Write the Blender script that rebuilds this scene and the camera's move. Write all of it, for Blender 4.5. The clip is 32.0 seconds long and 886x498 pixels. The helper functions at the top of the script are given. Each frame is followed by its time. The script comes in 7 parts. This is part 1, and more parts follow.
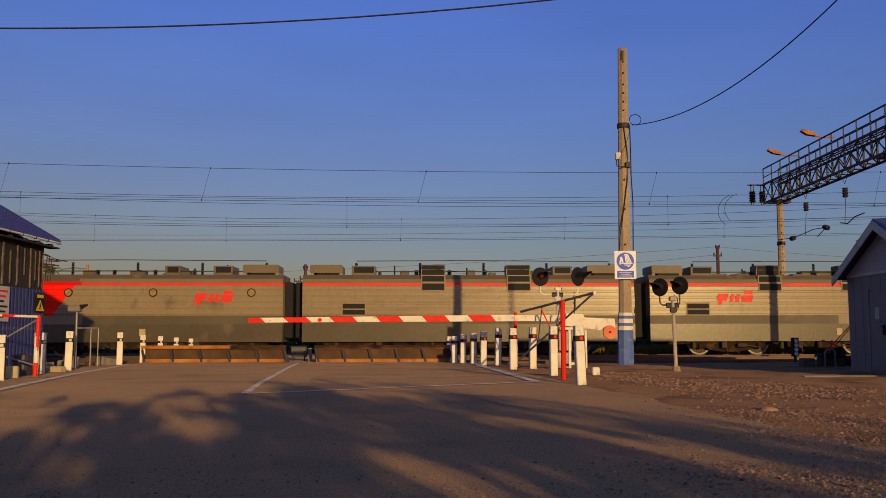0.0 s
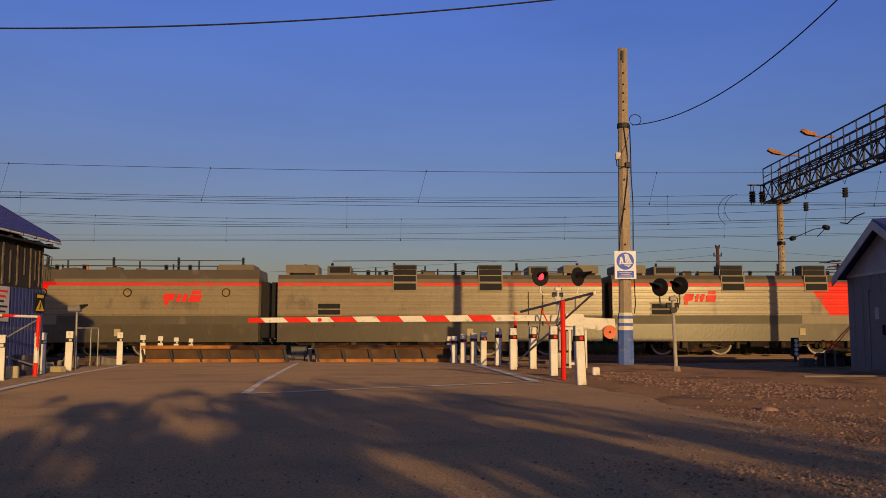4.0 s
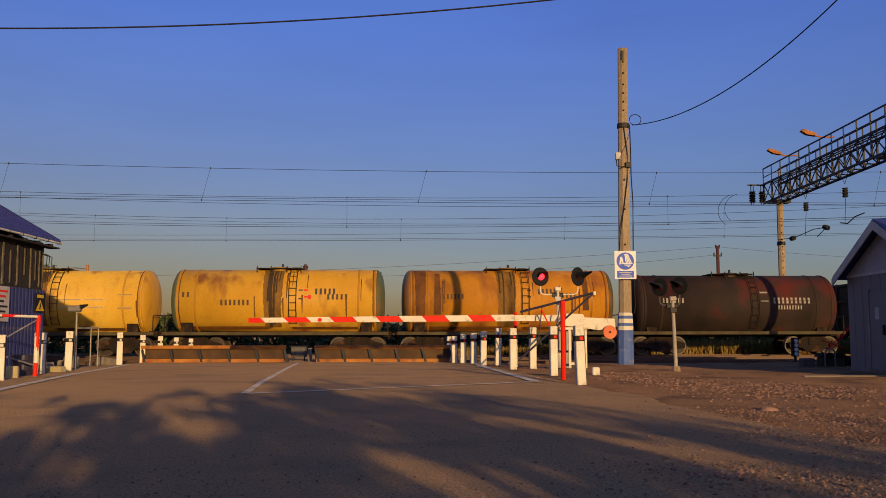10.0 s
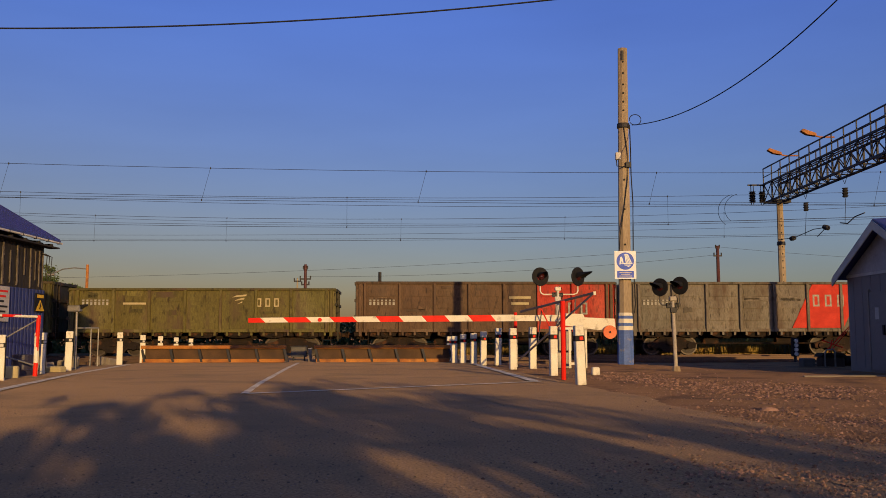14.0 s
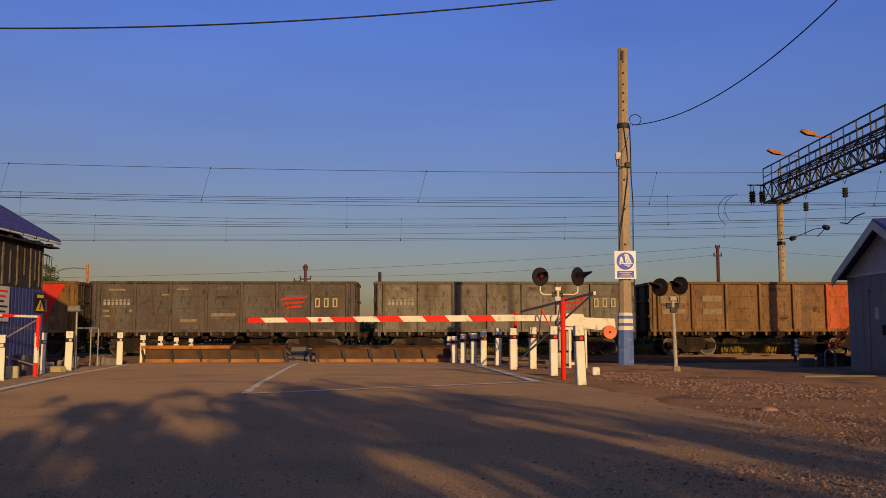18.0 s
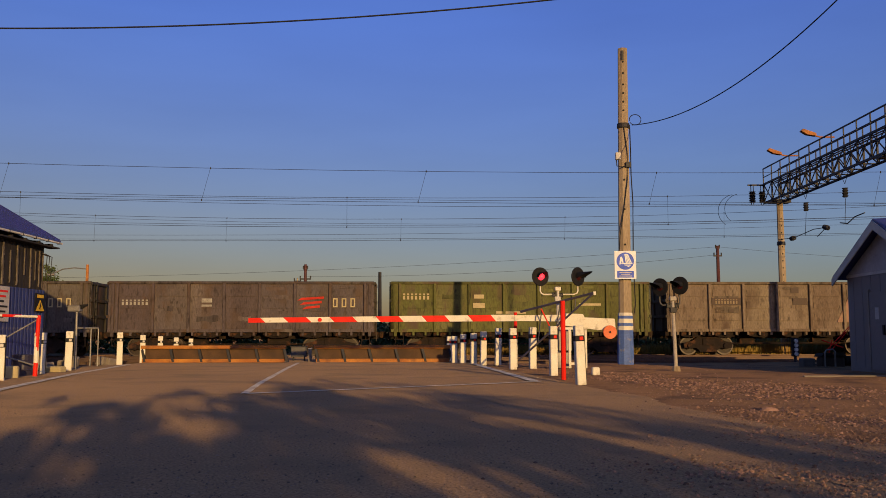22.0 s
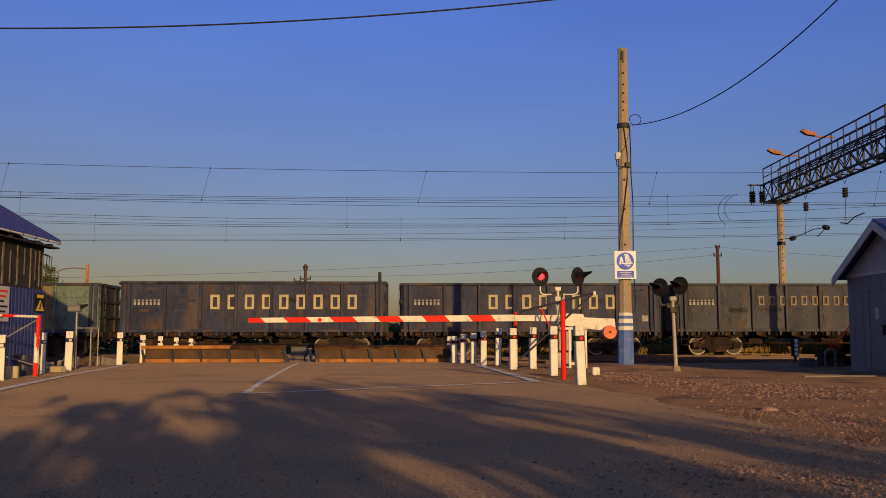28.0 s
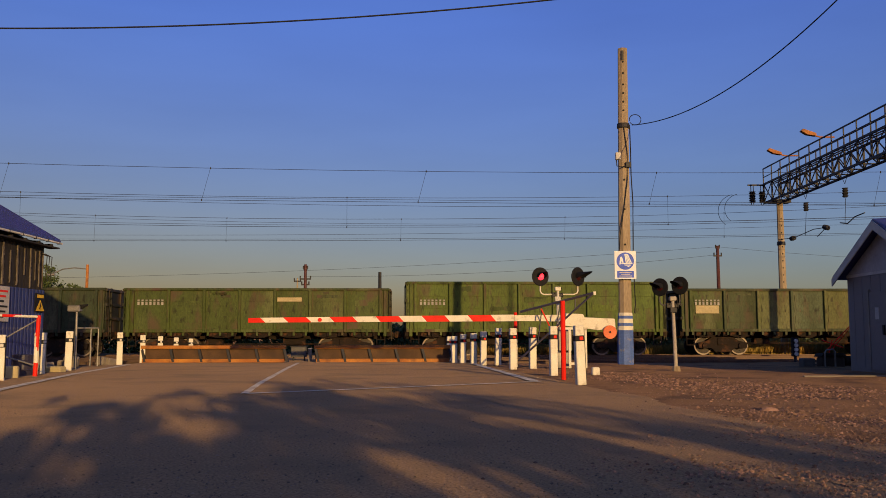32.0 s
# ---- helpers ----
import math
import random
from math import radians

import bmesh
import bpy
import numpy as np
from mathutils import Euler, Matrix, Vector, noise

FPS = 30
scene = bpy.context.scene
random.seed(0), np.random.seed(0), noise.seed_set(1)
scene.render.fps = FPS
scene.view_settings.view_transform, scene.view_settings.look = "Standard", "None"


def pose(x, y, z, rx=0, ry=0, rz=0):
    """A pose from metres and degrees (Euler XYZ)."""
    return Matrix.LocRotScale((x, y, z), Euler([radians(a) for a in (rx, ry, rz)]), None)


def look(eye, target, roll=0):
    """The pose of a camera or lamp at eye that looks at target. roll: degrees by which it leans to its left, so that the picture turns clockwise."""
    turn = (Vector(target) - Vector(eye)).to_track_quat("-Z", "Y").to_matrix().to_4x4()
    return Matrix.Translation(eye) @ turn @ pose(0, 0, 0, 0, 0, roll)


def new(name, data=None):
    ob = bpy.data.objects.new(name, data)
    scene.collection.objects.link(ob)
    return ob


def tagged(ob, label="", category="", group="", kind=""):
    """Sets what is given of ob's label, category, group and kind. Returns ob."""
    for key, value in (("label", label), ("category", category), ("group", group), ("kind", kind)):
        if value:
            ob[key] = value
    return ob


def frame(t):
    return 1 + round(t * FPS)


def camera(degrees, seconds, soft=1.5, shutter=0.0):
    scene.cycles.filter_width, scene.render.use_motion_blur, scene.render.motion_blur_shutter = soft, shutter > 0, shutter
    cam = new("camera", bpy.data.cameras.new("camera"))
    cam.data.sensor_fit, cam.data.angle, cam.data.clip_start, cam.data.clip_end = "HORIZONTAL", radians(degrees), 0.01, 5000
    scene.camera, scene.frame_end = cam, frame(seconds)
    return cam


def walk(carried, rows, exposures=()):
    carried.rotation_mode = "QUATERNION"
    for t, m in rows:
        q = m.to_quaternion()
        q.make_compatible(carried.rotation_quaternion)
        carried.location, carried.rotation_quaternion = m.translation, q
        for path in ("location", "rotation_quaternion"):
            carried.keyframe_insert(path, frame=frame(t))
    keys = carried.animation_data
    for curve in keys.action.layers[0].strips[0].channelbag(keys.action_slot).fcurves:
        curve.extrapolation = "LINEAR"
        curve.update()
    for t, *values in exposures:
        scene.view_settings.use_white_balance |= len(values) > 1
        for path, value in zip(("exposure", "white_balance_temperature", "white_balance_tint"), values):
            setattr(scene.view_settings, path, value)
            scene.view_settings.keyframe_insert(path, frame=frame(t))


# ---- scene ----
# The camera stands still on a low tripod beside the road, level crossing ahead.
EYE = (0.0, 0.0, 0.9)
cam = camera(52.2, 32.0, soft=0.55)
CAM_POSE = look(EYE, (0.0, 10.0, 0.9 + 10.0 * math.tan(radians(5.604))), -0.1)
walk(cam, [(0.0, CAM_POSE), (32.0, CAM_POSE)], exposures=((0.0, -0.12), (3.5, -0.12), (6.2, -0.1), (8.0, 0.0), (32.0, 0.0)))

# ---- light: low evening sun behind the camera, to its right ----
SUN_AZ, SUN_EL = radians(17.6), radians(7.2)
world = bpy.data.worlds.new("evening_sky")
scene.world = world
world.use_nodes = True
wn, wl = world.node_tree.nodes, world.node_tree.links
sky = wn.new("ShaderNodeTexSky")
sky.sky_type, sky.sun_disc = "NISHITA", False
sky.sun_elevation, sky.sun_rotation = SUN_EL, math.pi - SUN_AZ
sky.altitude, sky.air_density, sky.dust_density, sky.ozone_density = 150, 1.0, 1.2, 3.0
wn["Background"].inputs["Strength"].default_value = 0.117
# evening haze: greyer towards the horizon, deeper blue higher up
where = wn.new("ShaderNodeTexCoord")
axes = wn.new("ShaderNodeSeparateXYZ")
height = wn.new("ShaderNodeMapRange")
height.inputs["From Min"].default_value, height.inputs["From Max"].default_value = 0.04, 0.34
haze, tint, low, high = (wn.new("ShaderNodeMix") for _ in range(4))
haze.data_type = tint.data_type = low.data_type = high.data_type = "RGBA"
tint.blend_type = "MULTIPLY"
tint.inputs["Factor"].default_value = 1.0
# duller and warmer round the point opposite the sun
aside = wn.new("ShaderNodeMapRange")
aside.inputs["From Min"].default_value, aside.inputs["From Max"].default_value = -0.42, 0.42
low.inputs["A"].default_value, low.inputs["B"].default_value = (1.03, 0.62, 0.425, 1), (0.97, 0.75, 0.735, 1)
high.inputs["A"].default_value, high.inputs["B"].default_value = (0.93, 0.86, 1.50, 1), (0.98, 0.91, 1.66, 1)
wl.new(axes.outputs["X"], aside.inputs["Value"])
wl.new(aside.outputs[0], low.inputs["Factor"])
wl.new(aside.outputs[0], high.inputs["Factor"])
wl.new(low.outputs["Result"], haze.inputs["A"])
wl.new(high.outputs["Result"], haze.inputs["B"])
wl.new(where.outputs["Generated"], axes.inputs[0])
wl.new(axes.outputs["Z"], height.inputs["Value"])
wl.new(height.outputs[0], haze.inputs["Factor"])
# clearer blue overhead
over, zenith = wn.new("ShaderNodeMapRange"), wn.new("ShaderNodeMix")
over.inputs["From Min"].default_value, over.inputs["From Max"].default_value = 0.40, 0.85
zenith.data_type = "RGBA"
zenith.inputs["B"].default_value = (0.98, 1.12, 1.22, 1)
wl.new(axes.outputs["Z"], over.inputs["Value"])
wl.new(over.outputs[0], zenith.inputs["Factor"])
wl.new(haze.outputs["Result"], zenith.inputs["A"])
wl.new(zenith.outputs["Result"], tint.inputs["B"])
wisp_map, wisp, wisp_range, wisp_mix = wn.new("ShaderNodeMapping"), wn.new("ShaderNodeTexNoise"), wn.new("ShaderNodeMapRange"), wn.new("ShaderNodeMix")
wisp_map.inputs["Scale"].default_value = (2.2, 2.2, 11.0)
wisp.inputs["Scale"].default_value, wisp.inputs["Detail"].default_value = 1.6, 5.0
wisp_range.inputs["To Min"].default_value, wisp_range.inputs["To Max"].default_value = 0.90, 1.10
wisp_mix.data_type, wisp_mix.blend_type = "RGBA", "MULTIPLY"
wisp_mix.inputs["Factor"].default_value = 1.0
wl.new(where.outputs["Generated"], wisp_map.inputs[0])
wl.new(wisp_map.outputs[0], wisp.inputs["Vector"])
wl.new(wisp.outputs["Fac"], wisp_range.inputs["Value"])
wl.new(sky.outputs[0], wisp_mix.inputs["A"])
wl.new(wisp_range.outputs[0], wisp_mix.inputs["B"])
wl.new(wisp_mix.outputs["Result"], tint.inputs["A"])
wl.new(tint.outputs["Result"], wn["Background"].inputs["Color"])
sun_data = bpy.data.lights.new("sun", "SUN")
sun_data.energy, sun_data.angle, sun_data.color = 3.75, radians(0.53), (1.0, 0.64, 0.24)
sun = new("sun", sun_data)
sun.matrix_world = look((0, 0, 0), (-math.sin(SUN_AZ) * math.cos(SUN_EL), math.cos(SUN_AZ) * math.cos(SUN_EL), -math.sin(SUN_EL)))


# ---- materials ----
def surf(name, c1, c2, scale=2.0, rough=0.7, metal=0.0, bump=0.2, fine=60.0, stain=None, streak=0.0, own=False, rib=None, spec=0.5, retro=0.3, grain=0.62, dust=1.6, uneven=1.0, speck=0.0):
    """Two colours mixed by coarse and fine noise, with relief; stain = (colour, amount, scale); own: base colour from the object."""
    m = bpy.data.materials.new(name)
    m.use_nodes = True
    n, l = m.node_tree.nodes, m.node_tree.links
    b = n["Principled BSDF"]
    co = n.new("ShaderNodeTexCoord")
    mp = n.new("ShaderNodeMapping")
    mp.inputs["Scale"].default_value = (1, 1, 1 if not streak else 1 / streak)
    l.new(co.outputs["Object"], mp.inputs[0])
    if own:
        inf = n.new("ShaderNodeObjectInfo")
        add = n.new("ShaderNodeVectorMath")
        add.operation = "ADD"
        cmb = n.new("ShaderNodeCombineXYZ")
        mul = n.new("ShaderNodeMath")
        mul.operation = "MULTIPLY"
        mul.inputs[1].default_value = 57.0
        l.new(inf.outputs["Random"], mul.inputs[0])
        l.new(mul.outputs[0], cmb.inputs[0])
        l.new(mp.outputs[0], add.inputs[0])
        l.new(cmb.outputs[0], add.inputs[1])
        vec = add.outputs[0]
    else:
        vec = mp.outputs[0]

    def nz(s, detail=4.0):
        t = n.new("ShaderNodeTexNoise")
        t.inputs["Scale"].default_value, t.inputs["Detail"].default_value = s, detail
        l.new(vec, t.inputs["Vector"])
        return t.outputs["Fac"]

    def ramp(src, lo, hi):
        r = n.new("ShaderNodeMapRange")
        r.inputs["From Min"].default_value, r.inputs["From Max"].default_value = lo, hi
        l.new(src, r.inputs["Value"])
        return r.outputs[0]

    def mix(fac, a, bb, kind="MIX"):
        x = n.new("ShaderNodeMix")
        x.data_type, x.blend_type = "RGBA", kind
        if isinstance(fac, float):
            x.inputs["Factor"].default_value = fac
        else:
            l.new(fac, x.inputs["Factor"])
        for src, sock in ((a, x.inputs["A"]), (bb, x.inputs["B"])):
            if isinstance(src, tuple):
                sock.default_value = (*src, 1)
            else:
                l.new(src, sock)
        return x.outputs["Result"]

    coarse, small = nz(scale), nz(fine, 2.0)
    if own:
        base = mix(ramp(coarse, 0.3, 0.75), inf.outputs["Color"], mix(1.0, inf.outputs["Color"], c2, "MULTIPLY"))
    else:
        base = mix(ramp(coarse, 0.3, 0.7), c1, c2)
    if own:
        base = mix(ramp(nz(0.55, 3.0), 0.52, dust), base, (0.5, 0.42, 0.26))
        base = mix(ramp(nz(2.6, 5.0), 0.56, 1.5), base, (0.07, 0.05, 0.035))
    if speck:
        base = mix(ramp(nz(6.0, 4.0), 0.60 - speck * 0.1, 0.72), base, mix(1.0, base, (0.30, 0.25, 0.21), "MULTIPLY"))
        base = mix(ramp(nz(3.3, 5.0), 0.60, 0.9), base, (0.13, 0.062, 0.03))
    base = mix(ramp(small, 0.35, 0.8), base, mix(1.0, base, (grain, grain * 0.97, grain * 0.94), "MULTIPLY"))
    if stain:
        base = mix(ramp(nz(stain[2], 6.0), 0.62 - stain[1] * 0.25, 0.74 - stain[1] * 0.1), base, stain[0])
    l.new(base, b.inputs["Base Color"])
    b.inputs["Metallic"].default_value = metal
    b.inputs["Diffuse Roughness"].default_value = retro
    b.inputs["Specular IOR Level"].default_value = spec
    rr = n.new("ShaderNodeMapRange")
    rr.inputs["To Min"].default_value, rr.inputs["To Max"].default_value = max(0.05, rough - 0.12 * uneven), min(1.0, rough + 0.15 * uneven)
    l.new(coarse, rr.inputs["Value"])
    l.new(rr.outputs[0], b.inputs["Roughness"])
    if bump:
        bp = n.new("ShaderNodeBump")
        bp.inputs["Strength"].default_value, bp.inputs["Distance"].default_value = bump, 0.02
        l.new(small, bp.inputs["Height"])
        l.new(bp.outputs[0], b.inputs["Normal"])
    return m


def glow(name, colour, strength):
    m = bpy.data.materials.new(name)
    m.use_nodes = True
    b = m.node_tree.nodes["Principled BSDF"]
    b.inputs["Base Color"].default_value = (*colour, 1)
    b.inputs["Emission Color"].default_value = (*colour, 1)
    b.inputs["Emission Strength"].default_value = strength
    return m


def pane_glass(name, colour):
    m = bpy.data.materials.new(name)
    m.use_nodes = True
    b = m.node_tree.nodes["Principled BSDF"]
    b.inputs["Base Color"].default_value = (*colour, 1)
    b.inputs["Roughness"].default_value = 0.06
    b.inputs["Specular IOR Level"].default_value = 0.8
    return m


M_GROUND = surf("ground_dirt", (0.205, 0.119, 0.064), (0.275, 0.159, 0.085), 0.35, 0.95, 0, 1.0, 30, ((0.085, 0.052, 0.037), 0.5, 0.9), retro=1.0, spec=0.1)
M_ASPHALT = surf("dusty_asphalt", (0.325, 0.213, 0.122), (0.40, 0.262, 0.150), 0.22, 0.9, 0, 1.0, 45, ((0.20, 0.140, 0.088), 0.45, 0.6), retro=1.0, spec=0.1, grain=0.42)
M_STONE = surf("gravel_stone", (0.15, 0.085, 0.058), (0.36, 0.21, 0.145), 3, 0.9, 0, 0.5, 30, retro=0.8)
M_GRIT = surf("road_grit", (0.17, 0.118, 0.085), (0.30, 0.21, 0.15), 9, 0.9, 0, 0, 30)
for stone_mat in (M_STONE, M_GRIT):
    # each stone its own shade
    sn, sl = stone_mat.node_tree.nodes, stone_mat.node_tree.links
    each, shade, mult = sn.new("ShaderNodeNewGeometry"), sn.new("ShaderNodeMapRange"), sn.new("ShaderNodeMix")
    shade.inputs["To Min"].default_value, shade.inputs["To Max"].default_value = 0.45, 1.5
    mult.data_type, mult.blend_type = "RGBA", "MULTIPLY"
    mult.inputs["Factor"].default_value = 1.0
    sock = sn["Principled BSDF"].inputs["Base Color"]
    sl.new(sock.links[0].from_socket, mult.inputs["A"])
    sl.new(each.outputs["Random Per Island"], shade.inputs["Value"])
    sl.new(shade.outputs[0], mult.inputs["B"])
    sl.new(mult.outputs["Result"], sock)
M_TAR = surf("tar_paint", (0.022, 0.016, 0.014), (0.05, 0.03, 0.024), 0.9, 0.75, 0, 0.1, 25, ((0.10, 0.016, 0.012), 0.36, 0.55), 1.5, spec=0.25)
M_BALLAST = surf("ballast", (0.028, 0.020, 0.016), (0.05, 0.034, 0.026), 1.2, 0.95, 0, 1.0, 22)
M_LINE = surf("worn_road_paint", (0.72, 0.68, 0.62), (0.48, 0.42, 0.36), 3, 0.8, 0, 0.2, 40, ((0.22, 0.165, 0.12), 0.5, 3.5))
M_RAIL = surf("rail_steel", (0.08, 0.05, 0.038), (0.13, 0.078, 0.052), 4, 0.55, 0.6, 0.2)
M_TIE = surf("grimy_sleeper", (0.035, 0.026, 0.02), (0.055, 0.04, 0.03), 3, 0.9)
M_SLEEPER = surf("sleeper_concrete", (0.22, 0.19, 0.16), (0.30, 0.25, 0.2), 3, 0.9)
M_WHITE = surf("white_paint", (0.82, 0.78, 0.66), (0.72, 0.68, 0.57), 3, 0.6, 0, 0.08, 50, ((0.45, 0.39, 0.3), 0.15, 5), grain=0.85)
M_BLACK = surf("black_paint", (0.012, 0.012, 0.014), (0.02, 0.02, 0.022), 4, 0.6, spec=0.15)
M_SIGNBLUE = surf("sign_blue", (0.004, 0.075, 0.72), (0.006, 0.08, 0.62), 4, 0.5)
M_SIGNWHITE = surf("sign_white", (0.74, 0.78, 0.84), (0.68, 0.72, 0.78), 4, 0.5, 0, 0.03, 50, grain=0.93)
# the tan base stands for the sunset reflected in the portholes
M_PORT = surf("porthole_sunset_glass", (0.42, 0.30, 0.10), (0.25, 0.17, 0.06), 6, 0.2)
M_RED = surf("red_paint", (0.82, 0.02, 0.007), (0.70, 0.018, 0.007), 3, 0.55, 0, 0.1, spec=0.2, grain=0.85)
M_ORANGE = surf("orange_paint", (0.80, 0.14, 0.02), (0.70, 0.12, 0.02), 3, 0.5)
M_SILL = surf("grimy_olive_sill", (0.10, 0.085, 0.03), (0.06, 0.042, 0.022), 1.5, 0.8, 0, 0.2)
M_UZP = surf("yellow_rusty_steel", (0.56, 0.23, 0.03), (0.34, 0.105, 0.02), 1.6, 0.65, 0.1, 0.2, 40, ((0.15, 0.055, 0.02), 0.3, 2.2))
M_UZPDARK = surf("plate_underside_steel", (0.085, 0.05, 0.03), (0.05, 0.03, 0.02), 2, 0.8, 0.1)
# rust brown, darkened to carry the shade of the recess under the lip
M_PLATEFACE = surf("rust_shade_plate_face", (0.12, 0.060, 0.022), (0.07, 0.036, 0.016), 1.8, 0.75, 0.1, 0.2, 40, ((0.05, 0.028, 0.016), 0.4, 1.6))
M_CONCRETE = surf("pole_concrete", (0.42, 0.33, 0.22), (0.34, 0.26, 0.17), 1.5, 0.85, 0, 0.3, 35, ((0.2, 0.15, 0.1), 0.25, 2), 6)
M_BLUE = surf("blue_paint", (0.026, 0.04, 0.215), (0.03, 0.045, 0.175), 2, 0.5, 0, 0.15, 30, ((0.22, 0.2, 0.2), 0.15, 3))
M_POLEBLUE = surf("chalky_blue_paint", (0.10, 0.19, 0.54), (0.08, 0.15, 0.46), 3, 0.7, 0, 0.15, 30, ((0.3, 0.27, 0.24), 0.2, 4))
M_GALV = surf("galvanised_steel", (0.30, 0.29, 0.28), (0.22, 0.21, 0.20), 3, 0.5, 0.4)
M_DARKSTEEL = surf("dark_steel", (0.020, 0.021, 0.027), (0.034, 0.031, 0.032), 3, 0.6, 0.15)
M_GALVDARK = surf("dull_grey_steel", (0.12, 0.115, 0.11), (0.08, 0.075, 0.07), 3, 0.6, 0.2)
M_NAVY = surf("dark_blue_pipe_paint", (0.03, 0.03, 0.07), (0.045, 0.035, 0.05), 3, 0.5)
M_WIRE = surf("wire", (0.018, 0.02, 0.024), (0.028, 0.028, 0.03), 3, 0.7, 0.1, 0, spec=0.2)
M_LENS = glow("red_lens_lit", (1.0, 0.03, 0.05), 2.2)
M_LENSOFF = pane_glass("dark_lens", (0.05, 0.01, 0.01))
M_MAST = surf("dark_red_paint", (0.11, 0.02, 0.017), (0.06, 0.018, 0.016), 3, 0.6)
M_WOOD = surf("weathered_board", (0.017, 0.015, 0.015), (0.036, 0.030, 0.027), 2.5, 0.85, 0, 0.5, 30, None, 8)
M_ROOF = surf("blue_sheet_roof", (0.035, 0.04, 0.24), (0.04, 0.05, 0.2), 0.8, 0.4, 0.0, 0.1)
M_BOOTH = surf("booth_cladding", (0.23, 0.215, 0.22), (0.27, 0.255, 0.26), 0.8, 0.7, 0, 0.2, 30)
M_WARN = surf("warning_yellow", (0.80, 0.50, 0.02), (0.70, 0.42, 0.02), 3, 0.6, 0, 0.05)
M_RAG = surf("pale_weathered_lath", (0.22, 0.185, 0.14), (0.09, 0.072, 0.055), 7, 0.85, 0, 0.5, 30, ((0.05, 0.04, 0.03), 0.4, 9), 4)
M_GABLE = surf("pale_gable_board", (0.56, 0.54, 0.54), (0.44, 0.42, 0.43), 1.2, 0.75, 0, 0.2, 30)
M_TRIM = surf("white_trim", (0.7, 0.68, 0.63), (0.55, 0.53, 0.5), 2, 0.6)
M_GLASS = pane_glass("window_glass", (0.03, 0.05, 0.06))
M_GRASS = surf("dry_grass", (0.50, 0.28, 0.06), (0.22, 0.19, 0.05), 0.7, 0.9, 0, 0)
M_LEAF = surf("leaves", (0.05, 0.085, 0.02), (0.09, 0.12, 0.03), 0.8, 0.7, 0, 0)
M_BARK = surf("bark", (0.10, 0.07, 0.05), (0.15, 0.11, 0.08), 4, 0.9, 0, 0.6)
M_WAGON = surf("wagon_paint", (1, 1, 1), (0.66, 0.62, 0.56), 0.9, 0.62, 0, 0.25, 18, ((0.085, 0.05, 0.03), 0.36, 1.3), 3.0, True, spec=0.3, dust=2.3, speck=0.5, grain=0.56)
M_LOCO = surf("loco_paint", (1, 1, 1), (0.88, 0.86, 0.82), 0.8, 0.5, 0, 0.05, 14, ((0.16, 0.13, 0.09), 0.04, 1.2), 2.0, True, spec=0.25, grain=0.92, dust=7.0, uneven=0.5)
M_LOCOGLOSS = surf("loco_gloss_paint", (1, 1, 1), (0.88, 0.86, 0.82), 0.8, 0.27, 0, 0.10, 9, ((0.16, 0.13, 0.09), 0.04, 1.2), 2.0, True, spec=0.24, grain=0.92, dust=7.0, uneven=0.3)
M_LOCORED = surf("loco_red_paint", (1, 1, 1), (0.88, 0.86, 0.82), 0.8, 0.34, 0, 0.08, 9, ((0.20, 0.10, 0.07), 0.08, 1.2), 2.0, True, spec=0.12, grain=0.92, dust=7.0, uneven=0.3)
M_UNDER = surf("underframe_grime", (0.016, 0.012, 0.010), (0.034, 0.023, 0.017), 2, 0.85, 0.1, 0.4, 25, ((0.10, 0.045, 0.022), 0.35, 3), spec=0.2)
M_WHEEL = surf("wheel_steel", (0.028, 0.02, 0.016), (0.05, 0.034, 0.025), 4, 0.6, 0.2)
M_TREAD = surf("wheel_rim_bright", (0.06, 0.045, 0.035), (0.09, 0.066, 0.05), 4, 0.5, 0.3)
M_TREADNEW = surf("wheel_rim_pale", (0.27, 0.215, 0.17), (0.18, 0.14, 0.11), 4, 0.5, 0.2)
M_TYRE = surf("tyre_rubber", (0.022, 0.021, 0.021), (0.04, 0.036, 0.033), 3, 0.85, 0, 0.4, 20)
M_TANK = surf("tank_paint", (1, 1, 1), (0.80, 0.72, 0.60), 0.7, 0.5, 0, 0.1, 25, ((0.26, 0.10, 0.03), 0.26, 1.0), 3.0, True, grain=0.85, spec=0.3, dust=4.0)
M_OIL = surf("oil_spill", (0.045, 0.032, 0.02), (0.09, 0.06, 0.03), 2, 0.75, 0, 0.1, 30, None, 4, spec=0.2)
M_STREAK = surf("rust_streak", (0.22, 0.085, 0.02), (0.11, 0.05, 0.02), 3, 0.7, 0, 0, 30, None, 5, spec=0.2)
M_OILTHIN = surf("thin_oil_stain", (0.30, 0.165, 0.03), (0.17, 0.085, 0.02), 2.5, 0.7, 0, 0.1, 30, None, 5, spec=0.2)
M_TANKRUST = surf("rusty_tank_paint", (1, 1, 1), (0.80, 0.66, 0.5), 0.7, 0.6, 0, 0.1, 25, ((0.24, 0.08, 0.02), 0.5, 0.8), 3.0, True, grain=0.8, spec=0.3, dust=4.0)
M_DULL = surf("dull_cream_patch", (0.33, 0.25, 0.15), (0.22, 0.16, 0.09), 5, 0.8, 0, 0)
M_PINK = surf("faded_pink_paint", (0.37, 0.20, 0.13), (0.29, 0.17, 0.11), 2, 0.7, 0, 0.1, 30, ((0.24, 0.18, 0.12), 0.4, 2.5))
M_MARK = surf("stencil_white", (0.47, 0.45, 0.39), (0.26, 0.24, 0.20), 6, 0.7, 0, 0)
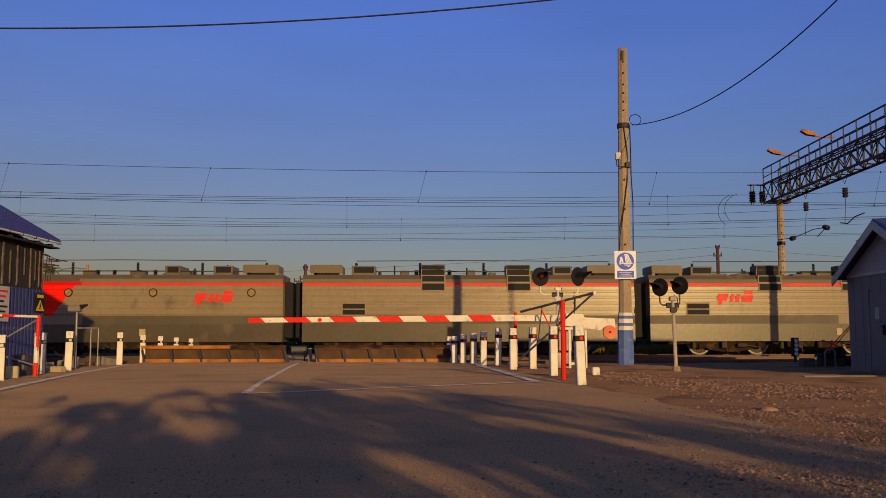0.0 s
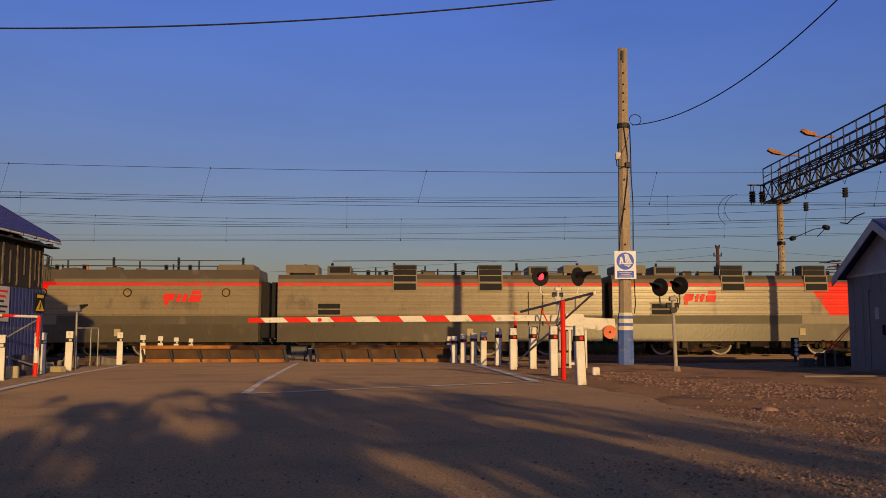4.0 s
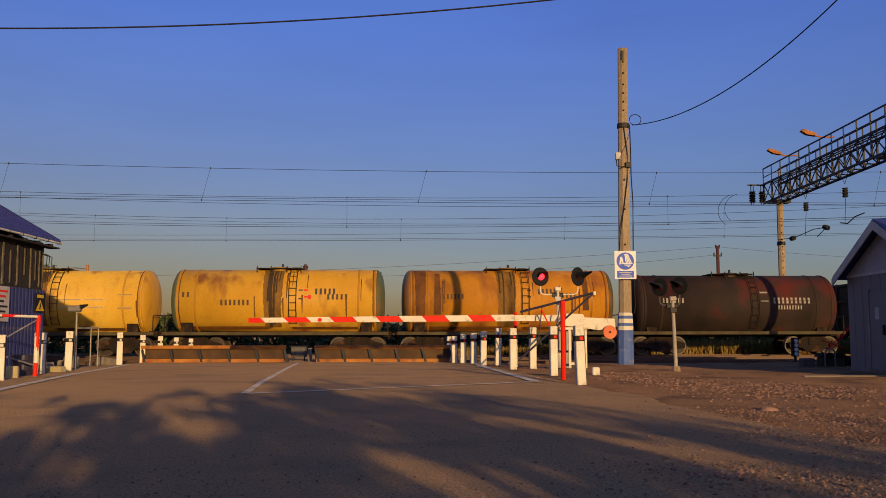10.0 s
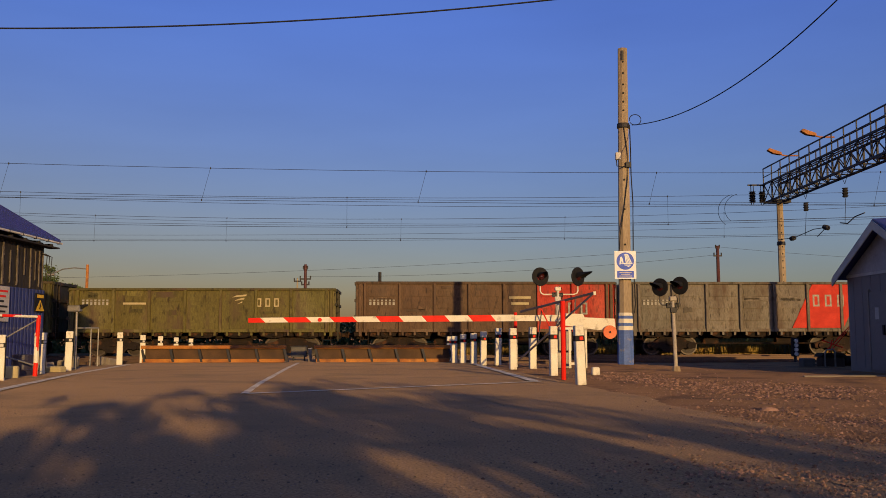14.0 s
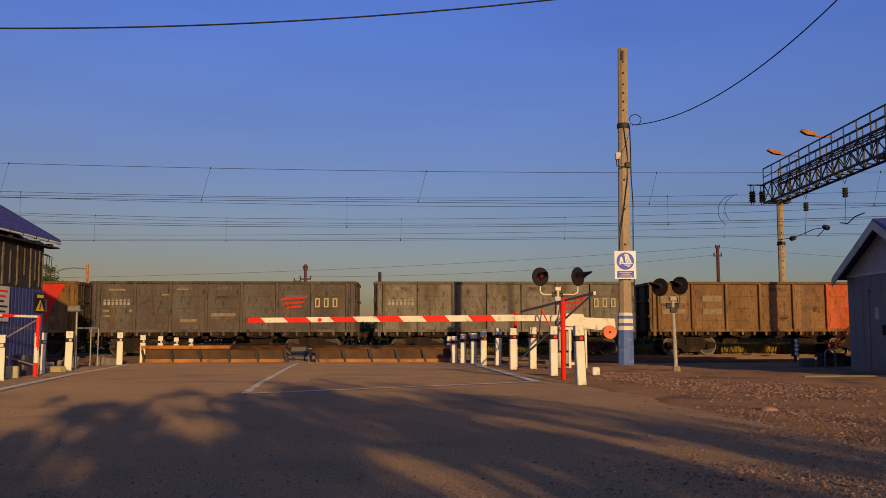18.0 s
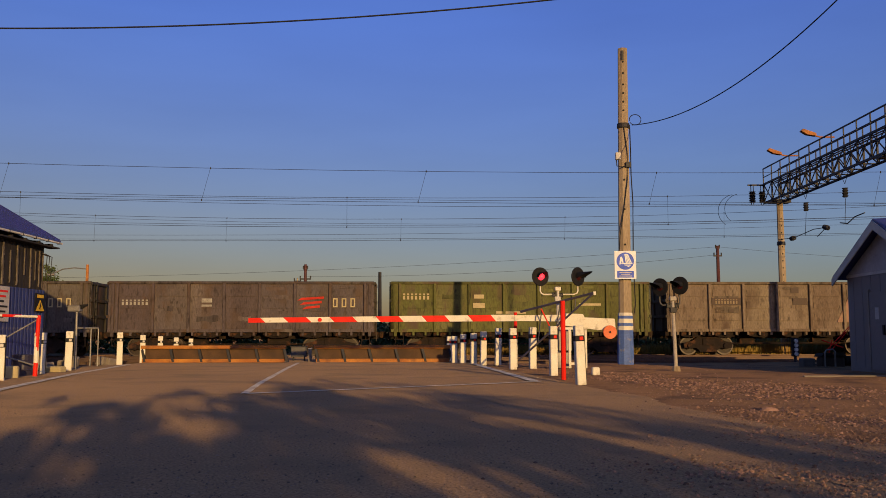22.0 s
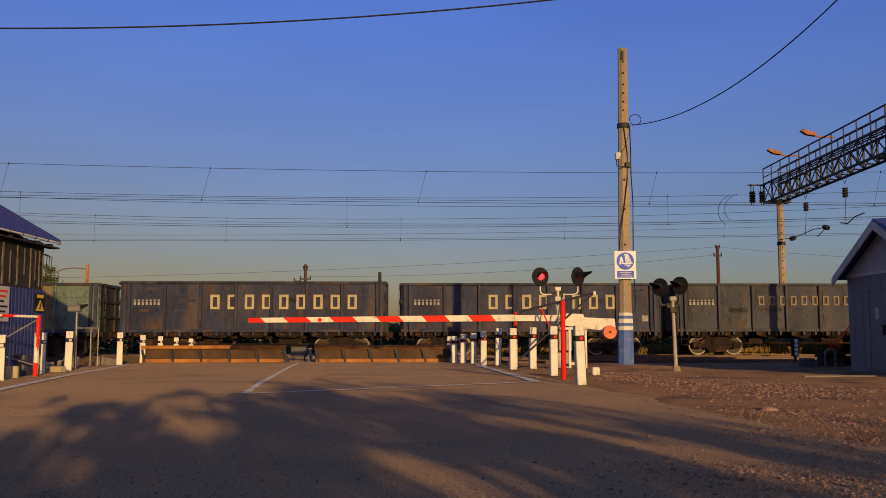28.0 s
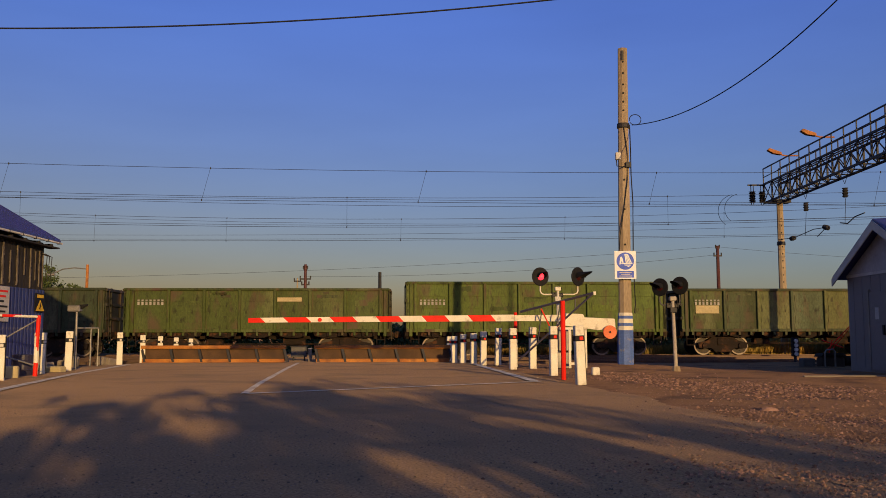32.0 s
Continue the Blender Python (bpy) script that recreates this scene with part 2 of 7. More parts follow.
M_MARKYEL = surf("stencil_cream", (0.58, 0.48, 0.26), (0.46, 0.38, 0.2), 3, 0.7, 0, 0)
M_MARKDARK = surf("stencil_dark", (0.07, 0.045, 0.03), (0.1, 0.06, 0.04), 3, 0.7, 0, 0)
M_MARKRED = surf("stencil_red", (0.66, 0.035, 0.014), (0.5, 0.028, 0.014), 3, 0.6, 0, 0, spec=0.2)
M_LOGORED = surf("emblem_red", (0.85, 0.02, 0.006), (0.78, 0.02, 0.006), 3, 0.5, 0, 0, spec=0.3)
# pale olive reflection of the cab panes, put into their base colour
M_CABGLASS = pane_glass("cab_reflection_glass", (0.30, 0.30, 0.17))
M_LOGODARK = surf("emblem_dark_blue", (0.04, 0.03, 0.03), (0.05, 0.04, 0.03), 3, 0.6, 0, 0)


# ---- mesh tools ----
LAST = [None]  # the newest part


def part(name, bm, material, parent=None, label="", smooth=False):
    """Links a bmesh as one mesh object, under a parent when given."""
    me = bpy.data.meshes.new(name)
    bmesh.ops.recalc_face_normals(bm, faces=bm.faces)
    if smooth:
        for fc in bm.faces:
            fc.smooth = True
    bm.to_mesh(me)
    bm.free()
    me.materials.append(material)
    ob = new(name, me)
    if parent:
        ob.parent = parent
    if label:
        ob["label"] = label
    LAST[0] = ob
    return ob


def again(ob, m, parent=None):
    """Another object on the same mesh at the pose m."""
    o = ob.copy()
    scene.collection.objects.link(o)
    o.parent = parent if parent else ob.parent
    o.matrix_basis = m
    return o


def thing(name, label, category, m=None, group="", kind=""):
    ob = new(name)
    if m:
        ob.matrix_basis = m
    return tagged(ob, label, category, group, kind)


def box(bm, x0, x1, y0, y1, z0, z1, bev=0.0):
    r = bmesh.ops.create_cube(bm, size=1.0)
    vs = r["verts"]
    for v in vs:
        v.co = Vector(((x0 + x1) / 2 + v.co.x * (x1 - x0), (y0 + y1) / 2 + v.co.y * (y1 - y0), (z0 + z1) / 2 + v.co.z * (z1 - z0)))
    if bev:
        es = list({e for v in vs for e in v.link_edges})
        bmesh.ops.bevel(bm, geom=es, offset=bev, segments=1, affect="EDGES")
    return bm


def rod(bm, p, q, r, r2=None, seg=8, caps=True):
    p, q = Vector(p), Vector(q)
    d = q - p
    m = Matrix.Translation((p + q) / 2) @ d.to_track_quat("Z", "Y").to_matrix().to_4x4()
    bmesh.ops.create_cone(bm, cap_ends=caps, segments=seg, radius1=r, radius2=r if r2 is None else r2, depth=d.length, matrix=m)
    return bm


def bmnew():
    return bmesh.new()


def cuboid(x0, x1, y0, y1, z0, z1, bev=0.0):
    return box(bmnew(), x0, x1, y0, y1, z0, z1, bev)


def pipe(p, q, r, r2=None, seg=8):
    return rod(bmnew(), p, q, r, r2, seg)


def prism(points, y0, y1):
    """An outline in x and z drawn out from y0 to y1."""
    bm = bmnew()
    a = [bm.verts.new((x, y0, z)) for x, z in points]
    b = [bm.verts.new((x, y1, z)) for x, z in points]
    bm.faces.new(a)
    bm.faces.new(b[::-1])
    for i in range(len(a)):
        j = (i + 1) % len(a)
        bm.faces.new((a[i], b[i], b[j], a[j]))
    return bm


def prism_y(points, x0, x1):
    """An outline in y and z drawn out from x0 to x1."""
    bm = bmnew()
    a = [bm.verts.new((x0, y, z)) for y, z in points]
    b = [bm.verts.new((x1, y, z)) for y, z in points]
    bm.faces.new(a)
    bm.faces.new(b[::-1])
    for i in range(len(a)):
        j = (i + 1) % len(a)
        bm.faces.new((a[i], b[i], b[j], a[j]))
    return bm


def disc_prism(cx, cz, r, y0, y1, seg=24):
    return prism([(cx + r * math.cos(2 * math.pi * i / seg), cz + r * math.sin(2 * math.pi * i / seg)) for i in range(seg)], y0, y1)


def lathe(profile, seg=28, axis="x"):
    """Turns (along, radius) pairs about the x axis or the y axis."""
    bm = bmnew()
    rings = []
    for a, r in profile:
        ring = []
        for i in range(seg):
            t = 2 * math.pi * i / seg
            c, s = r * math.cos(t), r * math.sin(t)
            ring.append(bm.verts.new((a, c, s) if axis == "x" else ((c, a, s) if axis == "y" else (c, s, a))))
        rings.append(ring)
    for p, q in zip(rings, rings[1:]):
        for i in range(seg):
            j = (i + 1) % seg
            bm.faces.new((p[i], p[j], q[j], q[i]))
    bm.faces.new(rings[0])
    bm.faces.new(rings[-1][::-1])
    return bm


def tube(points, r, seg=5):
    """A bent rod along points."""
    bm = bmnew()
    rings = []
    pts = [Vector(p) for p in points]
    for i, p in enumerate(pts):
        d = (pts[min(i + 1, len(pts) - 1)] - pts[max(i - 1, 0)]).normalized()
        q = d.to_track_quat("Z", "Y")
        rings.append([bm.verts.new(p + q @ Vector((r * math.cos(2 * math.pi * k / seg), r * math.sin(2 * math.pi * k / seg), 0))) for k in range(seg)])
    for a, b in zip(rings, rings[1:]):
        for k in range(seg):
            j = (k + 1) % seg
            bm.faces.new((a[k], a[j], b[j], b[k]))
    bm.faces.new(rings[0])
    bm.faces.new(rings[-1][::-1])
    return bm


def sag(p, q, drop, n=16):
    p, q = Vector(p), Vector(q)
    return [p.lerp(q, i / n) - Vector((0, 0, drop * 4 * (i / n) * (1 - i / n))) for i in range(n + 1)]


# ---- the tracks' frame: s runs along the rails, n away from the camera ----
TURN = radians(2.6)
ALONG = Vector((math.cos(TURN), math.sin(TURN), 0))
ACROSS = Vector((-math.sin(TURN), math.cos(TURN), 0))
ORIGIN = Vector((0, 45.2, 0)) + ACROSS * 1.57
LINES = (0.0, -5.3, -10.6)


def rail_pose(s, n=0.0, z=0.0):
    return Matrix.Translation(ORIGIN + ALONG * s + ACROSS * n + Vector((0, 0, z))) @ pose(0, 0, 0, 0, 0, math.degrees(TURN))


def rail_point(s, n=0.0, z=0.0):
    return ORIGIN + ALONG * s + ACROSS * n + Vector((0, 0, z))


# ---- ground, road, tracks ----
def ground_z(x, y):
    """Flat dirt, lower at the tracks, with a low gravel bank beside the road."""
    v = Vector((x, y, 0)) - ORIGIN
    n = v.dot(ACROSS)
    z = -0.03
    if y < 60 and abs(x) < 60 and 0 < y:
        z += 0.03 * noise.noise((x * 0.5, y * 0.5, 1.0)) + 0.02 * noise.noise((x * 2.1, y * 2.1, 4.0))
        bank = math.exp(-((x - 8.5) / 3.5) ** 2 - ((y - 20) / 5.0) ** 2)
        z += 0.03 * bank + 0.09 * math.exp(-((x - 5.8) / 1.3) ** 2 - ((y - 28.6) / 1.3) ** 2)
    if -13.5 < n < 3.0:
        z = min(z, -0.17 + 0.012 * noise.noise((x, y, 2.0)))
    if -15.0 < x < 2.0 + max(0.0, (30.0 - y) * 0.06):
        z = min(z, -0.05)
    return z


def build_ground():
    def lines(lo, hi, step, far):
        inner = list(np.arange(lo, hi + 1e-6, step))
        k, a, b = step, [], []
        x0, x1 = lo, hi
        while x1 < far:
            k *= 1.35
            x0, x1 = x0 - k, x1 + k
            a.append(x0)
            b.append(x1)
        return a[::-1] + inner + b

    xs, ys = lines(-16, 22, 0.3, 3500), lines(2, 56, 0.3, 3500)
    verts = [(x, y, ground_z(x, y)) for y in ys for x in xs]
    w = len(xs)
    faces = [(j * w + i, j * w + i + 1, (j + 1) * w + i + 1, (j + 1) * w + i) for j in range(len(ys) - 1) for i in range(w - 1)]
    me = bpy.data.meshes.new("ground")
    me.from_pydata(verts, [], faces)
    me.materials.append(M_GROUND)
    for p in me.polygons:
        p.use_smooth = True
    tagged(new("ground", me), "reddish-brown dirt and gravel ground", "ground", kind="structure")


build_ground()


def road_edges(y):
    left = -15.0 if y < 14 else -15.0 + 3.4 * min(1.0, (y - 14) / 18.0)
    right = 5.6 - 2.6 * min(1.0, max(0.0, y + 4) / 22.0) if y < 18 else 3.0 - 1.9 * min(1.0, (y - 18) / 16.0)
    return left, right


def build_road():
    bm = bmnew()
    rows = []
    ys = list(np.arange(-40, 49.1, 0.5))
    for y in ys:
        a, b = road_edges(y)
        b += 0.25 * noise.noise((3.0, y * 0.35, 0.0))
        n = 24
        row = []
        for i in range(n + 1):
            x = a + (b - a) * i / n
            z = 0.008 * noise.noise((x * 0.6, y * 0.6, 7.0))
            row.append(bm.verts.new((x, y, z - (0.06 if i in (0, n) else 0.0))))
        rows.append(row)
    for p, q in zip(rows, rows[1:]):
        for i in range(len(p) - 1):
            bm.faces.new((p[i], p[i + 1], q[i + 1], q[i]))
    tagged(part("road", bm, M_ASPHALT, smooth=True), "dusty grey-brown asphalt road leading to the crossing", "road", kind="structure")


build_road()


def painted(name, points, width, label):
    """A painted line on the road along points."""
    bm = bmnew()
    for p, q in zip(points, points[1:]):
        p, q = Vector((*p, 0)), Vector((*q, 0))
        d = (q - p).normalized()
        s = Vector((-d.y, d.x, 0)) * width / 2
        n = max(2, int((q - p).length / 0.4))
        prev = None
        for i in range(n + 1):
            c = p.lerp(q, i / n)
            k = 1 + 0.25 * noise.noise((c.x * 3, c.y * 3, 5.0))
            cur = [bm.verts.new(c + s * k + Vector((0, 0, 0.014))), bm.verts.new(c - s * k + Vector((0, 0, 0.014)))]
            if prev:
                bm.faces.new((prev[0], prev[1], cur[1], cur[0]))
            prev = cur
    tagged(part(name, bm, M_LINE), label, "road marking", kind="structure")


painted("edge_line", [(-7.3, 14.0), (-8.1, 17.5), (-9.3, 23.0), (-10.7, 31.0)], 0.2, "worn white edge line on the asphalt")
painted("lane_line", [(-3.2, 14.7), (-3.62, 18.0), (-4.12, 22.5), (-4.62, 27.0), (-5.2, 32.8)], 0.125, "worn white line between the lanes")
painted("stop_line", [(-3.2, 14.7), (1.9, 18.5)], 0.2, "faint white stop line on the asphalt")
painted("edge_line", [(1.9, 18.5), (0.96, 32.4)], 0.2, "worn white edge line on the asphalt")


def build_ballast():
    bm = bmnew()
    rows = []
    rnd = random.Random(2)
    for i in range(181):
        sx = -90 + i
        row = []
        for k, n in enumerate((-13.6, -13.0, -11.5, -9.7, -8.0, -6.2, -4.4, -2.6, -0.9, 0.9, 2.4, 3.0)):
            edge = k in (0, 11)
            row.append(bm.verts.new(rail_point(sx, n + (rnd.uniform(-0.3, 0.3) if edge else 0), -0.22 if edge else -0.152 + rnd.uniform(-0.012, 0.006))))
        rows.append(row)
    for p, q in zip(rows, rows[1:]):
        for k in range(len(p) - 1):
            bm.faces.new((p[k], p[k + 1], q[k + 1], q[k]))
    tagged(part("ballast", bm, M_BALLAST, smooth=True), "dark brown stone ballast under the tracks", "ballast", kind="structure")


build_ballast()


def build_tracks():
    half = 0.76
    for k, n in enumerate(LINES):
        track = thing("railway_track", "rusty steel rails on concrete sleepers in brown ballast", "track", kind="structure")
        for side in (-half, half):
            bm = bmnew()
            prof = [(-0.07, -0.165), (0.07, -0.165), (0.07, -0.15), (0.01, -0.13), (0.01, -0.04), (0.036, -0.03), (0.036, 0.0), (-0.036, 0.0), (-0.036, -0.03), (-0.01, -0.04), (-0.01, -0.13), (-0.07, -0.15)]
            ends = []
            for s in (-420.0, 420.0):
                ends.append([bm.verts.new(rail_point(s, n + side + a, z)) for a, z in prof])
            for i in range(len(prof)):
                j = (i + 1) % len(prof)
                bm.faces.new((ends[0][i], ends[0][j], ends[1][j], ends[1][i]))
            part("rail", bm, M_RAIL, track)
        sl = None
        for i in range(44):
            s = 2.6 + 0.55 * i
            if sl is None:
                sl = part("sleeper", cuboid(-0.12, 0.12, -1.35, 1.35, -0.2, -0.13, 0.01), M_TIE, track)
                sl.matrix_basis = rail_pose(s, n)
            else:
                again(sl, rail_pose(s, n))


build_tracks()


# start, run and spread of each drift of stones
DRIFTS = ((3.9, 23.2, 1.6, -9.5, 0.55, 1.0), (5.6, 18.0, 1.4, -3.5, 0.6, 0.8), (3.7, 11.3, 1.3, -2.0, 0.6, 0.7), (3.0, 8.9, 0.6, -2.3, 0.5, 0.5), (1.5, 6.8, 1.1, -1.5, 0.5, 0.4))


def build_stones():
    """Loose gravel and stones on the dirt beside the road."""
    rnd = random.Random(5)
    verts, faces = [], []
    for i in range(30000):
        y = 5.0 + 29.0 * rnd.random() ** 1.3
        a, b = road_edges(y)
        x = b - 0.5 + (13.0) * rnd.random() ** 1.4 * (0.35 + y / 34.0)
        r = 0.005 + 0.018 * rnd.random() ** 6
        drift = i % 3 == 0
        if drift:
            # drifts of coarser stones, washed down towards the road
            f = rnd.random()
            x0, y0, dx, dy, sx, sy = DRIFTS[int(len(DRIFTS) * rnd.random() ** 1.7)]
            x, y = x0 + dx * f + rnd.gauss(0, sx), y0 + dy * f + rnd.gauss(0, sy)
            r = (0.008 + 0.028 * rnd.random() ** 3) * (1.0 if y > 10.0 else 0.8)
        elif noise.noise((x * 0.45, y * 0.3, 9.0)) + 0.35 * noise.noise((x * 1.5, y * 1.5, 3.0)) < rnd.uniform(-0.3, 0.45):
            continue
        a, b = road_edges(y)
        if x < b + 0.3:
            r *= 0.7 if drift else 0.45
        z = max(ground_z(x, y), 0.0 if x < b else -9)
        o = len(verts)
        t0 = rnd.uniform(0, 6.28)
        for ring, hgt in ((1.0, 0.0), (0.8, 0.55)):
            for k in range(5):
                q = r * ring * rnd.uniform(0.75, 1.2)
                verts.append((x + q * math.cos(t0 + 1.257 * k), y + q * math.sin(t0 + 1.257 * k), z - 0.004 + r * hgt * rnd.uniform(0.7, 1.2)))
        verts.append((x, y, z + r * 0.75))
        for i in range(5):
            j = (i + 1) % 5
            faces.append((o + i, o + j, o + 5 + j, o + 5 + i))
            faces.append((o + 5 + i, o + 5 + j, o + 10))
    me = bpy.data.meshes.new("gravel")
    me.from_pydata(verts, [], faces)
    me.materials.append(M_STONE)
    tagged(new("gravel", me), "loose reddish gravel and stones beside the road", "gravel", kind="stuff")


build_stones()


def build_grit():
    """Fine grit scattered over the asphalt near the camera."""
    rnd = random.Random(6)
    verts, faces = [], []
    for _ in range(14000):
        y = 4.6 + 11.0 * rnd.random() ** 1.6
        x = rnd.uniform(-0.55, 0.55) * y
        a, b = road_edges(y)
        if not a < x < b + 1.0:
            continue
        r = 0.004 + 0.012 * rnd.random() ** 5
        o = len(verts)
        t0 = rnd.uniform(0, 6.28)
        for k in range(4):
            q = r * rnd.uniform(0.7, 1.3)
            verts.append((x + q * math.cos(t0 + 1.571 * k), y + q * math.sin(t0 + 1.571 * k), 0.0))
        verts.append((x + r * rnd.uniform(-0.4, 0.4), y + r * rnd.uniform(-0.4, 0.4), 0.004 + r * 0.45))
        for i in range(4):
            faces.append((o + i, o + (i + 1) % 4, o + 4))
    me = bpy.data.meshes.new("road_grit")
    me.from_pydata(verts, [], faces)
    me.materials.append(M_GRIT)
    tagged(new("road_grit", me), "fine grit scattered over the asphalt", "grit", kind="stuff")


build_grit()


# ---- plants ----
def tree(name, x, y, height, spread, seed, leaves, label, leaf=0.22, base=0.25, flat=1.0):
    rnd = random.Random(seed)
    root = thing(name, label, "tree", pose(x, y, -0.05))
    bm = bmnew()
    top = Vector((rnd.uniform(-0.3, 0.3), rnd.uniform(-0.3, 0.3), height * 0.84))
    rod(bm, (0, 0, 0), top * 0.5, 0.035 * height * 0.5, 0.02 * height * 0.5, 8)
    rod(bm, top * 0.5, top, 0.02 * height * 0.5, 0.01 * height * 0.3, 8)
    tips = [top]
    for i in range(9):
        f = 0.3 + 0.6 * i / 9
        a = rnd.uniform(0, 6.28)
        ln = spread * (0.9 - 0.5 * abs(f - 0.5)) * rnd.uniform(0.6, 1.0)
        p = top * f
        q = p + Vector((math.cos(a) * ln, math.sin(a) * ln, ln * rnd.uniform(0.2, 0.7)))
        rod(bm, p, q, 0.016 * height * 0.4, 0.02, 6)
        tips += [p.lerp(q, 0.55), q]
    part("trunk", bm, M_BARK, root)
    verts, faces = [], []
    clumps = []
    for tpt in tips:
        for _ in range(6 if flat == 1.0 else 9):
            clumps.append((tpt + Vector((rnd.gauss(0, spread * 0.24), rnd.gauss(0, spread * 0.24), rnd.gauss(0, spread * 0.22))), spread * rnd.uniform(0.06, 0.15)))
    for _ in range(leaves):
        c, r = rnd.choice(clumps)
        p = c + Vector((rnd.gauss(0, r), rnd.gauss(0, r), rnd.gauss(0, r * 0.8 * flat)))
        if p.z < height * base:
            p.z = height * base + rnd.random() * 0.5
        q = Euler((rnd.uniform(-1.2, 1.2), rnd.uniform(-1.2, 1.2), rnd.uniform(0, 6.28))).to_matrix()
        k = leaf * rnd.uniform(0.5, 1.2)
        o = len(verts)
        verts += [p + q @ Vector(v) * k for v in ((-0.5, 0, 0), (0, -0.3, 0.06), (0.6, 0, 0), (0, 0.3, 0.06))]
        faces.append((o, o + 1, o + 2, o + 3))
    me = bpy.data.meshes.new("crown")
    me.from_pydata(verts, [], faces)
    me.materials.append(M_LEAF)
    new("crown", me).parent = root
    return root


# Trees behind the camera, whose evening shadows lie over the road.
TREES_BACK = [(1.66, -9.6, 2.75, 0.85, 33, 1500), (2.76, -9.1, 3.35, 0.95, 31, 2600), (3.96, -9.8, 3.9, 1.05, 11, 3000), (5.26, -9.0, 4.05, 1.0, 19, 1900), (6.46, -9.7, 4.15, 1.05, 25, 1900), (7.66, -9.2, 4.1, 1.0, 16, 1000), (8.76, -9.8, 3.6, 0.8, 12, 220), (2.26, -10.1, 2.7, 0.95, 41, 1400), (10.36, -9.4, 2.9, 1.0, 13, 260), (12.26, -9.0, 2.8, 1.0, 14, 200), (14.46, -9.6, 2.7, 1.0, 17, 170)]
for tx, ty, th, ts, sd, lv in TREES_BACK:
    tree("tree", tx, ty, th, ts, sd, lv, "bushy young green tree beside the road", 0.19, 0.2, 0.35)
tree("tree", -33.4, 74, 8.0, 1.9, 21, 6000, "bushy green tree behind the tracks", 0.24)
tree("tree", -32.7, 80, 6.3, 1.1, 22, 4200, "bushy green tree behind the tracks", 0.24)


def build_far_green():
    rnd = random.Random(9)
    verts, faces = [], []
    for _ in range(38000):
        x = rnd.uniform(-48, 52)
        y = rnd.uniform(57, 62) + 0.045 * x
        hgt = 1.6 + 0.35 * noise.noise((x * 0.25, 3.0, 0.0)) + (1.0 if x < -11 else 0.25 if x < 0 else 0.0)
        z = rnd.random() ** 1.15 * max(0.4, hgt)
        k = rnd.uniform(0.2, 0.45)
        q = Euler((rnd.uniform(-1.4, 1.4), rnd.uniform(-1.2, 1.2), rnd.uniform(0, 6.28))).to_matrix()
        o = len(verts)
        verts += [Vector((x, y, z)) + q @ Vector(v) * k for v in ((-0.5, 0, 0), (0, -0.35, 0), (0.5, 0, 0), (0, 0.35, 0))]
        faces.append((o, o + 1, o + 2, o + 3))
    me = bpy.data.meshes.new("far_bushes")
    me.from_pydata(verts, [], faces)
    me.materials.append(M_LEAF)
    tagged(new("far_bushes", me), "low green bushes far beyond the tracks", "bushes", kind="stuff")
    verts, faces = [], []
    for _ in range(22000):
        s, n = rnd.uniform(-6, 34), 3.2 + 9 * rnd.random() ** 1.5
        p = rail_point(s, n, -0.05)
        hh = rnd.uniform(0.3, 0.75) * (1.3 if 15 < s < 24 else 0.85)
        a = rnd.uniform(0, 3.14)
        w = 0.035
        o = len(verts)
        lean = Vector((rnd.gauss(0, 0.12), rnd.gauss(0, 0.12), hh))
        verts += [p + Vector((-w * math.cos(a), -w * math.sin(a), 0)), p + Vector((w * math.cos(a), w * math.sin(a), 0)), p + lean]
        faces.append((o, o + 1, o + 2))
    me = bpy.data.meshes.new("dry_grass")
    me.from_pydata(verts, [], faces)
    me.materials.append(M_GRASS)
    tagged(new("dry_grass", me), "tall dry yellow grass beyond the train's track", "grass", kind="stuff")


build_far_green()


# ---- posts along the crossing ----
def guard_post(x, y, h, w=0.17, lean=0.0, side=1):
    post = thing("guard_post", "white concrete guard post with black bands beside the road", "post", pose(x, y, -0.04, 0, lean, 8 if side > 0 else 19), "guard posts at the crossing")
    part("shaft", cuboid(-w / 2, w / 2, -w / 2, w / 2, 0, h + 0.04, 0.015), M_WHITE, post)
    part("black_band", cuboid(-w / 2 - 0.004, w / 2 + 0.004, -w / 2 - 0.004, w / 2 + 0.004, h * 0.76, h * 0.86), M_BLACK, post, "black painted band")
    part("reflector", cuboid(-0.012, 0.062, -w / 2 - 0.016, -w / 2 - 0.004, h * 0.81 - 0.036, h * 0.81 + 0.036, 0.006), M_RED if side > 0 else M_TRIM, post, "small square reflector")
    # near-black sheet over most of one side of the post
    part("side_face", cuboid(w / 2 + 0.001, w / 2 + 0.006, -w / 2, w / 2, 0.1, h), M_BLACK, post, "thin black side face")
    return post


for px, py, ph, pl in ((0.40, 33.0, 0.96, 0), (0.70, 32.4, 1.03, 1), (1.06, 31.7, 1.06, 0), (1.36, 31.0, 1.11, 1), (1.86, 31.0, 1.22, 1.5), (2.07, 27.0, 1.18, 0), (2.70, 27.5, 1.21, 0.5), (2.7, 22.3, 1.18, 0), (2.74, 18.15, 1.14, -2)):
    guard_post(px, py, ph, 0.18 if py < 25 else 0.2, pl, 1)
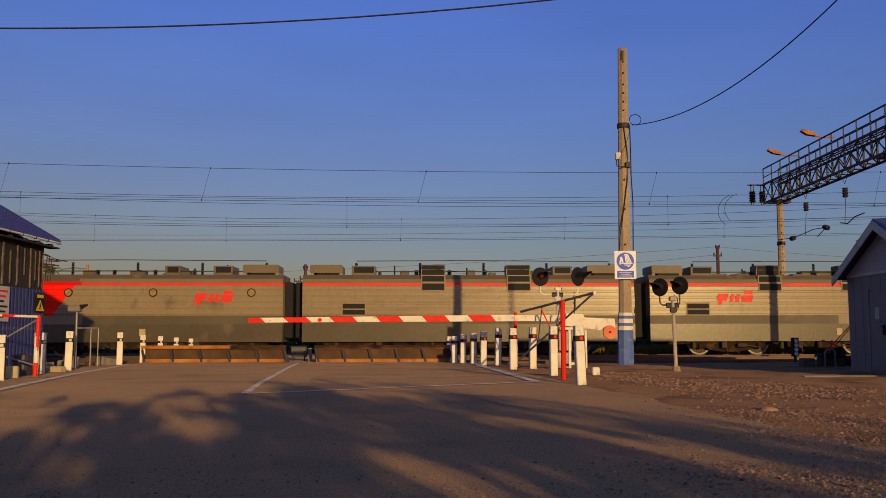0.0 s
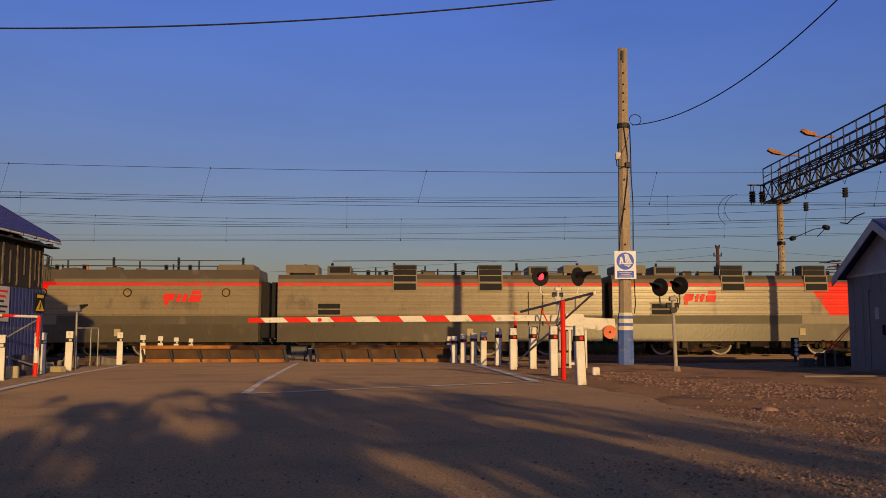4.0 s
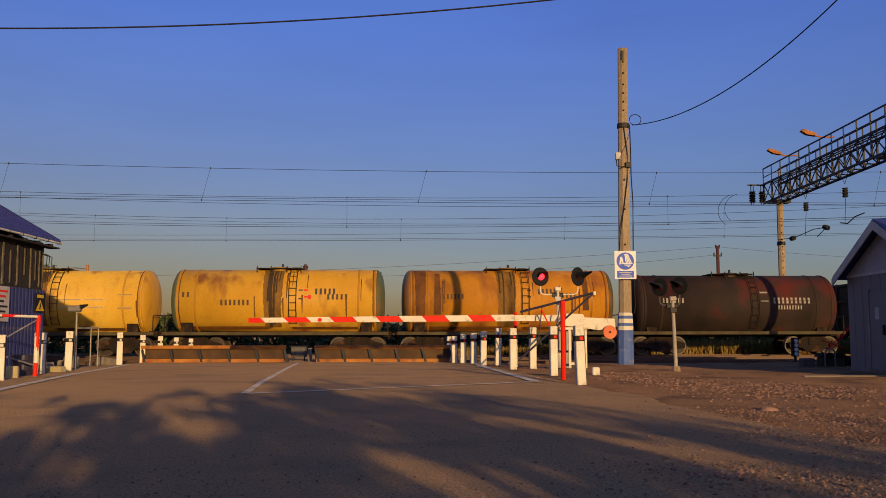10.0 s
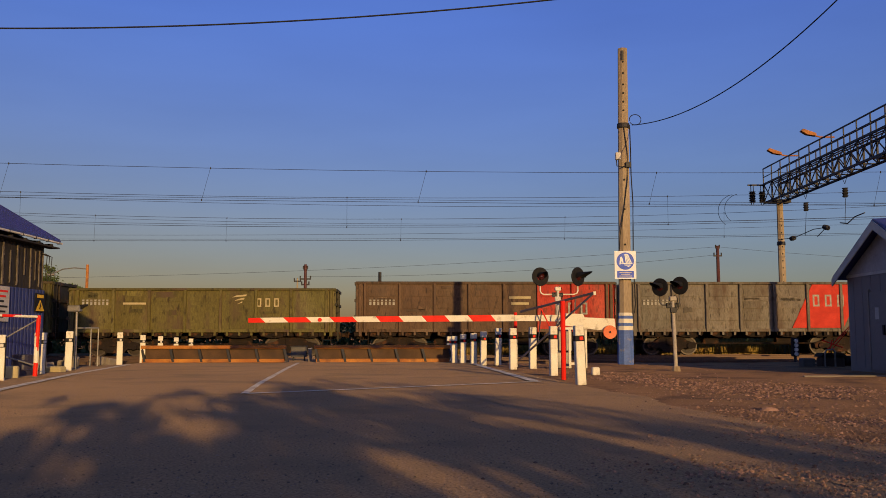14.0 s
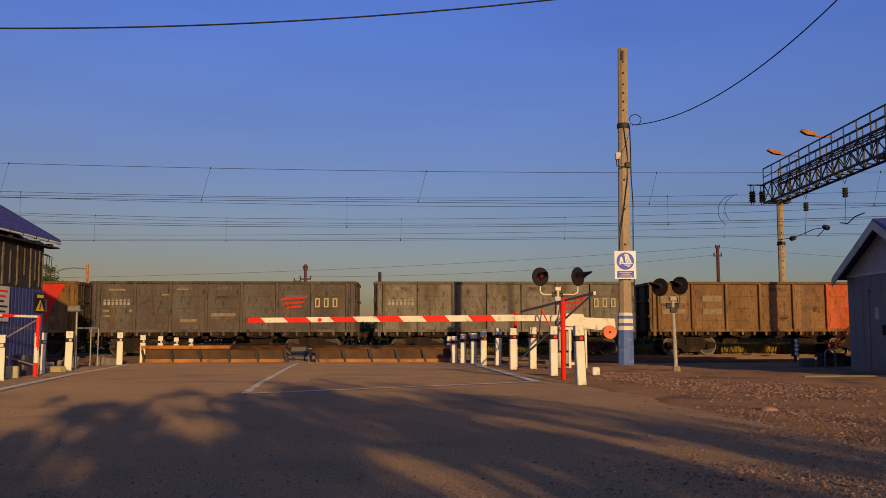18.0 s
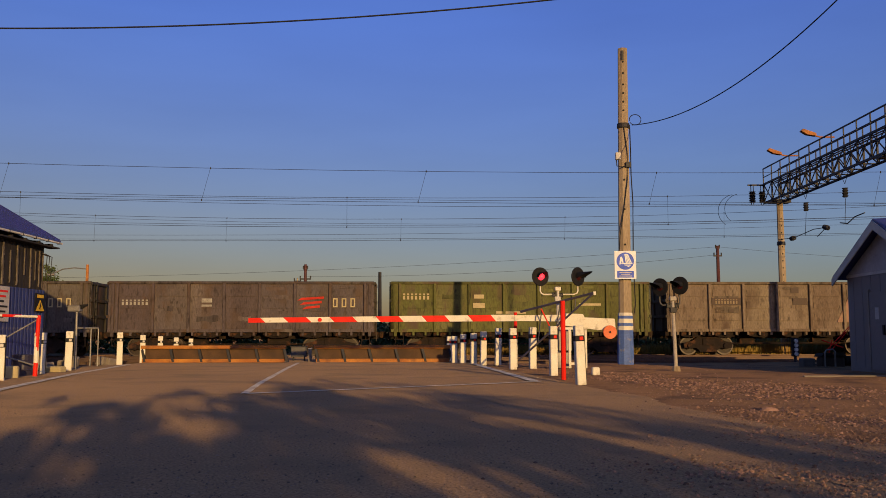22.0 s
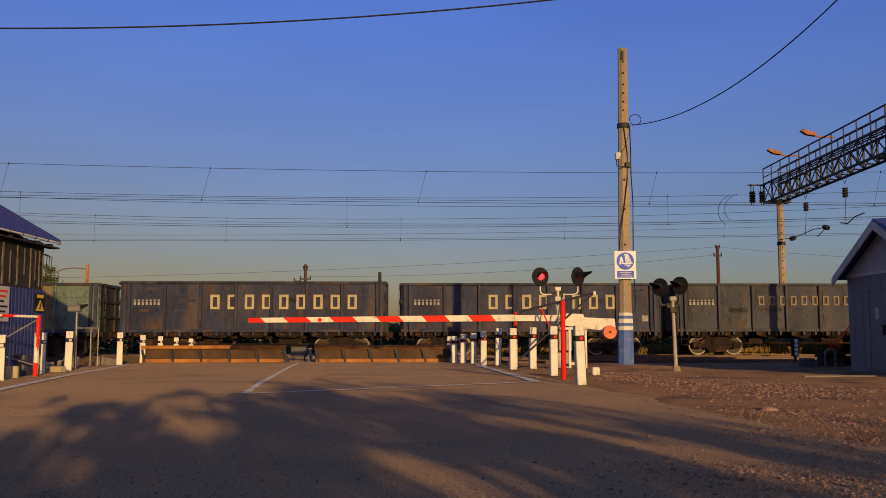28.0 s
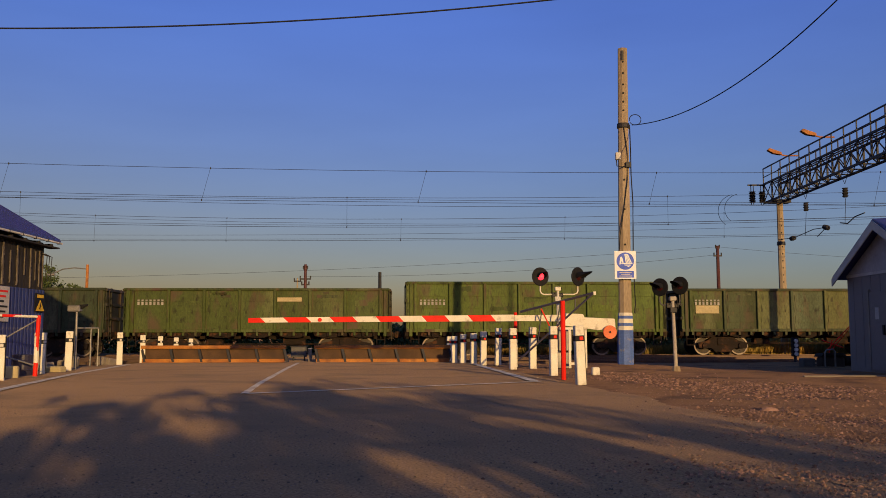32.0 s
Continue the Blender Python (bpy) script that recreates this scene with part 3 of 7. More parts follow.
for px, py, ph, pl in ((-9.58, 19.7, 0.98, 0), (-10.5, 23.5, 1.05, 0), (-10.33, 23.5, 1.05, 1), (-10.54, 25.6, 1.1, 1), (-11.02, 31.0, 1.1, 0), (-11.2, 33.9, 1.02, 0), (-11.2, 36.0, 0.98, 0), (-11.28, 38.4, 0.93, 0), (-11.27, 40.6, 0.88, 0)):
    guard_post(px, py, ph, 0.12 if 23.4 < py < 23.6 else 0.19, pl, -1)
guard_post(0.25, 36.2, 0.95, 0.2, 0, 1)


# ---- plates that rise out of the road ----
def stop_plate(x0, x1, y):
    root = thing("rising_road_plate", "raised yellow rusty steel barrier plate across the lane", "vehicle barrier", pose(0, y, 0), "raised plates before the rails")
    part("top_lip", cuboid(x0, x1, -0.12, 0.05, 0.50, 0.63, 0.02), M_UZP, root, "rusty orange upper edge")
    part("face_sheet", cuboid(x0 + 0.03, x1 - 0.03, 0.02, 0.06, 0.06, 0.5), M_PLATEFACE, root, "rusty brown back sheet, recess shade put into its colour")
    part("foot_strip", cuboid(x0 + 0.08, x1 - 0.05, -0.16, -0.02, 0.0, 0.13, 0.01), M_UZP, root, "yellow lower edge")
    n = 5
    gus = None
    for i in range(n + 1):
        x = x0 + 0.06 + (x1 - x0 - 0.12) * i / n
        if gus is None:
            bm = bmnew()
            a = [bm.verts.new(v) for v in ((-0.05, -0.10, 0.5), (-0.05, 0.02, 0.5), (0.08, 0.02, 0.02), (0.08, -0.18, 0.02))]
            b = [bm.verts.new((v.co.x + 0.09, v.co.y, v.co.z)) for v in a]
            bm.faces.new(a)
            bm.faces.new(b[::-1])
            for k in range(4):
                bm.faces.new((a[k], b[k], b[(k + 1) % 4], a[(k + 1) % 4]))
            gus = part("gusset", bm, M_DARKSTEEL, root)
            gus.matrix_basis = pose(x, 0, 0)
        else:
            again(gus, pose(x, 0, 0))
    return root


stop_plate(-11.25, -5.85, 33.9)
stop_plate(-4.8, 0.28, 33.9)


# ---- crossing signal and barrier ----
M_GREYPAINT = surf("grey_mast_paint", (0.50, 0.45, 0.39), (0.38, 0.34, 0.29), 3, 0.6, 0, 0.1)


FLASHERS = []  # lenses that turn on and off


def signal_head(parent, x, y, z, lit, turn, size=1.0, hood=0.34):
    """A lamp on its round black board, with a hood."""
    hd = new("signal_head")
    hd.parent = parent
    hd.matrix_basis = pose(x, y, z, 0, 0, turn) @ Matrix.Scale(size, 4)
    hd["label"] = "round black signal head with a hood"
    part("backboard", lathe([(-0.02, 0.02), (-0.02, 0.27), (-0.012, 0.285), (0.02, 0.285), (0.1, 0.2), (0.14, 0.1), (0.15, 0.02)], 28, "y"), M_BLACK, hd, smooth=False)
    bm = bmnew()
    n, ln = 14, hood
    for rad, flip in ((0.135, 1), (0.125, -1)):
        prev = None
        for i in range(n + 1):
            a = math.pi * (-0.08 + 1.16 * i / n)
            c, s = math.cos(a) * rad, math.sin(a) * rad
            cur = (bm.verts.new((c, -0.02, s)), bm.verts.new((c, -0.02 - ln * (0.35 + 0.65 * max(0.0, math.sin(a))), s)))
            if prev:
                bm.faces.new((prev[0], prev[1], cur[1], cur[0]))
            prev = cur
    part("hood", bm, M_BLACK, hd)
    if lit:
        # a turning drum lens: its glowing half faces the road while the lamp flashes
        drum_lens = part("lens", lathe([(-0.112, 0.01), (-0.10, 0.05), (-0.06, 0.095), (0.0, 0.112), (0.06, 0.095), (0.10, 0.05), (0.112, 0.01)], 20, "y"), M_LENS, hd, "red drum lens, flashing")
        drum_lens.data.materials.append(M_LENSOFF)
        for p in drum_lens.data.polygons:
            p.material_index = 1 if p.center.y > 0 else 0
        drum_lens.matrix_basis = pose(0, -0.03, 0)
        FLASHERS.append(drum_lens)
    else:
        part("lens", lathe([(-0.05, 0.01), (-0.045, 0.06), (-0.022, 0.115), (-0.02, 0.12)], 20, "y"), M_LENSOFF, hd, "dark red lens")
    return hd


def crossing_signal(x, y, top, heads, label, lean=0.0, turn=(0.0, 0.0), lit=-1, size=1.0):
    root = thing("crossing_signal", label, "railway signal", pose(x, y, 0, 0, lean, 0), "twin-lamp crossing signals")
    part("mast", pipe((0, 0, -0.05), (0, 0, top), 0.052, 0.044, 10), M_TRIM if lit >= 0 else M_GREYPAINT, root)
    part("mast_foot", pipe((0, 0, -0.05), (0, 0, 0.12), 0.13, 0.1, 8), M_CONCRETE, root)
    part("mast_cap", cuboid(-0.09, 0.09, -0.09, 0.09, top - 0.02, top + 0.1, 0.02), M_WHITE if lit >= 0 else M_GREYPAINT, root)
    for i, (hx, hz) in enumerate(heads):
        signal_head(root, hx, -0.05, hz, i == lit, turn[i], size, 0.34 if i == lit else 0.54)
        sx = 1 if hx > 0 else -1
        part("bracket", tube([(0, 0, top - 0.13), (hx * 0.8, 0.02, top - 0.13), (hx * 0.95, 0.02, top - 0.09), (hx, 0.04, top - 0.02), (hx, 0.04, hz - 0.24 * size)], 0.022, 6), M_WHITE if lit >= 0 else M_GALVDARK, root, "curved pipe bracket")
        part("clamp", cuboid(sx * 0.05, sx * 0.16, -0.05, 0.05, top - 0.2, top - 0.08, 0.01), M_DARKSTEEL, root)
        part("clamp_bolt", pipe((sx * 0.1, -0.09, top - 0.1), (sx * 0.1, 0.03, top - 0.1), 0.02, seg=6), M_BLACK, root)
    part("terminal_box", cuboid(-0.1, 0.08, -0.12, -0.03, top - 0.34, top - 0.2, 0.012), M_TRIM if lit >= 0 else M_DARKSTEEL, root, "small terminal box under the lamps")
    part("cable", tube([(0.07, -0.06, top - 0.3), (0.13, -0.06, top - 0.22), (0.12, -0.04, top + 0.05), (0.03, -0.02, top + 0.14)], 0.012, 5), M_BLACK, root)
    return root


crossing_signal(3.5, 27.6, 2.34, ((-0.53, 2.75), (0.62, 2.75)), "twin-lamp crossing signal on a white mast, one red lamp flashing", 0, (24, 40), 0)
crossing_signal(6.31, 24.7, 1.91, ((-0.34, 2.27), (0.205, 2.30)), "twin-lamp crossing signal on a leaning white post, lamps dark", -1.4, (-44, -42), -1, 0.86)


def barrier():
    root = thing("crossing_barrier", "lowered crossing barrier with a red and white striped boom", "barrier", pose(3.45, 27.3, 0))
    # boom, from its tip to the drive
    cuts = [-9.30, -8.87] + [-8.87 + 0.693 * k for k in range(1, 12)]
    for i, (a, b) in enumerate(zip(cuts, cuts[1:])):
        za, zb = 1.43 + 0.005 * i, 1.43 + 0.005 * (i + 1)
        hh = 0.07 + 0.0025 * i
        sl = 0.16
        part("boom_stripe", prism([(a - (sl if i else 0) / 2, za + hh), (b - sl / 2, zb + hh), (b + sl / 2, zb - hh), (a + (sl if i else 0) / 2, za - hh)], -0.06, 0.06), M_RED if i % 2 == 0 else M_WHITE, root, "red boom stripe" if i % 2 == 0 else "white boom stripe")
    part("boom_lamp", disc_prism(-7.15, 1.44, 0.06, -0.10, -0.062, 12), M_RED, root, "small red boom lamp")
    part("boom_root", prism([(-1.3, 1.40), (0.2, 1.38), (0.2, 1.58), (-1.3, 1.57)], -0.08, 0.08), M_WHITE, root)
    part("counterweight_arm", prism([(0.2, 1.26), (0.25, 1.62), (0.75, 1.60), (0.8, 1.50), (1.7, 1.46), (1.72, 1.18), (1.2, 1.12)], -0.09, 0.09), M_WHITE, root, "white tapered counterweight arm")
    part("counterweight_disc", disc_prism(1.53, 1.06, 0.2, -0.22, -0.1), M_ORANGE, root, "orange round end disc")
    part("disc_hub", disc_prism(1.53, 1.06, 0.03, -0.235, -0.222, 10), M_BLACK, root)
    part("drive_box", cuboid(0.0, 0.4, -0.15, 0.2, 0.5, 1.22, 0.02), M_GALV, root, "grey barrier drive cabinet")
    part("drive_post", cuboid(-0.1, 0.3, -0.12, 0.12, 0, 0.45), M_GALV, root)
    for fx in (0.25, 0.72):
        part("frame_leg", cuboid(fx, fx + 0.07, -0.497, -0.433, 0, 1.127), M_WHITE, root)
    part("frame_rail", cuboid(0.0, 0.8, -0.5, -0.43, 1.13, 1.2), M_WHITE, root)
    part("frame_rail", cuboid(0.323, 0.717, -0.49, -0.44, 0.1, 0.17), M_WHITE, root)
    return root


barrier()


def lattice_arm():
    """The spare swing arm: a dark pipe triangle hung between two red posts."""
    root = thing("swing_barrier", "dark pipe swing barrier hung on red and white posts", "barrier")
    part("post", pipe((2.68, 20.3, -0.05), (2.68, 20.3, 1.72), 0.055), M_RED, root, "red painted pipe post")
    part("post", pipe((2.36, 29.6, 0.85), (2.36, 29.6, 1.72), 0.055), M_RED, root, "red painted pipe post")
    part("post_foot", pipe((2.36, 29.6, -0.05), (2.36, 29.6, 0.85), 0.06), M_WHITE, root, "white lower post")
    a, b, c = (2.30, 27.0, 1.66), (4.42, 26.5, 2.2), (2.25, 26.9, 0.25)
    part("arm", pipe(a, b, 0.036), M_NAVY, root)
    part("arm", pipe(b, c, 0.03), M_NAVY, root)
    for f, g in ((0.3, 0.75), (0.55, 0.5), (0.75, 0.25)):
        p = Vector(a).lerp(Vector(b), f)
        q = Vector(c).lerp(Vector(b), 1 - g)
        part("brace", pipe(p, q, 0.018, seg=6), M_NAVY, root)
    part("stay", pipe((2.9, 26.8, 1.75), (3.25, 26.8, 1.0), 0.02, seg=6), M_RED, root)
    part("stay", pipe((3.6, 26.8, 1.6), (3.25, 26.8, 1.0), 0.02, seg=6), M_RED, root)
    part("tip", cuboid(4.40, 4.47, 26.45, 26.55, 2.14, 2.24), M_WHITE, root)
    return root


lattice_arm()
rock = thing("rock", "pale flat rock lying in the gravel", "rock", pose(4.1, 11.55, -0.03, 4, -5, 20))
bm = bmnew()
bmesh.ops.create_icosphere(bm, subdivisions=2, radius=0.12)
for v in bm.verts:
    v.co = Vector((v.co.x * 1.15, v.co.y * 0.8, max(-0.05, v.co.z * 0.42))) * (1 + 0.25 * noise.noise(v.co * 6))
part("stone", bm, M_STONE, rock)
barrel = thing("barrel", "dark blue steel barrel beside the posts", "barrel", pose(-10.35, 22.4, -0.05))
part("drum", lathe([(0.0, 0.2), (0.0, 0.24), (0.17, 0.24), (0.18, 0.255), (0.2, 0.24), (0.4, 0.24), (0.41, 0.255), (0.43, 0.24), (0.55, 0.24), (0.56, 0.2)], 20, "z"), M_NAVY, barrel)
yblk = thing("concrete_block", "yellow painted concrete block on the ground", "block", pose(-10.0, 20.9, -0.05, 0, 0, 20))
part("block", cuboid(-0.3, 0.25, -0.15, 0.15, 0, 0.32, 0.03), M_MARKYEL, yblk)
yblk2 = thing("concrete_block", "yellow painted concrete block on the ground", "block", pose(-10.75, 24.6, -0.05, 0, 0, -10))
part("block", cuboid(-0.1, 0.55, -0.15, 0.15, 0, 0.2, 0.03), M_MARKYEL, yblk2)
blk = thing("concrete_block", "small white painted concrete block on the gravel", "block", pose(3.75, 22.5, -0.03))
part("block", cuboid(-0.08, 0.1, -0.1, 0.1, 0, 0.2, 0.02), M_WHITE, blk)


# ---- tall pole with the notice ----
def big_pole():
    root = thing("concrete_pole", "tall tapered concrete pole with a blue and white painted base", "pole", pose(5.81, 29.0, 0.04, 0, 0.6, 0) @ Matrix.Scale(0.9555, 4))
    part("shaft", prismatic(0.21, 0.155, 1.72, 10.80), M_CONCRETE, root)
    part("base_paint", prismatic(0.265, 0.25, -0.1, 1.14), M_POLEBLUE, root, "chalky blue painted base")
    for i, (a, b, mt) in enumerate(((1.14, 1.28, M_WHITE), (1.28, 1.38, M_POLEBLUE), (1.38, 1.52, M_WHITE), (1.52, 1.62, M_POLEBLUE), (1.62, 1.72, M_WHITE))):
        part("paint_ring", prismatic(0.258 - 0.006 * i, 0.254 - 0.006 * i, a, b), mt, root, "painted ring")
    hole = None
    for z in (3.3, 4.0, 5.2, 6.2, 8.6, 8.9, 9.2, 9.5, 9.9, 10.3, 10.6):
        r = 0.215 - 0.006 * z
        if hole is None:
            hole = part("bolt_hole", disc_prism(-0.02, 0, 0.035, -0.01, 0.01, 10), M_BLACK, root)
            hole.matrix_basis = pose(0, -r - 0.004, z)
        else:
            again(hole, pose(0, -r - 0.004, z))
    part("top_fitting", cuboid(-0.07, 0.0, -0.2, -0.16, 10.35, 10.68), M_DARKSTEEL, root)
    part("wire_clamp", lathe([(8.0, 0.2), (8.03, 0.215), (8.14, 0.215), (8.17, 0.2)], 16, "z"), M_DARKSTEEL, root)
    part("wire_coil", tube([(0.2 + 0.2 + 0.2 * math.cos(t), -0.05, 8.3 + 0.18 * math.sin(t)) for t in np.linspace(-2.6, 3.4, 20)], 0.015), M_WIRE, root)
    part("down_cable", tube([(0.2, -0.08, 8.1), (0.22, -0.1, 7.2), (0.23, -0.1, 6.4), (0.28, -0.1, 5.4), (0.27, -0.12, 4.6), (0.26, -0.15, 3.6), (0.28, -0.2, 2.6), (0.3, -0.22, 2.0), (0.26, -0.24, 1.7)], 0.02), M_WIRE, root)
    part("down_cable", tube([(-0.02, -0.21, 8.0), (0.1, -0.22, 7.0), (0.08, -0.22, 6.2), (-0.05, -0.23, 5.2), (-0.18, -0.18, 4.3), (-0.2, -0.16, 3.8)], 0.014), M_WIRE, root)
    part("lamp_bracket", tube([(0.1, -0.23, 6.7), (-0.1, -0.25, 6.62), (-0.28, -0.28, 6.65), (-0.3, -0.3, 6.85)], 0.02), M_DARKSTEEL, root)
    part("floodlight", cuboid(-0.34, -0.17, -0.42, -0.25, 6.85, 7.1, 0.02), M_TRIM, root, "small white floodlight box")
    part("clamp", cuboid(0.02, 0.2, -0.28, -0.15, 6.62, 6.8, 0.01), M_DARKSTEEL, root)
    return root


def prismatic(r0, r1, z0, z1, seg=8):
    bm = bmnew()
    bmesh.ops.create_cone(bm, cap_ends=True, segments=seg, radius1=r0 * 1.04, radius2=r1 * 1.04, depth=z1 - z0, matrix=Matrix.Translation((0, 0, (z0 + z1) / 2)) @ pose(0, 0, 0, 0, 0, 22.5))
    return bm


big_pole()


def pole_notice():
    root = thing("notice_sign", "white metal sign with a blue disc and a blue text panel", "sign", pose(5.80, 28.69, 3.193) @ Matrix.Scale(0.9555, 4))
    part("plate", cuboid(-0.36, 0.36, -0.012, 0.012, -0.47, 0.47, 0.004), M_SIGNWHITE, root)
    part("blue_disc", disc_prism(0, 0.13, 0.29, -0.022, -0.014, 32), M_SIGNBLUE, root)
    for k in range(4):
        x0 = -0.04 + 0.055 * k
        part("white_stripes", prism([(x0 * 0.55 - 0.01, 0.36), (x0 * 0.55 + 0.02, 0.36), (x0 + 0.09, 0.07), (x0 + 0.05, 0.07)], -0.028, -0.024), M_SIGNWHITE, root)
    for k in range(3):
        part("white_stripes", prism([(-0.14 + 0.1 * k, 0.06 - 0.05 * k), (0.24 - 0.05 * k, 0.06 - 0.05 * k), (0.22 - 0.05 * k, 0.03 - 0.05 * k), (-0.12 + 0.1 * k, 0.03 - 0.05 * k)], -0.028, -0.024), M_SIGNWHITE, root)
    part("white_mark", prism([(-0.2, 0.02), (-0.16, 0.02), (-0.12, 0.14), (-0.09, 0.05), (-0.06, 0.05), (-0.08, 0.2), (-0.12, 0.28), (-0.17, 0.26)], -0.028, -0.024), M_SIGNWHITE, root)
    part("text_panel", cuboid(-0.28, 0.28, -0.020, -0.014, -0.42, -0.2), M_SIGNBLUE, root)
    for z, wd in ((-0.25, 0.2), (-0.31, 0.15), (-0.37, 0.21)):
        part("text_bar", cuboid(-wd, wd, -0.026, -0.022, z - 0.012, z + 0.012), M_TRIM, root)
    part("bracket", cuboid(-0.2, 0.2, 0.014, 0.12, -0.05, 0.05), M_DARKSTEEL, root)


pole_notice()


def wire(name, pts, r, label, cat="cable"):
    return tagged(part(name, tube(pts, r, 5), M_WIRE), label, cat)


wire("overhead_cable", [(x, 12.0, 5.36 + 0.087 * x + 0.0078 * x * x) for x in np.linspace(-14, 14, 60)], 0.012, "black overhead cable crossing the sky")
wire("overhead_cable", sag((6.16, 28.9, 7.78), (8.8, 15.9, 8.7), 0.92, 40), 0.015, "black overhead cable slung from the concrete pole")


# ---- overhead line ----
def sagging(s, a, b, c):
    """Height of a wire that sags between supports 70 m apart."""
    s = (s + 35.0) % 140.0
    s = s - 35.0 if s < 70.0 else 105.0 - s
    return a * s * s + b * s + c


def overhead_line():
    spans = range(-210, 211, 5)
    # line, carrier sag, contact sag, the droppers' places and slant
    for n, car, con, places, slant in (
            (-10.6, (0.00051, -0.0033, 7.617), (0.00014, -0.0039, 6.356), (-33.7, -25.7, -17.7, -9.75, -1.08, 8.38, 17.8, 27.0), 0.33),
            (-5.3, (0.00073, 0.0051, 7.36), (0.00077, 0.0080, 6.005), (-34.6, -19.4, -4.6, 10.4, 25.4, 40.4), 0.0),
            (0.0, (0.00095, 0.0109, 7.078), (0.00026, 0.0100, 5.979), (-33.0, -25.4, -17.8, -11.1, -2.1, 6.5, 15.0, 24.0), 0.03)):
        root = thing("catenary", "overhead contact wire hung by droppers from its carrier wire", "overhead line", group="overhead lines over the tracks")
        part("contact_wire", tube([rail_point(s, n + 0.15, sagging(s, *con)) for s in spans], 0.0095, 5), M_WIRE, root)
        part("contact_wire", tube([rail_point(s, n - 0.15, sagging(s, *con) + 0.05) for s in spans], 0.0075, 5), M_WIRE, root)
        part("carrier_wire", tube([rail_point(s, n + 0.1, sagging(s, *car)) for s in spans], 0.0095, 5), M_WIRE, root)
        for s in places:
            p, q = rail_point(s, n + 0.1, sagging(s, *car)), rail_point(s - slant, n + 0.12, sagging(s, *con))
            part("dropper", tube([p, p.lerp(q, 0.5), q], 0.006, 4), M_WIRE, root)
            for e in (p, q):
                part("dropper_clip", pipe(e - Vector((0, 0, 0.04)), e + Vector((0, 0, 0.04)), 0.022, seg=6), M_DARKSTEEL, root)
    for n, sg in ((-8.0, (0.00074, -0.0026, 6.559)), (4.0, (0.00079, 0.0016, 7.3)), (4.0, (0.00041, 0.0156, 6.76))):
        wire("feeder_wire", [rail_point(s, n, sagging(s, *sg)) for s in spans], 0.008, "thin overhead feeder wire", "overhead line")


overhead_line()


def gantry():
    root = thing("catenary_gantry", "steel lattice gantry across the tracks on concrete pillars", "gantry")
    gx, w, zb, zt, zr = 19.25, 0.45, 8.70, 9.80, 10.72
    y0, y1 = 31.0, 52.4
    for x in (gx - w, gx + w):
        for z, nm in ((zb, "lower_chord"), (zt, "upper_chord")):
            part(nm, cuboid(x - 0.05, x + 0.05, y0, y1, z - 0.05, z + 0.05), M_DARKSTEEL, root)
        part("handrail", cuboid(x - 0.03, x + 0.03, y0, y1, zr - 0.03, zr + 0.03), M_DARKSTEEL, root)
        part("handrail", cuboid(x - 0.02, x + 0.02, y0, y1, zr - 0.52, zr - 0.48), M_DARKSTEEL, root)
    n = 16
    step = (y1 - y0) / n
    up = br = pst = cr = None
    for i in range(n + 1):
        y = y0 + step * i
        for x in (gx - w, gx + w):
            if up is None:
                up = part("upright", cuboid(-0.04, 0.04, -0.04, 0.04, zb, zt), M_DARKSTEEL, root)
                up.matrix_basis = pose(x, y, 0)
                pst = part("rail_post", cuboid(-0.025, 0.025, -0.025, 0.025, zt, zr), M_DARKSTEEL, root)
                pst.matrix_basis = pose(x, y, 0)
                br = part("diagonal", pipe((0, 0, zb), (0, step, zt), 0.03, seg=6), M_DARKSTEEL, root)
                br.matrix_basis = pose(x, y, 0)
                cr = part("diagonal", pipe((0, 0, zt), (0, step, zb), 0.025, seg=6), M_DARKSTEEL, root)
                cr.matrix_basis = pose(x, y, 0)
            else:
                again(up, pose(x, y, 0))
                again(pst, pose(x, y, 0))
                if i < n:
                    again(br, pose(x, y, 0))
                    again(cr, pose(x, y, 0))
        part("cross_tie", cuboid(gx - w, gx + w, y - 0.03, y + 0.03, zb - 0.03, zb + 0.03), M_DARKSTEEL, root)
        if i < n:
            part("cross_tie", pipe((gx - w, y, zb), (gx + w, y + step, zb), 0.025, seg=6), M_DARKSTEEL, root)
    for wx in (-0.22, 0.0, 0.22):
        part("walkway_plank", cuboid(gx + wx - 0.05, gx + wx + 0.05, y0, y1, zt + 0.06, zt + 0.09), M_GALV, root)
    for py in (51.2, 38.2):
        part("pillar", prismatic(0.22, 0.165, -0.3, 8.6), M_CONCRETE, root, "tapered concrete pillar")
        LAST[0].matrix_basis = pose(gx, py, 0)
        for k in range(16):
            part("pillar_hole", disc_prism(0, 0, 0.04, -0.006, 0.006, 8), M_BLACK, root)
            LAST[0].matrix_basis = pose(gx - 0.01, py - 0.212 + 0.0058 * (0.4 * k + 1.6), 0.4 * k + 1.6)
        part("pillar_collar", prismatic(0.225, 0.222, 6.1, 6.3), M_DARKSTEEL, root)
        LAST[0].matrix_basis = pose(gx, py, 0)
        part("pillar_cap", cuboid(gx - 0.55, gx + 0.55, py - 0.3, py + 0.3, 8.52, 8.66), M_DARKSTEEL, root)
    part("end_arm", cuboid(gx - 1.4, gx - 0.4, 52.3, 52.4, 9.72, 9.8), M_DARKSTEEL, root)
    for x in (gx - 1.22, gx - 1.08, gx - 0.64, gx - 0.5):
        part("insulator", lathe([(8.72 + 0.1 * k + e, r) for k in range(7) for e, r in ((0.0, 0.06), (0.05, 0.14))], 10, "z"), M_DARKSTEEL, root)
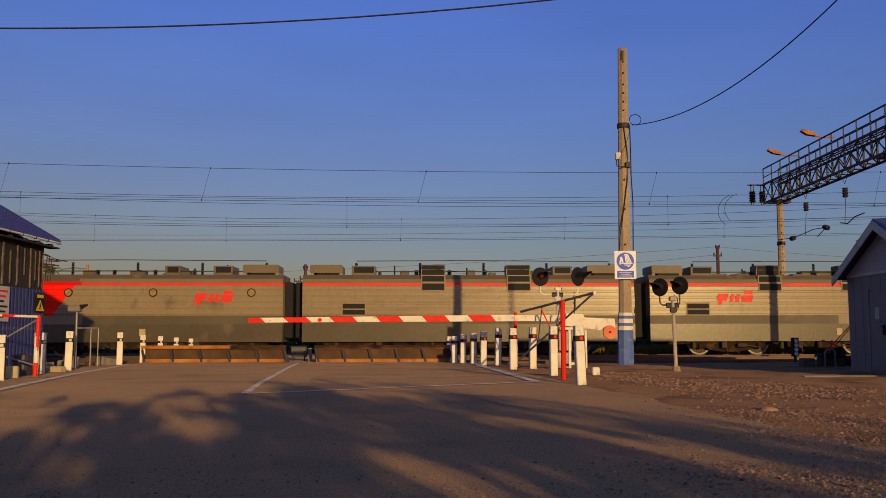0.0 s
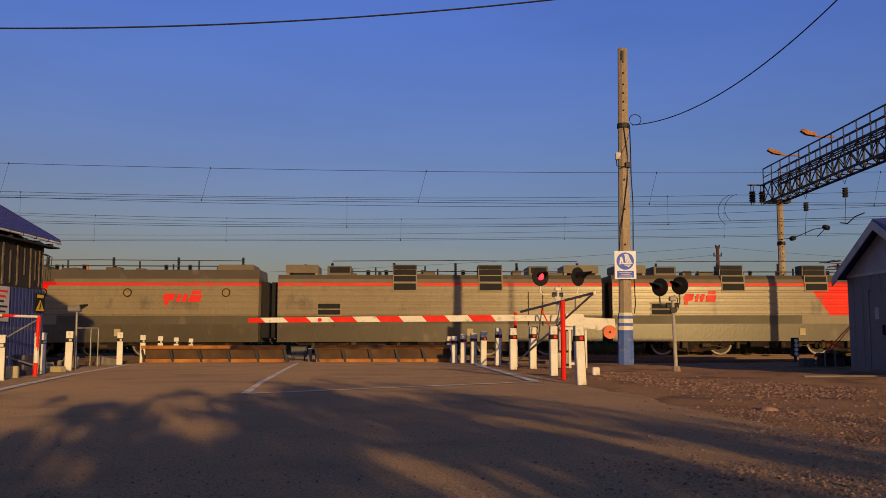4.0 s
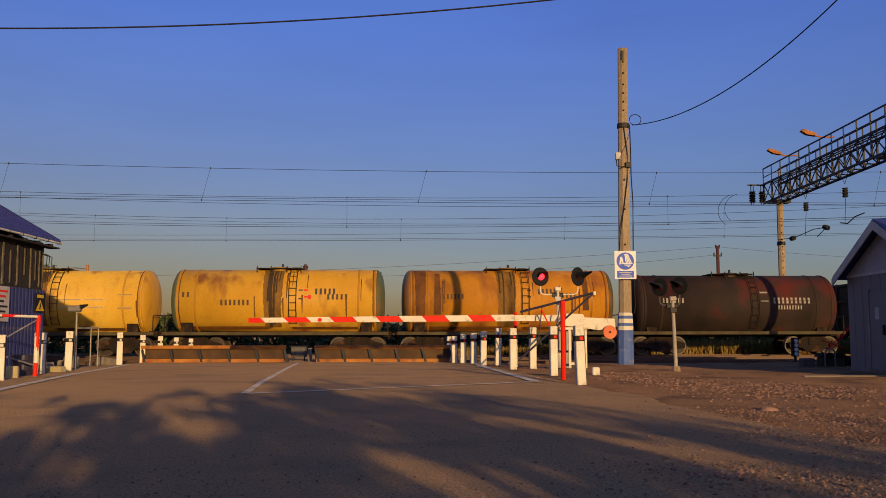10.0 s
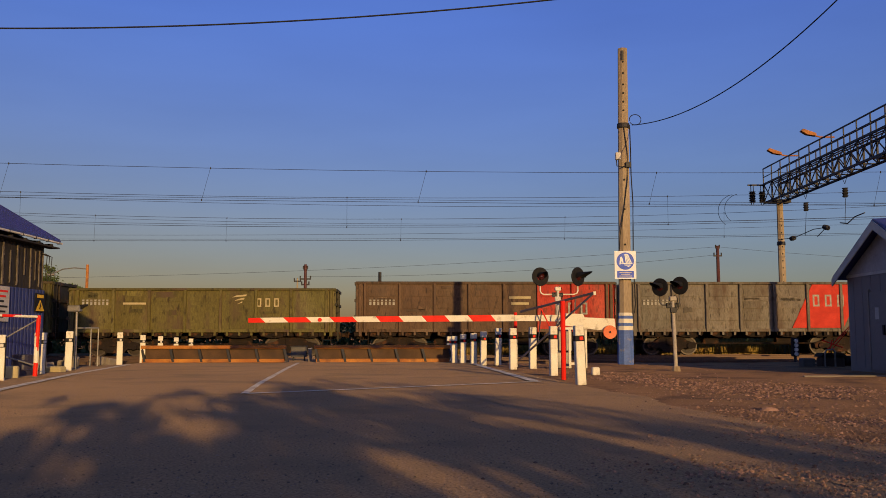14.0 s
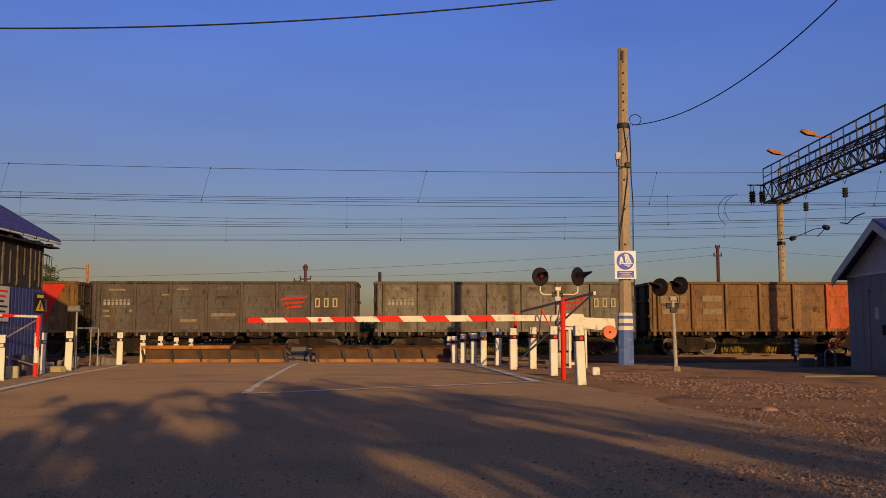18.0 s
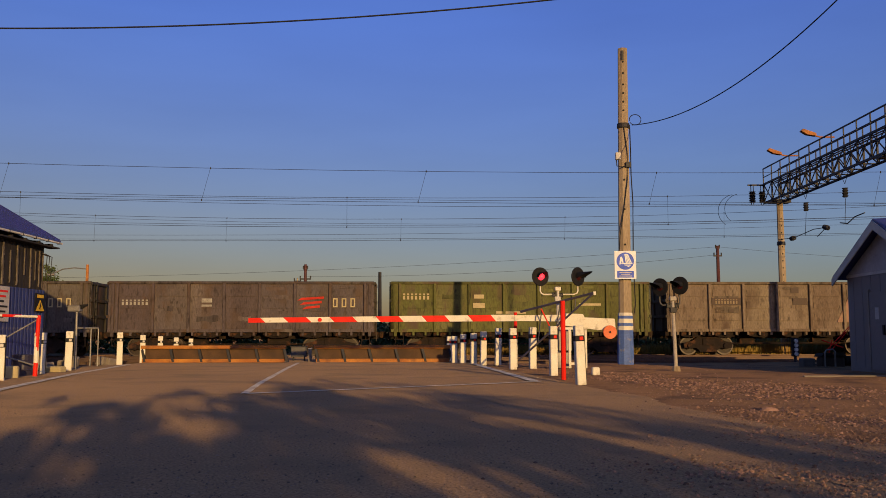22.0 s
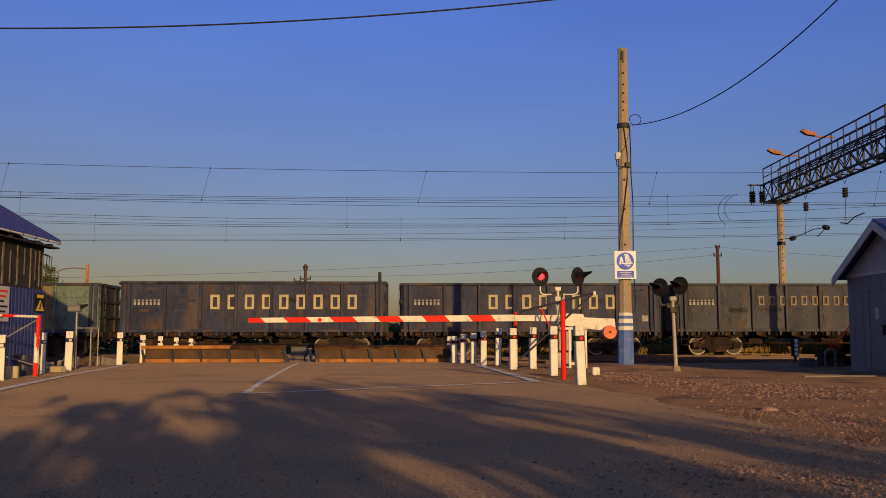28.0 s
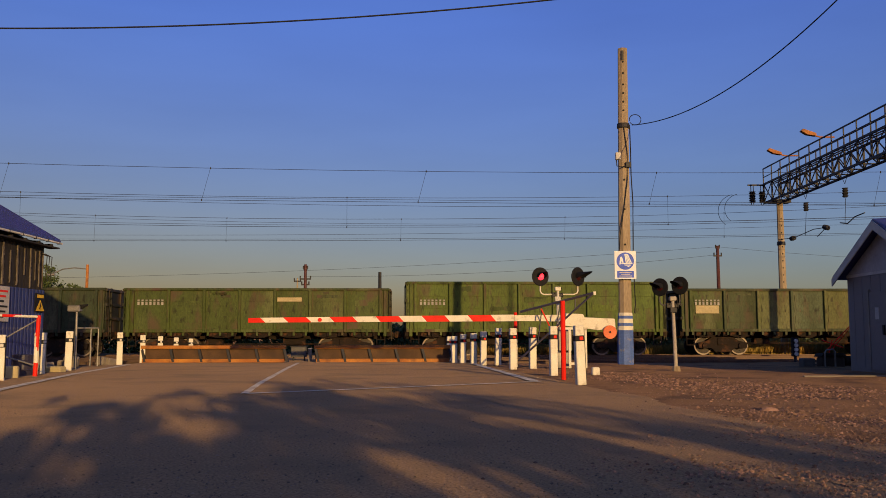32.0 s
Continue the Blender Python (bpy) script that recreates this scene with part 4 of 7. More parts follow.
        LAST[0].matrix_basis = pose(x, 52.35, 0)
        part("insulator_rod", pipe((x, 52.35, 8.6), (x, 52.35, 9.78), 0.025), M_DARKSTEEL, root)
    for y, x in ((49.6, gx + 1.12), (44.9, gx + 1.12)):
        arm = part("lamp_arm", tube([(x - 0.6, y, 10.95), (x - 1.3, y, 10.95), (x - 1.6, y, 11.03)], 0.04, 6), M_UZP, root)
        part("lamp_head", prism([(x - 2.3, 11.25), (x - 2.2, 11.36), (x - 1.55, 11.13), (x - 1.55, 10.99), (x - 2.0, 11.07)], y - 0.14, y + 0.14), M_UZP, root, "rusty yellow street lamp head")
    for y in (47.5, 42.8, 37.9):
        part("hanger", tube([(gx, y - 0.4, zb), (gx, y, zb - 0.5), (gx, y + 0.4, zb)], 0.015, 4), M_WIRE, root)
        part("string_insulator", lathe([(zb - 1.15 + 0.13 * k + e, r) for k in range(4) for e, r in ((0.0, 0.1), (0.06, 0.15))], 10, "z"), M_DARKSTEEL, root)
        LAST[0].matrix_basis = pose(gx, y, 0)
        part("hang_wire", tube([(gx, y, zb - 1.2), (gx - 0.3, y - 0.5, zb - 2.5)], 0.012, 4), M_WIRE, root)
    for k, (cx, cz, rr) in enumerate(((17.02, 8.72, 1.05), (17.3, 8.84, 0.95))):
        part("jumper_wire", tube([(cx - rr * math.cos(t), 52.0, cz - 0.55 + 0.95 * rr * math.sin(t)) for t in np.linspace(-0.9, 1.35, 18)], 0.014, 4), M_WIRE, root)
    part("registration_arm", tube([(19.04, 51.0, 6.42), (19.42, 49.9, 6.36), (19.4, 47.0, 6.52), (19.46, 45.6, 6.44), (19.34, 46.4, 6.07)], 0.022, 5), M_DARKSTEEL, root)
    part("registration_insulator", lathe([(-0.25, 0.05), (-0.2, 0.13), (-0.1, 0.07), (0.0, 0.14), (0.1, 0.07), (0.2, 0.13), (0.25, 0.05)], 10, "y"), M_DARKSTEEL, root)
    LAST[0].matrix_basis = pose(19.42, 49.9, 6.36)
    part("registration_insulator", lathe([(-0.25, 0.05), (-0.2, 0.13), (-0.1, 0.07), (0.0, 0.14), (0.1, 0.07), (0.2, 0.13), (0.25, 0.05)], 10, "y"), M_DARKSTEEL, root)
    LAST[0].matrix_basis = pose(19.46, 45.6, 6.44, 14)
    part("steady_arm", tube([(19.74, 44.6, 6.55), (19.84, 44.0, 6.44), (19.94, 43.4, 6.7), (19.94, 42.4, 6.75)], 0.03, 5), M_DARKSTEEL, root)
    return root


gantry()


# ---- far poles ----
def far_pole(name, x, y, h, r, mat_, arms, label):
    root = thing(name, label, "pole", pose(x, y, -0.1))
    part("shaft", pipe((0, 0, 0), (0, 0, h), r, r * 0.7), mat_, root)
    for z, w in arms:
        part("crossarm", cuboid(-w, w, -0.06, 0.06, z - 0.06, z + 0.06), M_DARKSTEEL, root)
        for sx in (-w, w):
            part("insulator", pipe((sx * 0.9, 0, z), (sx * 0.9, 0, z + 0.28), 0.06), M_DARKSTEEL, root)
    return root


far_pole("line_pole", -14.0, 12.0, 5.75, 0.1, M_BARK, (), "grey-brown wooden pole holding the cable")
far_pole("line_pole", 14.0, 12.0, 8.2, 0.1, M_BARK, (), "grey-brown wooden pole holding the cable")
far_pole("mast", -12.2, 80, 7.5, 0.17, M_MAST, ((7.1, 0.2), (6.2, 0.5), (5.7, 0.35)), "red-brown mast with short crossarms beyond the tracks")
far_pole("mast", -12.9, 80, 6.3, 0.09, M_CONCRETE, ((6.0, 0.3),), "thin grey pole beyond the tracks")
far_pole("post", -4.2, 60, 5.35, 0.15, M_DARKSTEEL, (), "plain dark post beyond the tracks")
far_pole("wooden_pole", 24.4, 80, 9.1, 0.2, M_MAST, ((8.9, 0.18), (8.2, 0.36)), "dark wooden line pole with a small crossarm")
far_pole("mast", 1.7, 80, 5.3, 0.05, M_TRIM, ((5.3, 0.5), (5.0, 0.3)), "pale thin mast with crossarms beyond the tracks")
lamp = far_pole("lamp_post", -27.6, 70, 6.7, 0.15, M_UZP, (), "rusty yellow lamp post with a long curved arm")
part("arm", tube([(0, 0, 6.35), (-1.0, 0, 6.45), (-1.9, 0, 6.35), (-2.7, 0, 6.0)], 0.05, 6), M_GALV, lamp)
part("head", cuboid(-3.1, -2.5, -0.12, 0.12, 5.85, 6.0, 0.03), M_GALV, lamp)
for fx0, fx1, fz0, fz1 in ((0.15, 0.85, 4.75, 4.8), (0.15, 0.85, 4.1, 4.15), (0.8, 0.85, 4.1, 4.8)):
    part("sign_frame", cuboid(fx0, fx1, -0.03, 0.03, fz0, fz1), M_GALV, lamp)
wire("power_line", sag((24.4, 80, 8.9), (-90, 82, 7.0), 1.6, 24), 0.011, "thin power line beyond the tracks")
wire("power_line", sag((24.4, 80, 8.2), (-12.2, 80, 6.3), 0.5, 24), 0.011, "thin power line beyond the tracks")
wire("power_line", sag((24.4, 80, 8.9), (70, 80, 7.6), 0.8, 20), 0.011, "thin power line beyond the tracks")


# ---- keeper's house at the road's left, booth at its right ----
AWAY = Matrix.Translation(EYE) @ Matrix.Scale(1.077, 4) @ Matrix.Translation(-Vector(EYE))  # the house in its true depth


def keeper_house():
    root = thing("keeper_house", "two-storey crossing keeper's house of dark boards, blue sheet roof", "house", AWAY)
    xf, y0, y1 = -11.3, 14.0, 25.6
    part("lower_wall", cuboid(xf - 6, xf, y0, y1, -0.1, 2.25), M_BLUE, root, "blue corrugated lower wall")
    rib = None
    for i in range(30):
        y = y1 - 0.1 - 0.2 * i
        if rib is None:
            rib = part("wall_rib", cuboid(0, 0.035, -0.05, 0.05, 0.0, 2.24), M_BLUE, root)
            rib.matrix_basis = pose(xf, y, 0)
        else:
            again(rib, pose(xf, y, 0))
    part("upper_wall", cuboid(xf - 6, xf - 0.05, y0, y1 - 0.05, 2.25, 3.6), M_WOOD, root, "dark board upper wall")
    bd = None
    rnd = random.Random(8)
    for i in range(48):
        y = y1 - 0.12 - 0.13 * i
        if bd is None:
            bd = part("board", cuboid(0, 0.03, -0.055, 0.055, 2.27, 3.5), M_WOOD, root)
            bd.matrix_basis = pose(xf - 0.05, y, 0)
        else:
            again(bd, pose(xf - 0.05 + 0.02 * rnd.random(), y, -0.05 * rnd.random()))
    for i, (y, w, z0, z1) in enumerate(((25.42, 0.035, 2.3, 3.3), (25.2, 0.05, 2.32, 3.34), (24.95, 0.03, 2.5, 3.3), (24.66, 0.06, 2.28, 3.36), (24.3, 0.035, 2.6, 3.32), (23.9, 0.07, 2.3, 3.36), (23.5, 0.04, 2.35, 3.2), (23.1, 0.075, 2.28, 3.38), (22.6, 0.05, 2.4, 3.36), (22.2, 0.07, 2.3, 3.36))):
        # laths torn along their edges
        n = 24
        w *= 0.75
        lo = [(y - w * rnd.uniform(0.35, 1.0), z0 + (z1 - z0) * k / n) for k in range(n + 1)]
        hi = [(y + w * rnd.uniform(0.25, 1.0), z0 + (z1 - z0) * k / n) for k in range(n, -1, -1)]
        part("lath", prism_y(lo + hi, xf + 0.005, xf + 0.03), M_RAG, root, "pale ragged lath nailed over the boards")
    for k in range(3):
        part("wire_frame", tube([(xf + 0.12, y1 - 0.25 + 0.16 * k, 2.5), (xf + 0.16, y1 - 0.25 + 0.16 * k, 3.2), (xf - 0.05, y1 - 0.25 + 0.16 * k, 3.3)], 0.014, 5), M_DARKSTEEL, root, "dark bent rod at the wall's corner")
    # gable roof, ridge along the house
    ex, rx = xf + 0.25, xf - 3.0
    bm = bmnew()
    pts = [(ex, 3.62), (rx, 5.5), (rx - (ex - rx), 3.62)]
    a = [bm.verts.new((x, y1 + 0.4, z)) for x, z in pts]
    b = [bm.verts.new((x, y0 - 0.4, z)) for x, z in pts]
    c = [bm.verts.new((x, y1 + 0.4, z + 0.09)) for x, z in pts]
    d = [bm.verts.new((x, y0 - 0.4, z + 0.09)) for x, z in pts]
    for i in (0, 1):
        bm.faces.new((a[i], a[i + 1], b[i + 1], b[i]))
        bm.faces.new((c[i], c[i + 1], d[i + 1], d[i]))
        bm.faces.new((a[i], a[i + 1], c[i + 1], c[i]))
        bm.faces.new((b[i], b[i + 1], d[i + 1], d[i]))
    bm.faces.new((a[0], b[0], d[0], c[0]))
    bm.faces.new((a[2], b[2], d[2], c[2]))
    part("roof", bm, M_ROOF, root, "blue sheet metal roof")
    seam = None
    for i in range(14):
        y = y1 + 0.3 - 0.35 * i
        if seam is None:
            seam = part("roof_seam", pipe((ex, 0, 3.72), (rx, 0, 5.6), 0.02, seg=5), M_ROOF, root)
            seam.matrix_basis = pose(0, y, 0)
        else:
            again(seam, pose(0, y, 0))
    part("gutter", pipe((ex + 0.03, y0 - 0.4, 3.62), (ex + 0.03, y1 + 0.4, 3.62), 0.03), M_TRIM, root, "pale gutter along the eaves")
    part("soffit", cuboid(xf - 0.05, ex, y0, y1 + 0.35, 3.46, 3.5), M_WOOD, root)
    for i in range(6):
        y = y1 - 0.1 - 0.8 * i
        part("rafter_end", cuboid(xf, ex - 0.02, y - 0.05, y + 0.05, 3.5, 3.56), M_WOOD, root)
    part("gable_wall", prism([(xf - 6, 3.4), (xf - 0.05, 3.4), (rx, 5.3)], y1 - 0.3, y1 - 0.1), M_WOOD, root)
    for i in range(9):
        y = y1 + 0.2 - 0.75 * i
        part("gutter_bracket", cuboid(ex - 0.01, ex + 0.062, y - 0.012, y + 0.012, 3.58, 3.66), M_DARKSTEEL, root)
    return root


keeper_house()
nb = thing("notice_board", "white notice board with rows of red and black text", "sign", AWAY @ pose(-11.24, 22.84, 1.78))
part("board", cuboid(0, 0.03, -0.55, 0.55, -0.45, 0.45, 0.005), M_GABLE, nb)
for k in range(6):
    part("text_bar", cuboid(0.032, 0.036, -0.45, 0.45 - 0.1 * (k % 3), 0.30 - 0.13 * k, 0.35 - 0.13 * k), M_RED if k < 2 else M_BLACK, nb)
ws = thing("warning_sign", "small black and yellow warning plate on the blue wall", "sign", AWAY @ pose(-11.24, 25.2, 1.9))
part("plate", cuboid(0, 0.02, -0.3, 0.3, -0.27, 0.25, 0.004), M_BLACK, ws)
part("top_bar", cuboid(0.021, 0.025, -0.2, 0.2, 0.12, 0.21), M_WARN, ws)
part("yellow_triangle", prism_y([(-0.26, -0.24), (0.26, -0.24), (0.0, 0.07)], 0.021, 0.026), M_WARN, ws)
part("black_mark", prism_y([(-0.07, -0.19), (0.0, -0.2), (0.03, -0.1), (0.07, -0.12), (0.0, 0.0), (-0.02, -0.1)], 0.028, 0.032), M_BLACK, ws)


def booth():
    root = thing("booth", "grey-blue clad equipment booth with a blue gable roof", "booth")
    xw, y0, y1, mid = 11.1, 20.2, 24.8, 22.5
    # length beyond the view is set by the shadow it throws
    part("wall", prism_y([(y0, -0.05), (y1, -0.05), (y1, 2.55), (mid, 3.75), (y0, 2.55)], xw, xw + 7.4), M_BOOTH, root, "grey-blue clad walls")
    for i in range(9):
        y = y0 + 0.25 + 0.5 * i
        part("clad_seam", cuboid(xw - 0.008, xw, y - 0.015, y + 0.015, 0.1, 2.5), M_BOOTH, root)
    ov = 0.32
    for sgn in (-1, 1):
        ye = mid + sgn * (2.3 + 0.2)
        ze = 3.86 - (2.5) * (1.2 / 2.3)
        part("roof", prism_y([(mid, 3.86), (ye, ze), (ye, ze - 0.09), (mid, 3.77)], xw - ov, xw + 7.8), M_ROOF, root, "blue sheet metal roof")
        part("bargeboard", prism_y([(mid, 3.80), (ye, ze - 0.06), (ye, ze - 0.26), (mid, 3.58)], xw - ov - 0.03, xw - ov), M_TRIM, root, "pale bargeboard along the gable")
    part("gable_panel", prism_y([(y0 + 0.05, 2.585), (y1 - 0.05, 2.585), (mid, 3.70)], xw - 0.018, xw - 0.003), M_GABLE, root, "pale grey gable boarding")
    part("frieze", cuboid(xw - 0.02, xw, y0, y1, 2.5, 2.58), M_TRIM, root)
    part("door", cuboid(xw - 0.04, xw, 22.6, 23.5, 0.05, 2.05), M_BOOTH, root, "grey-blue steel door")
    part("door_frame", cuboid(xw - 0.06, xw, 22.52, 22.6, 0.05, 2.13), M_GALV, root)
    part("door_frame", cuboid(xw - 0.06, xw, 23.5, 23.58, 0.05, 2.13), M_GALV, root)
    part("lock", cuboid(xw - 0.08, xw - 0.04, 22.7, 22.78, 0.95, 1.2), M_BLACK, root)
    part("door_label", cuboid(xw - 0.045, xw - 0.04, 23.0, 23.2, 1.35, 1.65), M_TRIM, root)
    # unseen low block, added to widen the shade thrown beside the booth
    part("annex", cuboid(xw, xw + 4.5, 17.3, y0 - 0.02, -0.05, 2.5), M_BOOTH, root, "unseen low clad block, added to cast shade")
    part("kerb", cuboid(8.3, 11.05, 20.95, 21.06, -0.05, 0.02), M_SLEEPER, root, "low concrete kerb")
    return root


booth()


# ---- clutter by the house ----
def side_gate():
    root = thing("pipe_gate", "red and white pipe gate beside the keeper's house", "gate")
    part("post", pipe((-9.75, 21.8, 0.55), (-9.72, 21.8, 1.45), 0.05), M_RED, root)
    part("post", pipe((-9.75, 21.8, 0.95), (-9.75, 21.8, 0.3), 0.052), M_WHITE, root)
    part("post", pipe((-9.76, 21.8, -0.05), (-9.75, 21.8, 0.32), 0.054), M_RED, root)
    part("rail", pipe((-9.72, 21.8, 1.42), (-10.8, 20.6, 1.45), 0.03), M_WHITE, root)
    part("rail", pipe((-10.0, 21.5, 1.43), (-10.3, 21.15, 1.435), 0.033), M_RED, root)
    part("brace", pipe((-9.75, 21.8, 1.35), (-10.9, 20.8, 0.4), 0.02), M_GALV, root)
    part("brace", pipe((-9.75, 21.8, 0.25), (-10.9, 20.8, 0.75), 0.02), M_GALV, root)


side_gate()


def camera_post():
    root = thing("lamp_stand", "short grey stand with a flat lamp head beside the posts", "lamp", pose(-10.75, 26.6, 0))
    part("stem", pipe((0, 0, -0.05), (0, 0, 1.7), 0.035), M_GALV, root)
    part("head", cuboid(-0.25, 0.12, -0.12, 0.12, 1.68, 1.86, 0.03), M_GALV, root)
    part("hood", prism([(0.1, 1.74), (0.3, 1.86), (0.3, 1.9), (0.08, 1.88)], -0.06, 0.06), M_BLACK, root)


camera_post()


def side_rail(x0, x1, y, h):
    root = thing("pipe_railing", "grey welded pipe railing beside the tracks", "railing")
    part("top_rail", pipe((x0, y, h), (x1, y, h), 0.03), M_GALV, root)
    for x in (x0, x0 + (x1 - x0) * 0.68, x1):
        part("upright", pipe((x, y, -0.1), (x, y, h - 0.02), 0.022), M_GALV, root)
    part("back_rail", pipe((x0, y, h - 0.01), (x0 + 0.25, y + 0.7, h - 0.01), 0.022), M_GALV, root)
    part("upright", pipe((x0 + 0.25, y + 0.7, -0.1), (x0 + 0.25, y + 0.7, h), 0.022), M_GALV, root)


side_rail(-11.95, -11.2, 29.5, 1.23)
rnd = random.Random(4)
for i in range(9):
    bx, by = -11.2 - 1.9 * rnd.random(), 25.6 + 6.5 * rnd.random()
    ob = thing("concrete_rubble", "grey piece of broken concrete on the ground", "rubble", pose(bx, by, -0.06, rnd.uniform(-12, 12), rnd.uniform(-12, 12), rnd.uniform(0, 90)), "rubble by the house")
    part("lump", cuboid(-0.2 - 0.1 * rnd.random(), 0.2, -0.15, 0.15, 0, 0.2 + 0.25 * rnd.random(), 0.04), M_SLEEPER, ob)


def point_machine(x, y):
    root = thing("point_machine", "dark rusty points machine with a grey box beside the track", "track equipment", pose(x, y, 0))
    part("case", cuboid(-0.1, 0.62, -0.25, 0.25, -0.12, 0.3, 0.06), M_UZPDARK, root)
    part("lid", prism([(-0.14, 0.3), (0.66, 0.3), (0.58, 0.4), (-0.06, 0.4)], -0.28, 0.28), M_UNDER, root)
    part("motor", lathe([(0.66, 0.05), (0.68, 0.16), (1.05, 0.16), (1.1, 0.1)], 14), M_UNDER, root)
    LAST[0].matrix_basis = pose(0, 0, 0.16)
    part("side_box", cuboid(-0.66, -0.3, -0.2, 0.2, -0.12, 0.24, 0.02), M_GALVDARK, root, "grey cable box")
    part("foot", cuboid(-0.7, 1.2, -0.3, 0.3, -0.15, -0.06, 0.02), M_TIE, root)
    part("bent_pipe", tube([(-0.05, -0.35, -0.1), (-0.05, -0.35, 0.42), (0.0, -0.35, 0.5), (0.2, -0.35, 0.52), (0.26, -0.35, 0.44), (0.26, -0.35, -0.1)], 0.028, 6), M_GALV, root, "bent grey pipe")
    part("throw_rod", pipe((0.2, 0.2, 0.0), (0.4, 2.2, -0.02), 0.025), M_UNDER, root)
    part("red_handle", pipe((1.0, -0.1, 0.3), (1.2, -0.1, 0.55), 0.03), M_RED, root)


point_machine(11.9, 28.6)


def dwarf_signal():
    root = thing("dwarf_signal", "low dark signal with a column of four pale lamps", "railway signal", pose(13.15, 34.0, -0.1))
    part("post", pipe((0, 0, -0.05), (0, 0, 0.3), 0.06), M_DARKSTEEL, root)
    part("case", cuboid(-0.12, 0.12, -0.1, 0.1, 0.28, 0.98, 0.02), M_BLACK, root)
    for k in range(4):
        part("lamp", lathe([(-0.16, 0.02), (-0.16, 0.07), (-0.1, 0.075)], 12, "y"), M_TRIM, root, "pale round lamp")
        LAST[0].matrix_basis = pose(0, 0, 0.38 + 0.16 * k)


dwarf_signal()


def red_frame():
    root = thing("red_derrick", "rusty red angled steel frame beside the track", "steel frame", pose(13.4, 30.5, 0))
    part("strut", pipe((-0.6, 0, 0.4), (0.75, 0, 1.75), 0.018), M_RED, root)
    part("strut", pipe((-0.35, 0, 0.5), (0.75, 0, 1.75), 0.015), M_RED, root)
    part("strut", pipe((-0.6, 0, -0.1), (-0.35, 0, 0.8), 0.02), M_RED, root)
    part("strut", pipe((-0.7, 0, 0.8), (0.0, 0, 0.55), 0.02), M_RED, root)
    part("foot", cuboid(-0.8, -0.2, -0.2, 0.2, -0.1, 0.12), M_UNDER, root)


red_frame()


def trackside_box():
    root = thing("trackside_box", "grey steel junction box on short legs between the plates", "junction box", pose(-5.75, 36.3, 0))
    part("case", cuboid(-0.3, 0.3, -0.18, 0.18, 0.14, 0.55, 0.02), M_GALVDARK, root)
    part("lid", cuboid(-0.33, 0.33, -0.21, 0.21, 0.55, 0.59, 0.01), M_DARKSTEEL, root)
    for x in (-0.22, 0.22):
        part("leg", pipe((x, 0, -0.2), (x, 0, 0.15), 0.03), M_DARKSTEEL, root)
    part("cable", tube([(0.3, 0, 0.3), (0.45, 0, 0.2), (0.5, 0, -0.2)], 0.02, 6), M_WIRE, root)


trackside_box()
peg = thing("marker_post", "short pale grey marker post beside the junction box", "post", pose(-5.15, 35.2, -0.15))
part("shaft", cuboid(-0.06, 0.06, -0.06, 0.06, 0, 0.62, 0.01), M_SLEEPER, peg)
part("cap", cuboid(-0.07, 0.07, -0.07, 0.07, 0.62, 0.66, 0.01), M_TRIM, peg)


# ---- the train: two three-section locomotives and 28 wagons ----
ROLLING = []  # (thing, centre along the train)
AXLES = []  # (wheelset, radius, centre along the train)


def wheelset_mesh(r, rim):
    bm = lathe([(-0.83, 0.08), (-0.83, 0.14), (-0.82, r * 0.35), (-0.80, r * 0.82), (-0.835, r * 0.84), (-0.835, r * 0.985), (-0.82, r), (-0.72, r + 0.012), (-0.715, r + 0.028), (-0.69, r + 0.028), (-0.69, r * 0.84), (-0.75, r * 0.5), (-0.7, 0.1), (0.7, 0.1), (0.75, r * 0.5), (0.69, r * 0.84), (0.69, r + 0.028), (0.715, r + 0.028), (0.72, r + 0.012), (0.82, r), (0.835, r * 0.84), (0.8, r * 0.35), (0.83, 0.08)], 24, "y")
    for k in range(4):
        a = math.pi / 2 * k + 0.4
        box(bm, r * 0.55 * math.cos(a) - 0.035, r * 0.55 * math.cos(a) + 0.035, -0.845, -0.80, r * 0.55 * math.sin(a) - 0.035, r * 0.55 * math.sin(a) + 0.035)
    me = bpy.data.meshes.new("wheelset")
    bmesh.ops.recalc_face_normals(bm, faces=bm.faces)
    bm.to_mesh(me)
    bm.free()
    me.materials.append(M_WHEEL)
    me.materials.append(rim)
    for p in me.polygons:
        rad = math.hypot(p.center.x, p.center.z)
        if p.center.y < -0.8 and rad > r * 0.86:
            p.material_index = 1
    return me


def side_frame_mesh(half):
    pts = [(-half - 0.35, 0.62), (-half - 0.3, 0.36), (-half + 0.3, 0.36), (-half + 0.42, 0.28), (-0.42, 0.17), (0.42, 0.17), (half - 0.42, 0.28), (half - 0.3, 0.36), (half + 0.3, 0.36), (half + 0.35, 0.62), (half - 0.1, 0.72), (0.55, 0.92), (-0.55, 0.92), (-half + 0.1, 0.72)]
    bm = prism(pts, -1.14, -0.98)
    for x in (-0.22, 0.0, 0.22):
        rod(bm, (x, -1.05, 0.28), (x, -1.05, 0.72), 0.085, seg=8)
    for x in (-half, half):
        rod(bm, (x, -1.24, 0.475), (x, -0.95, 0.475), 0.15, seg=12)
    return bm


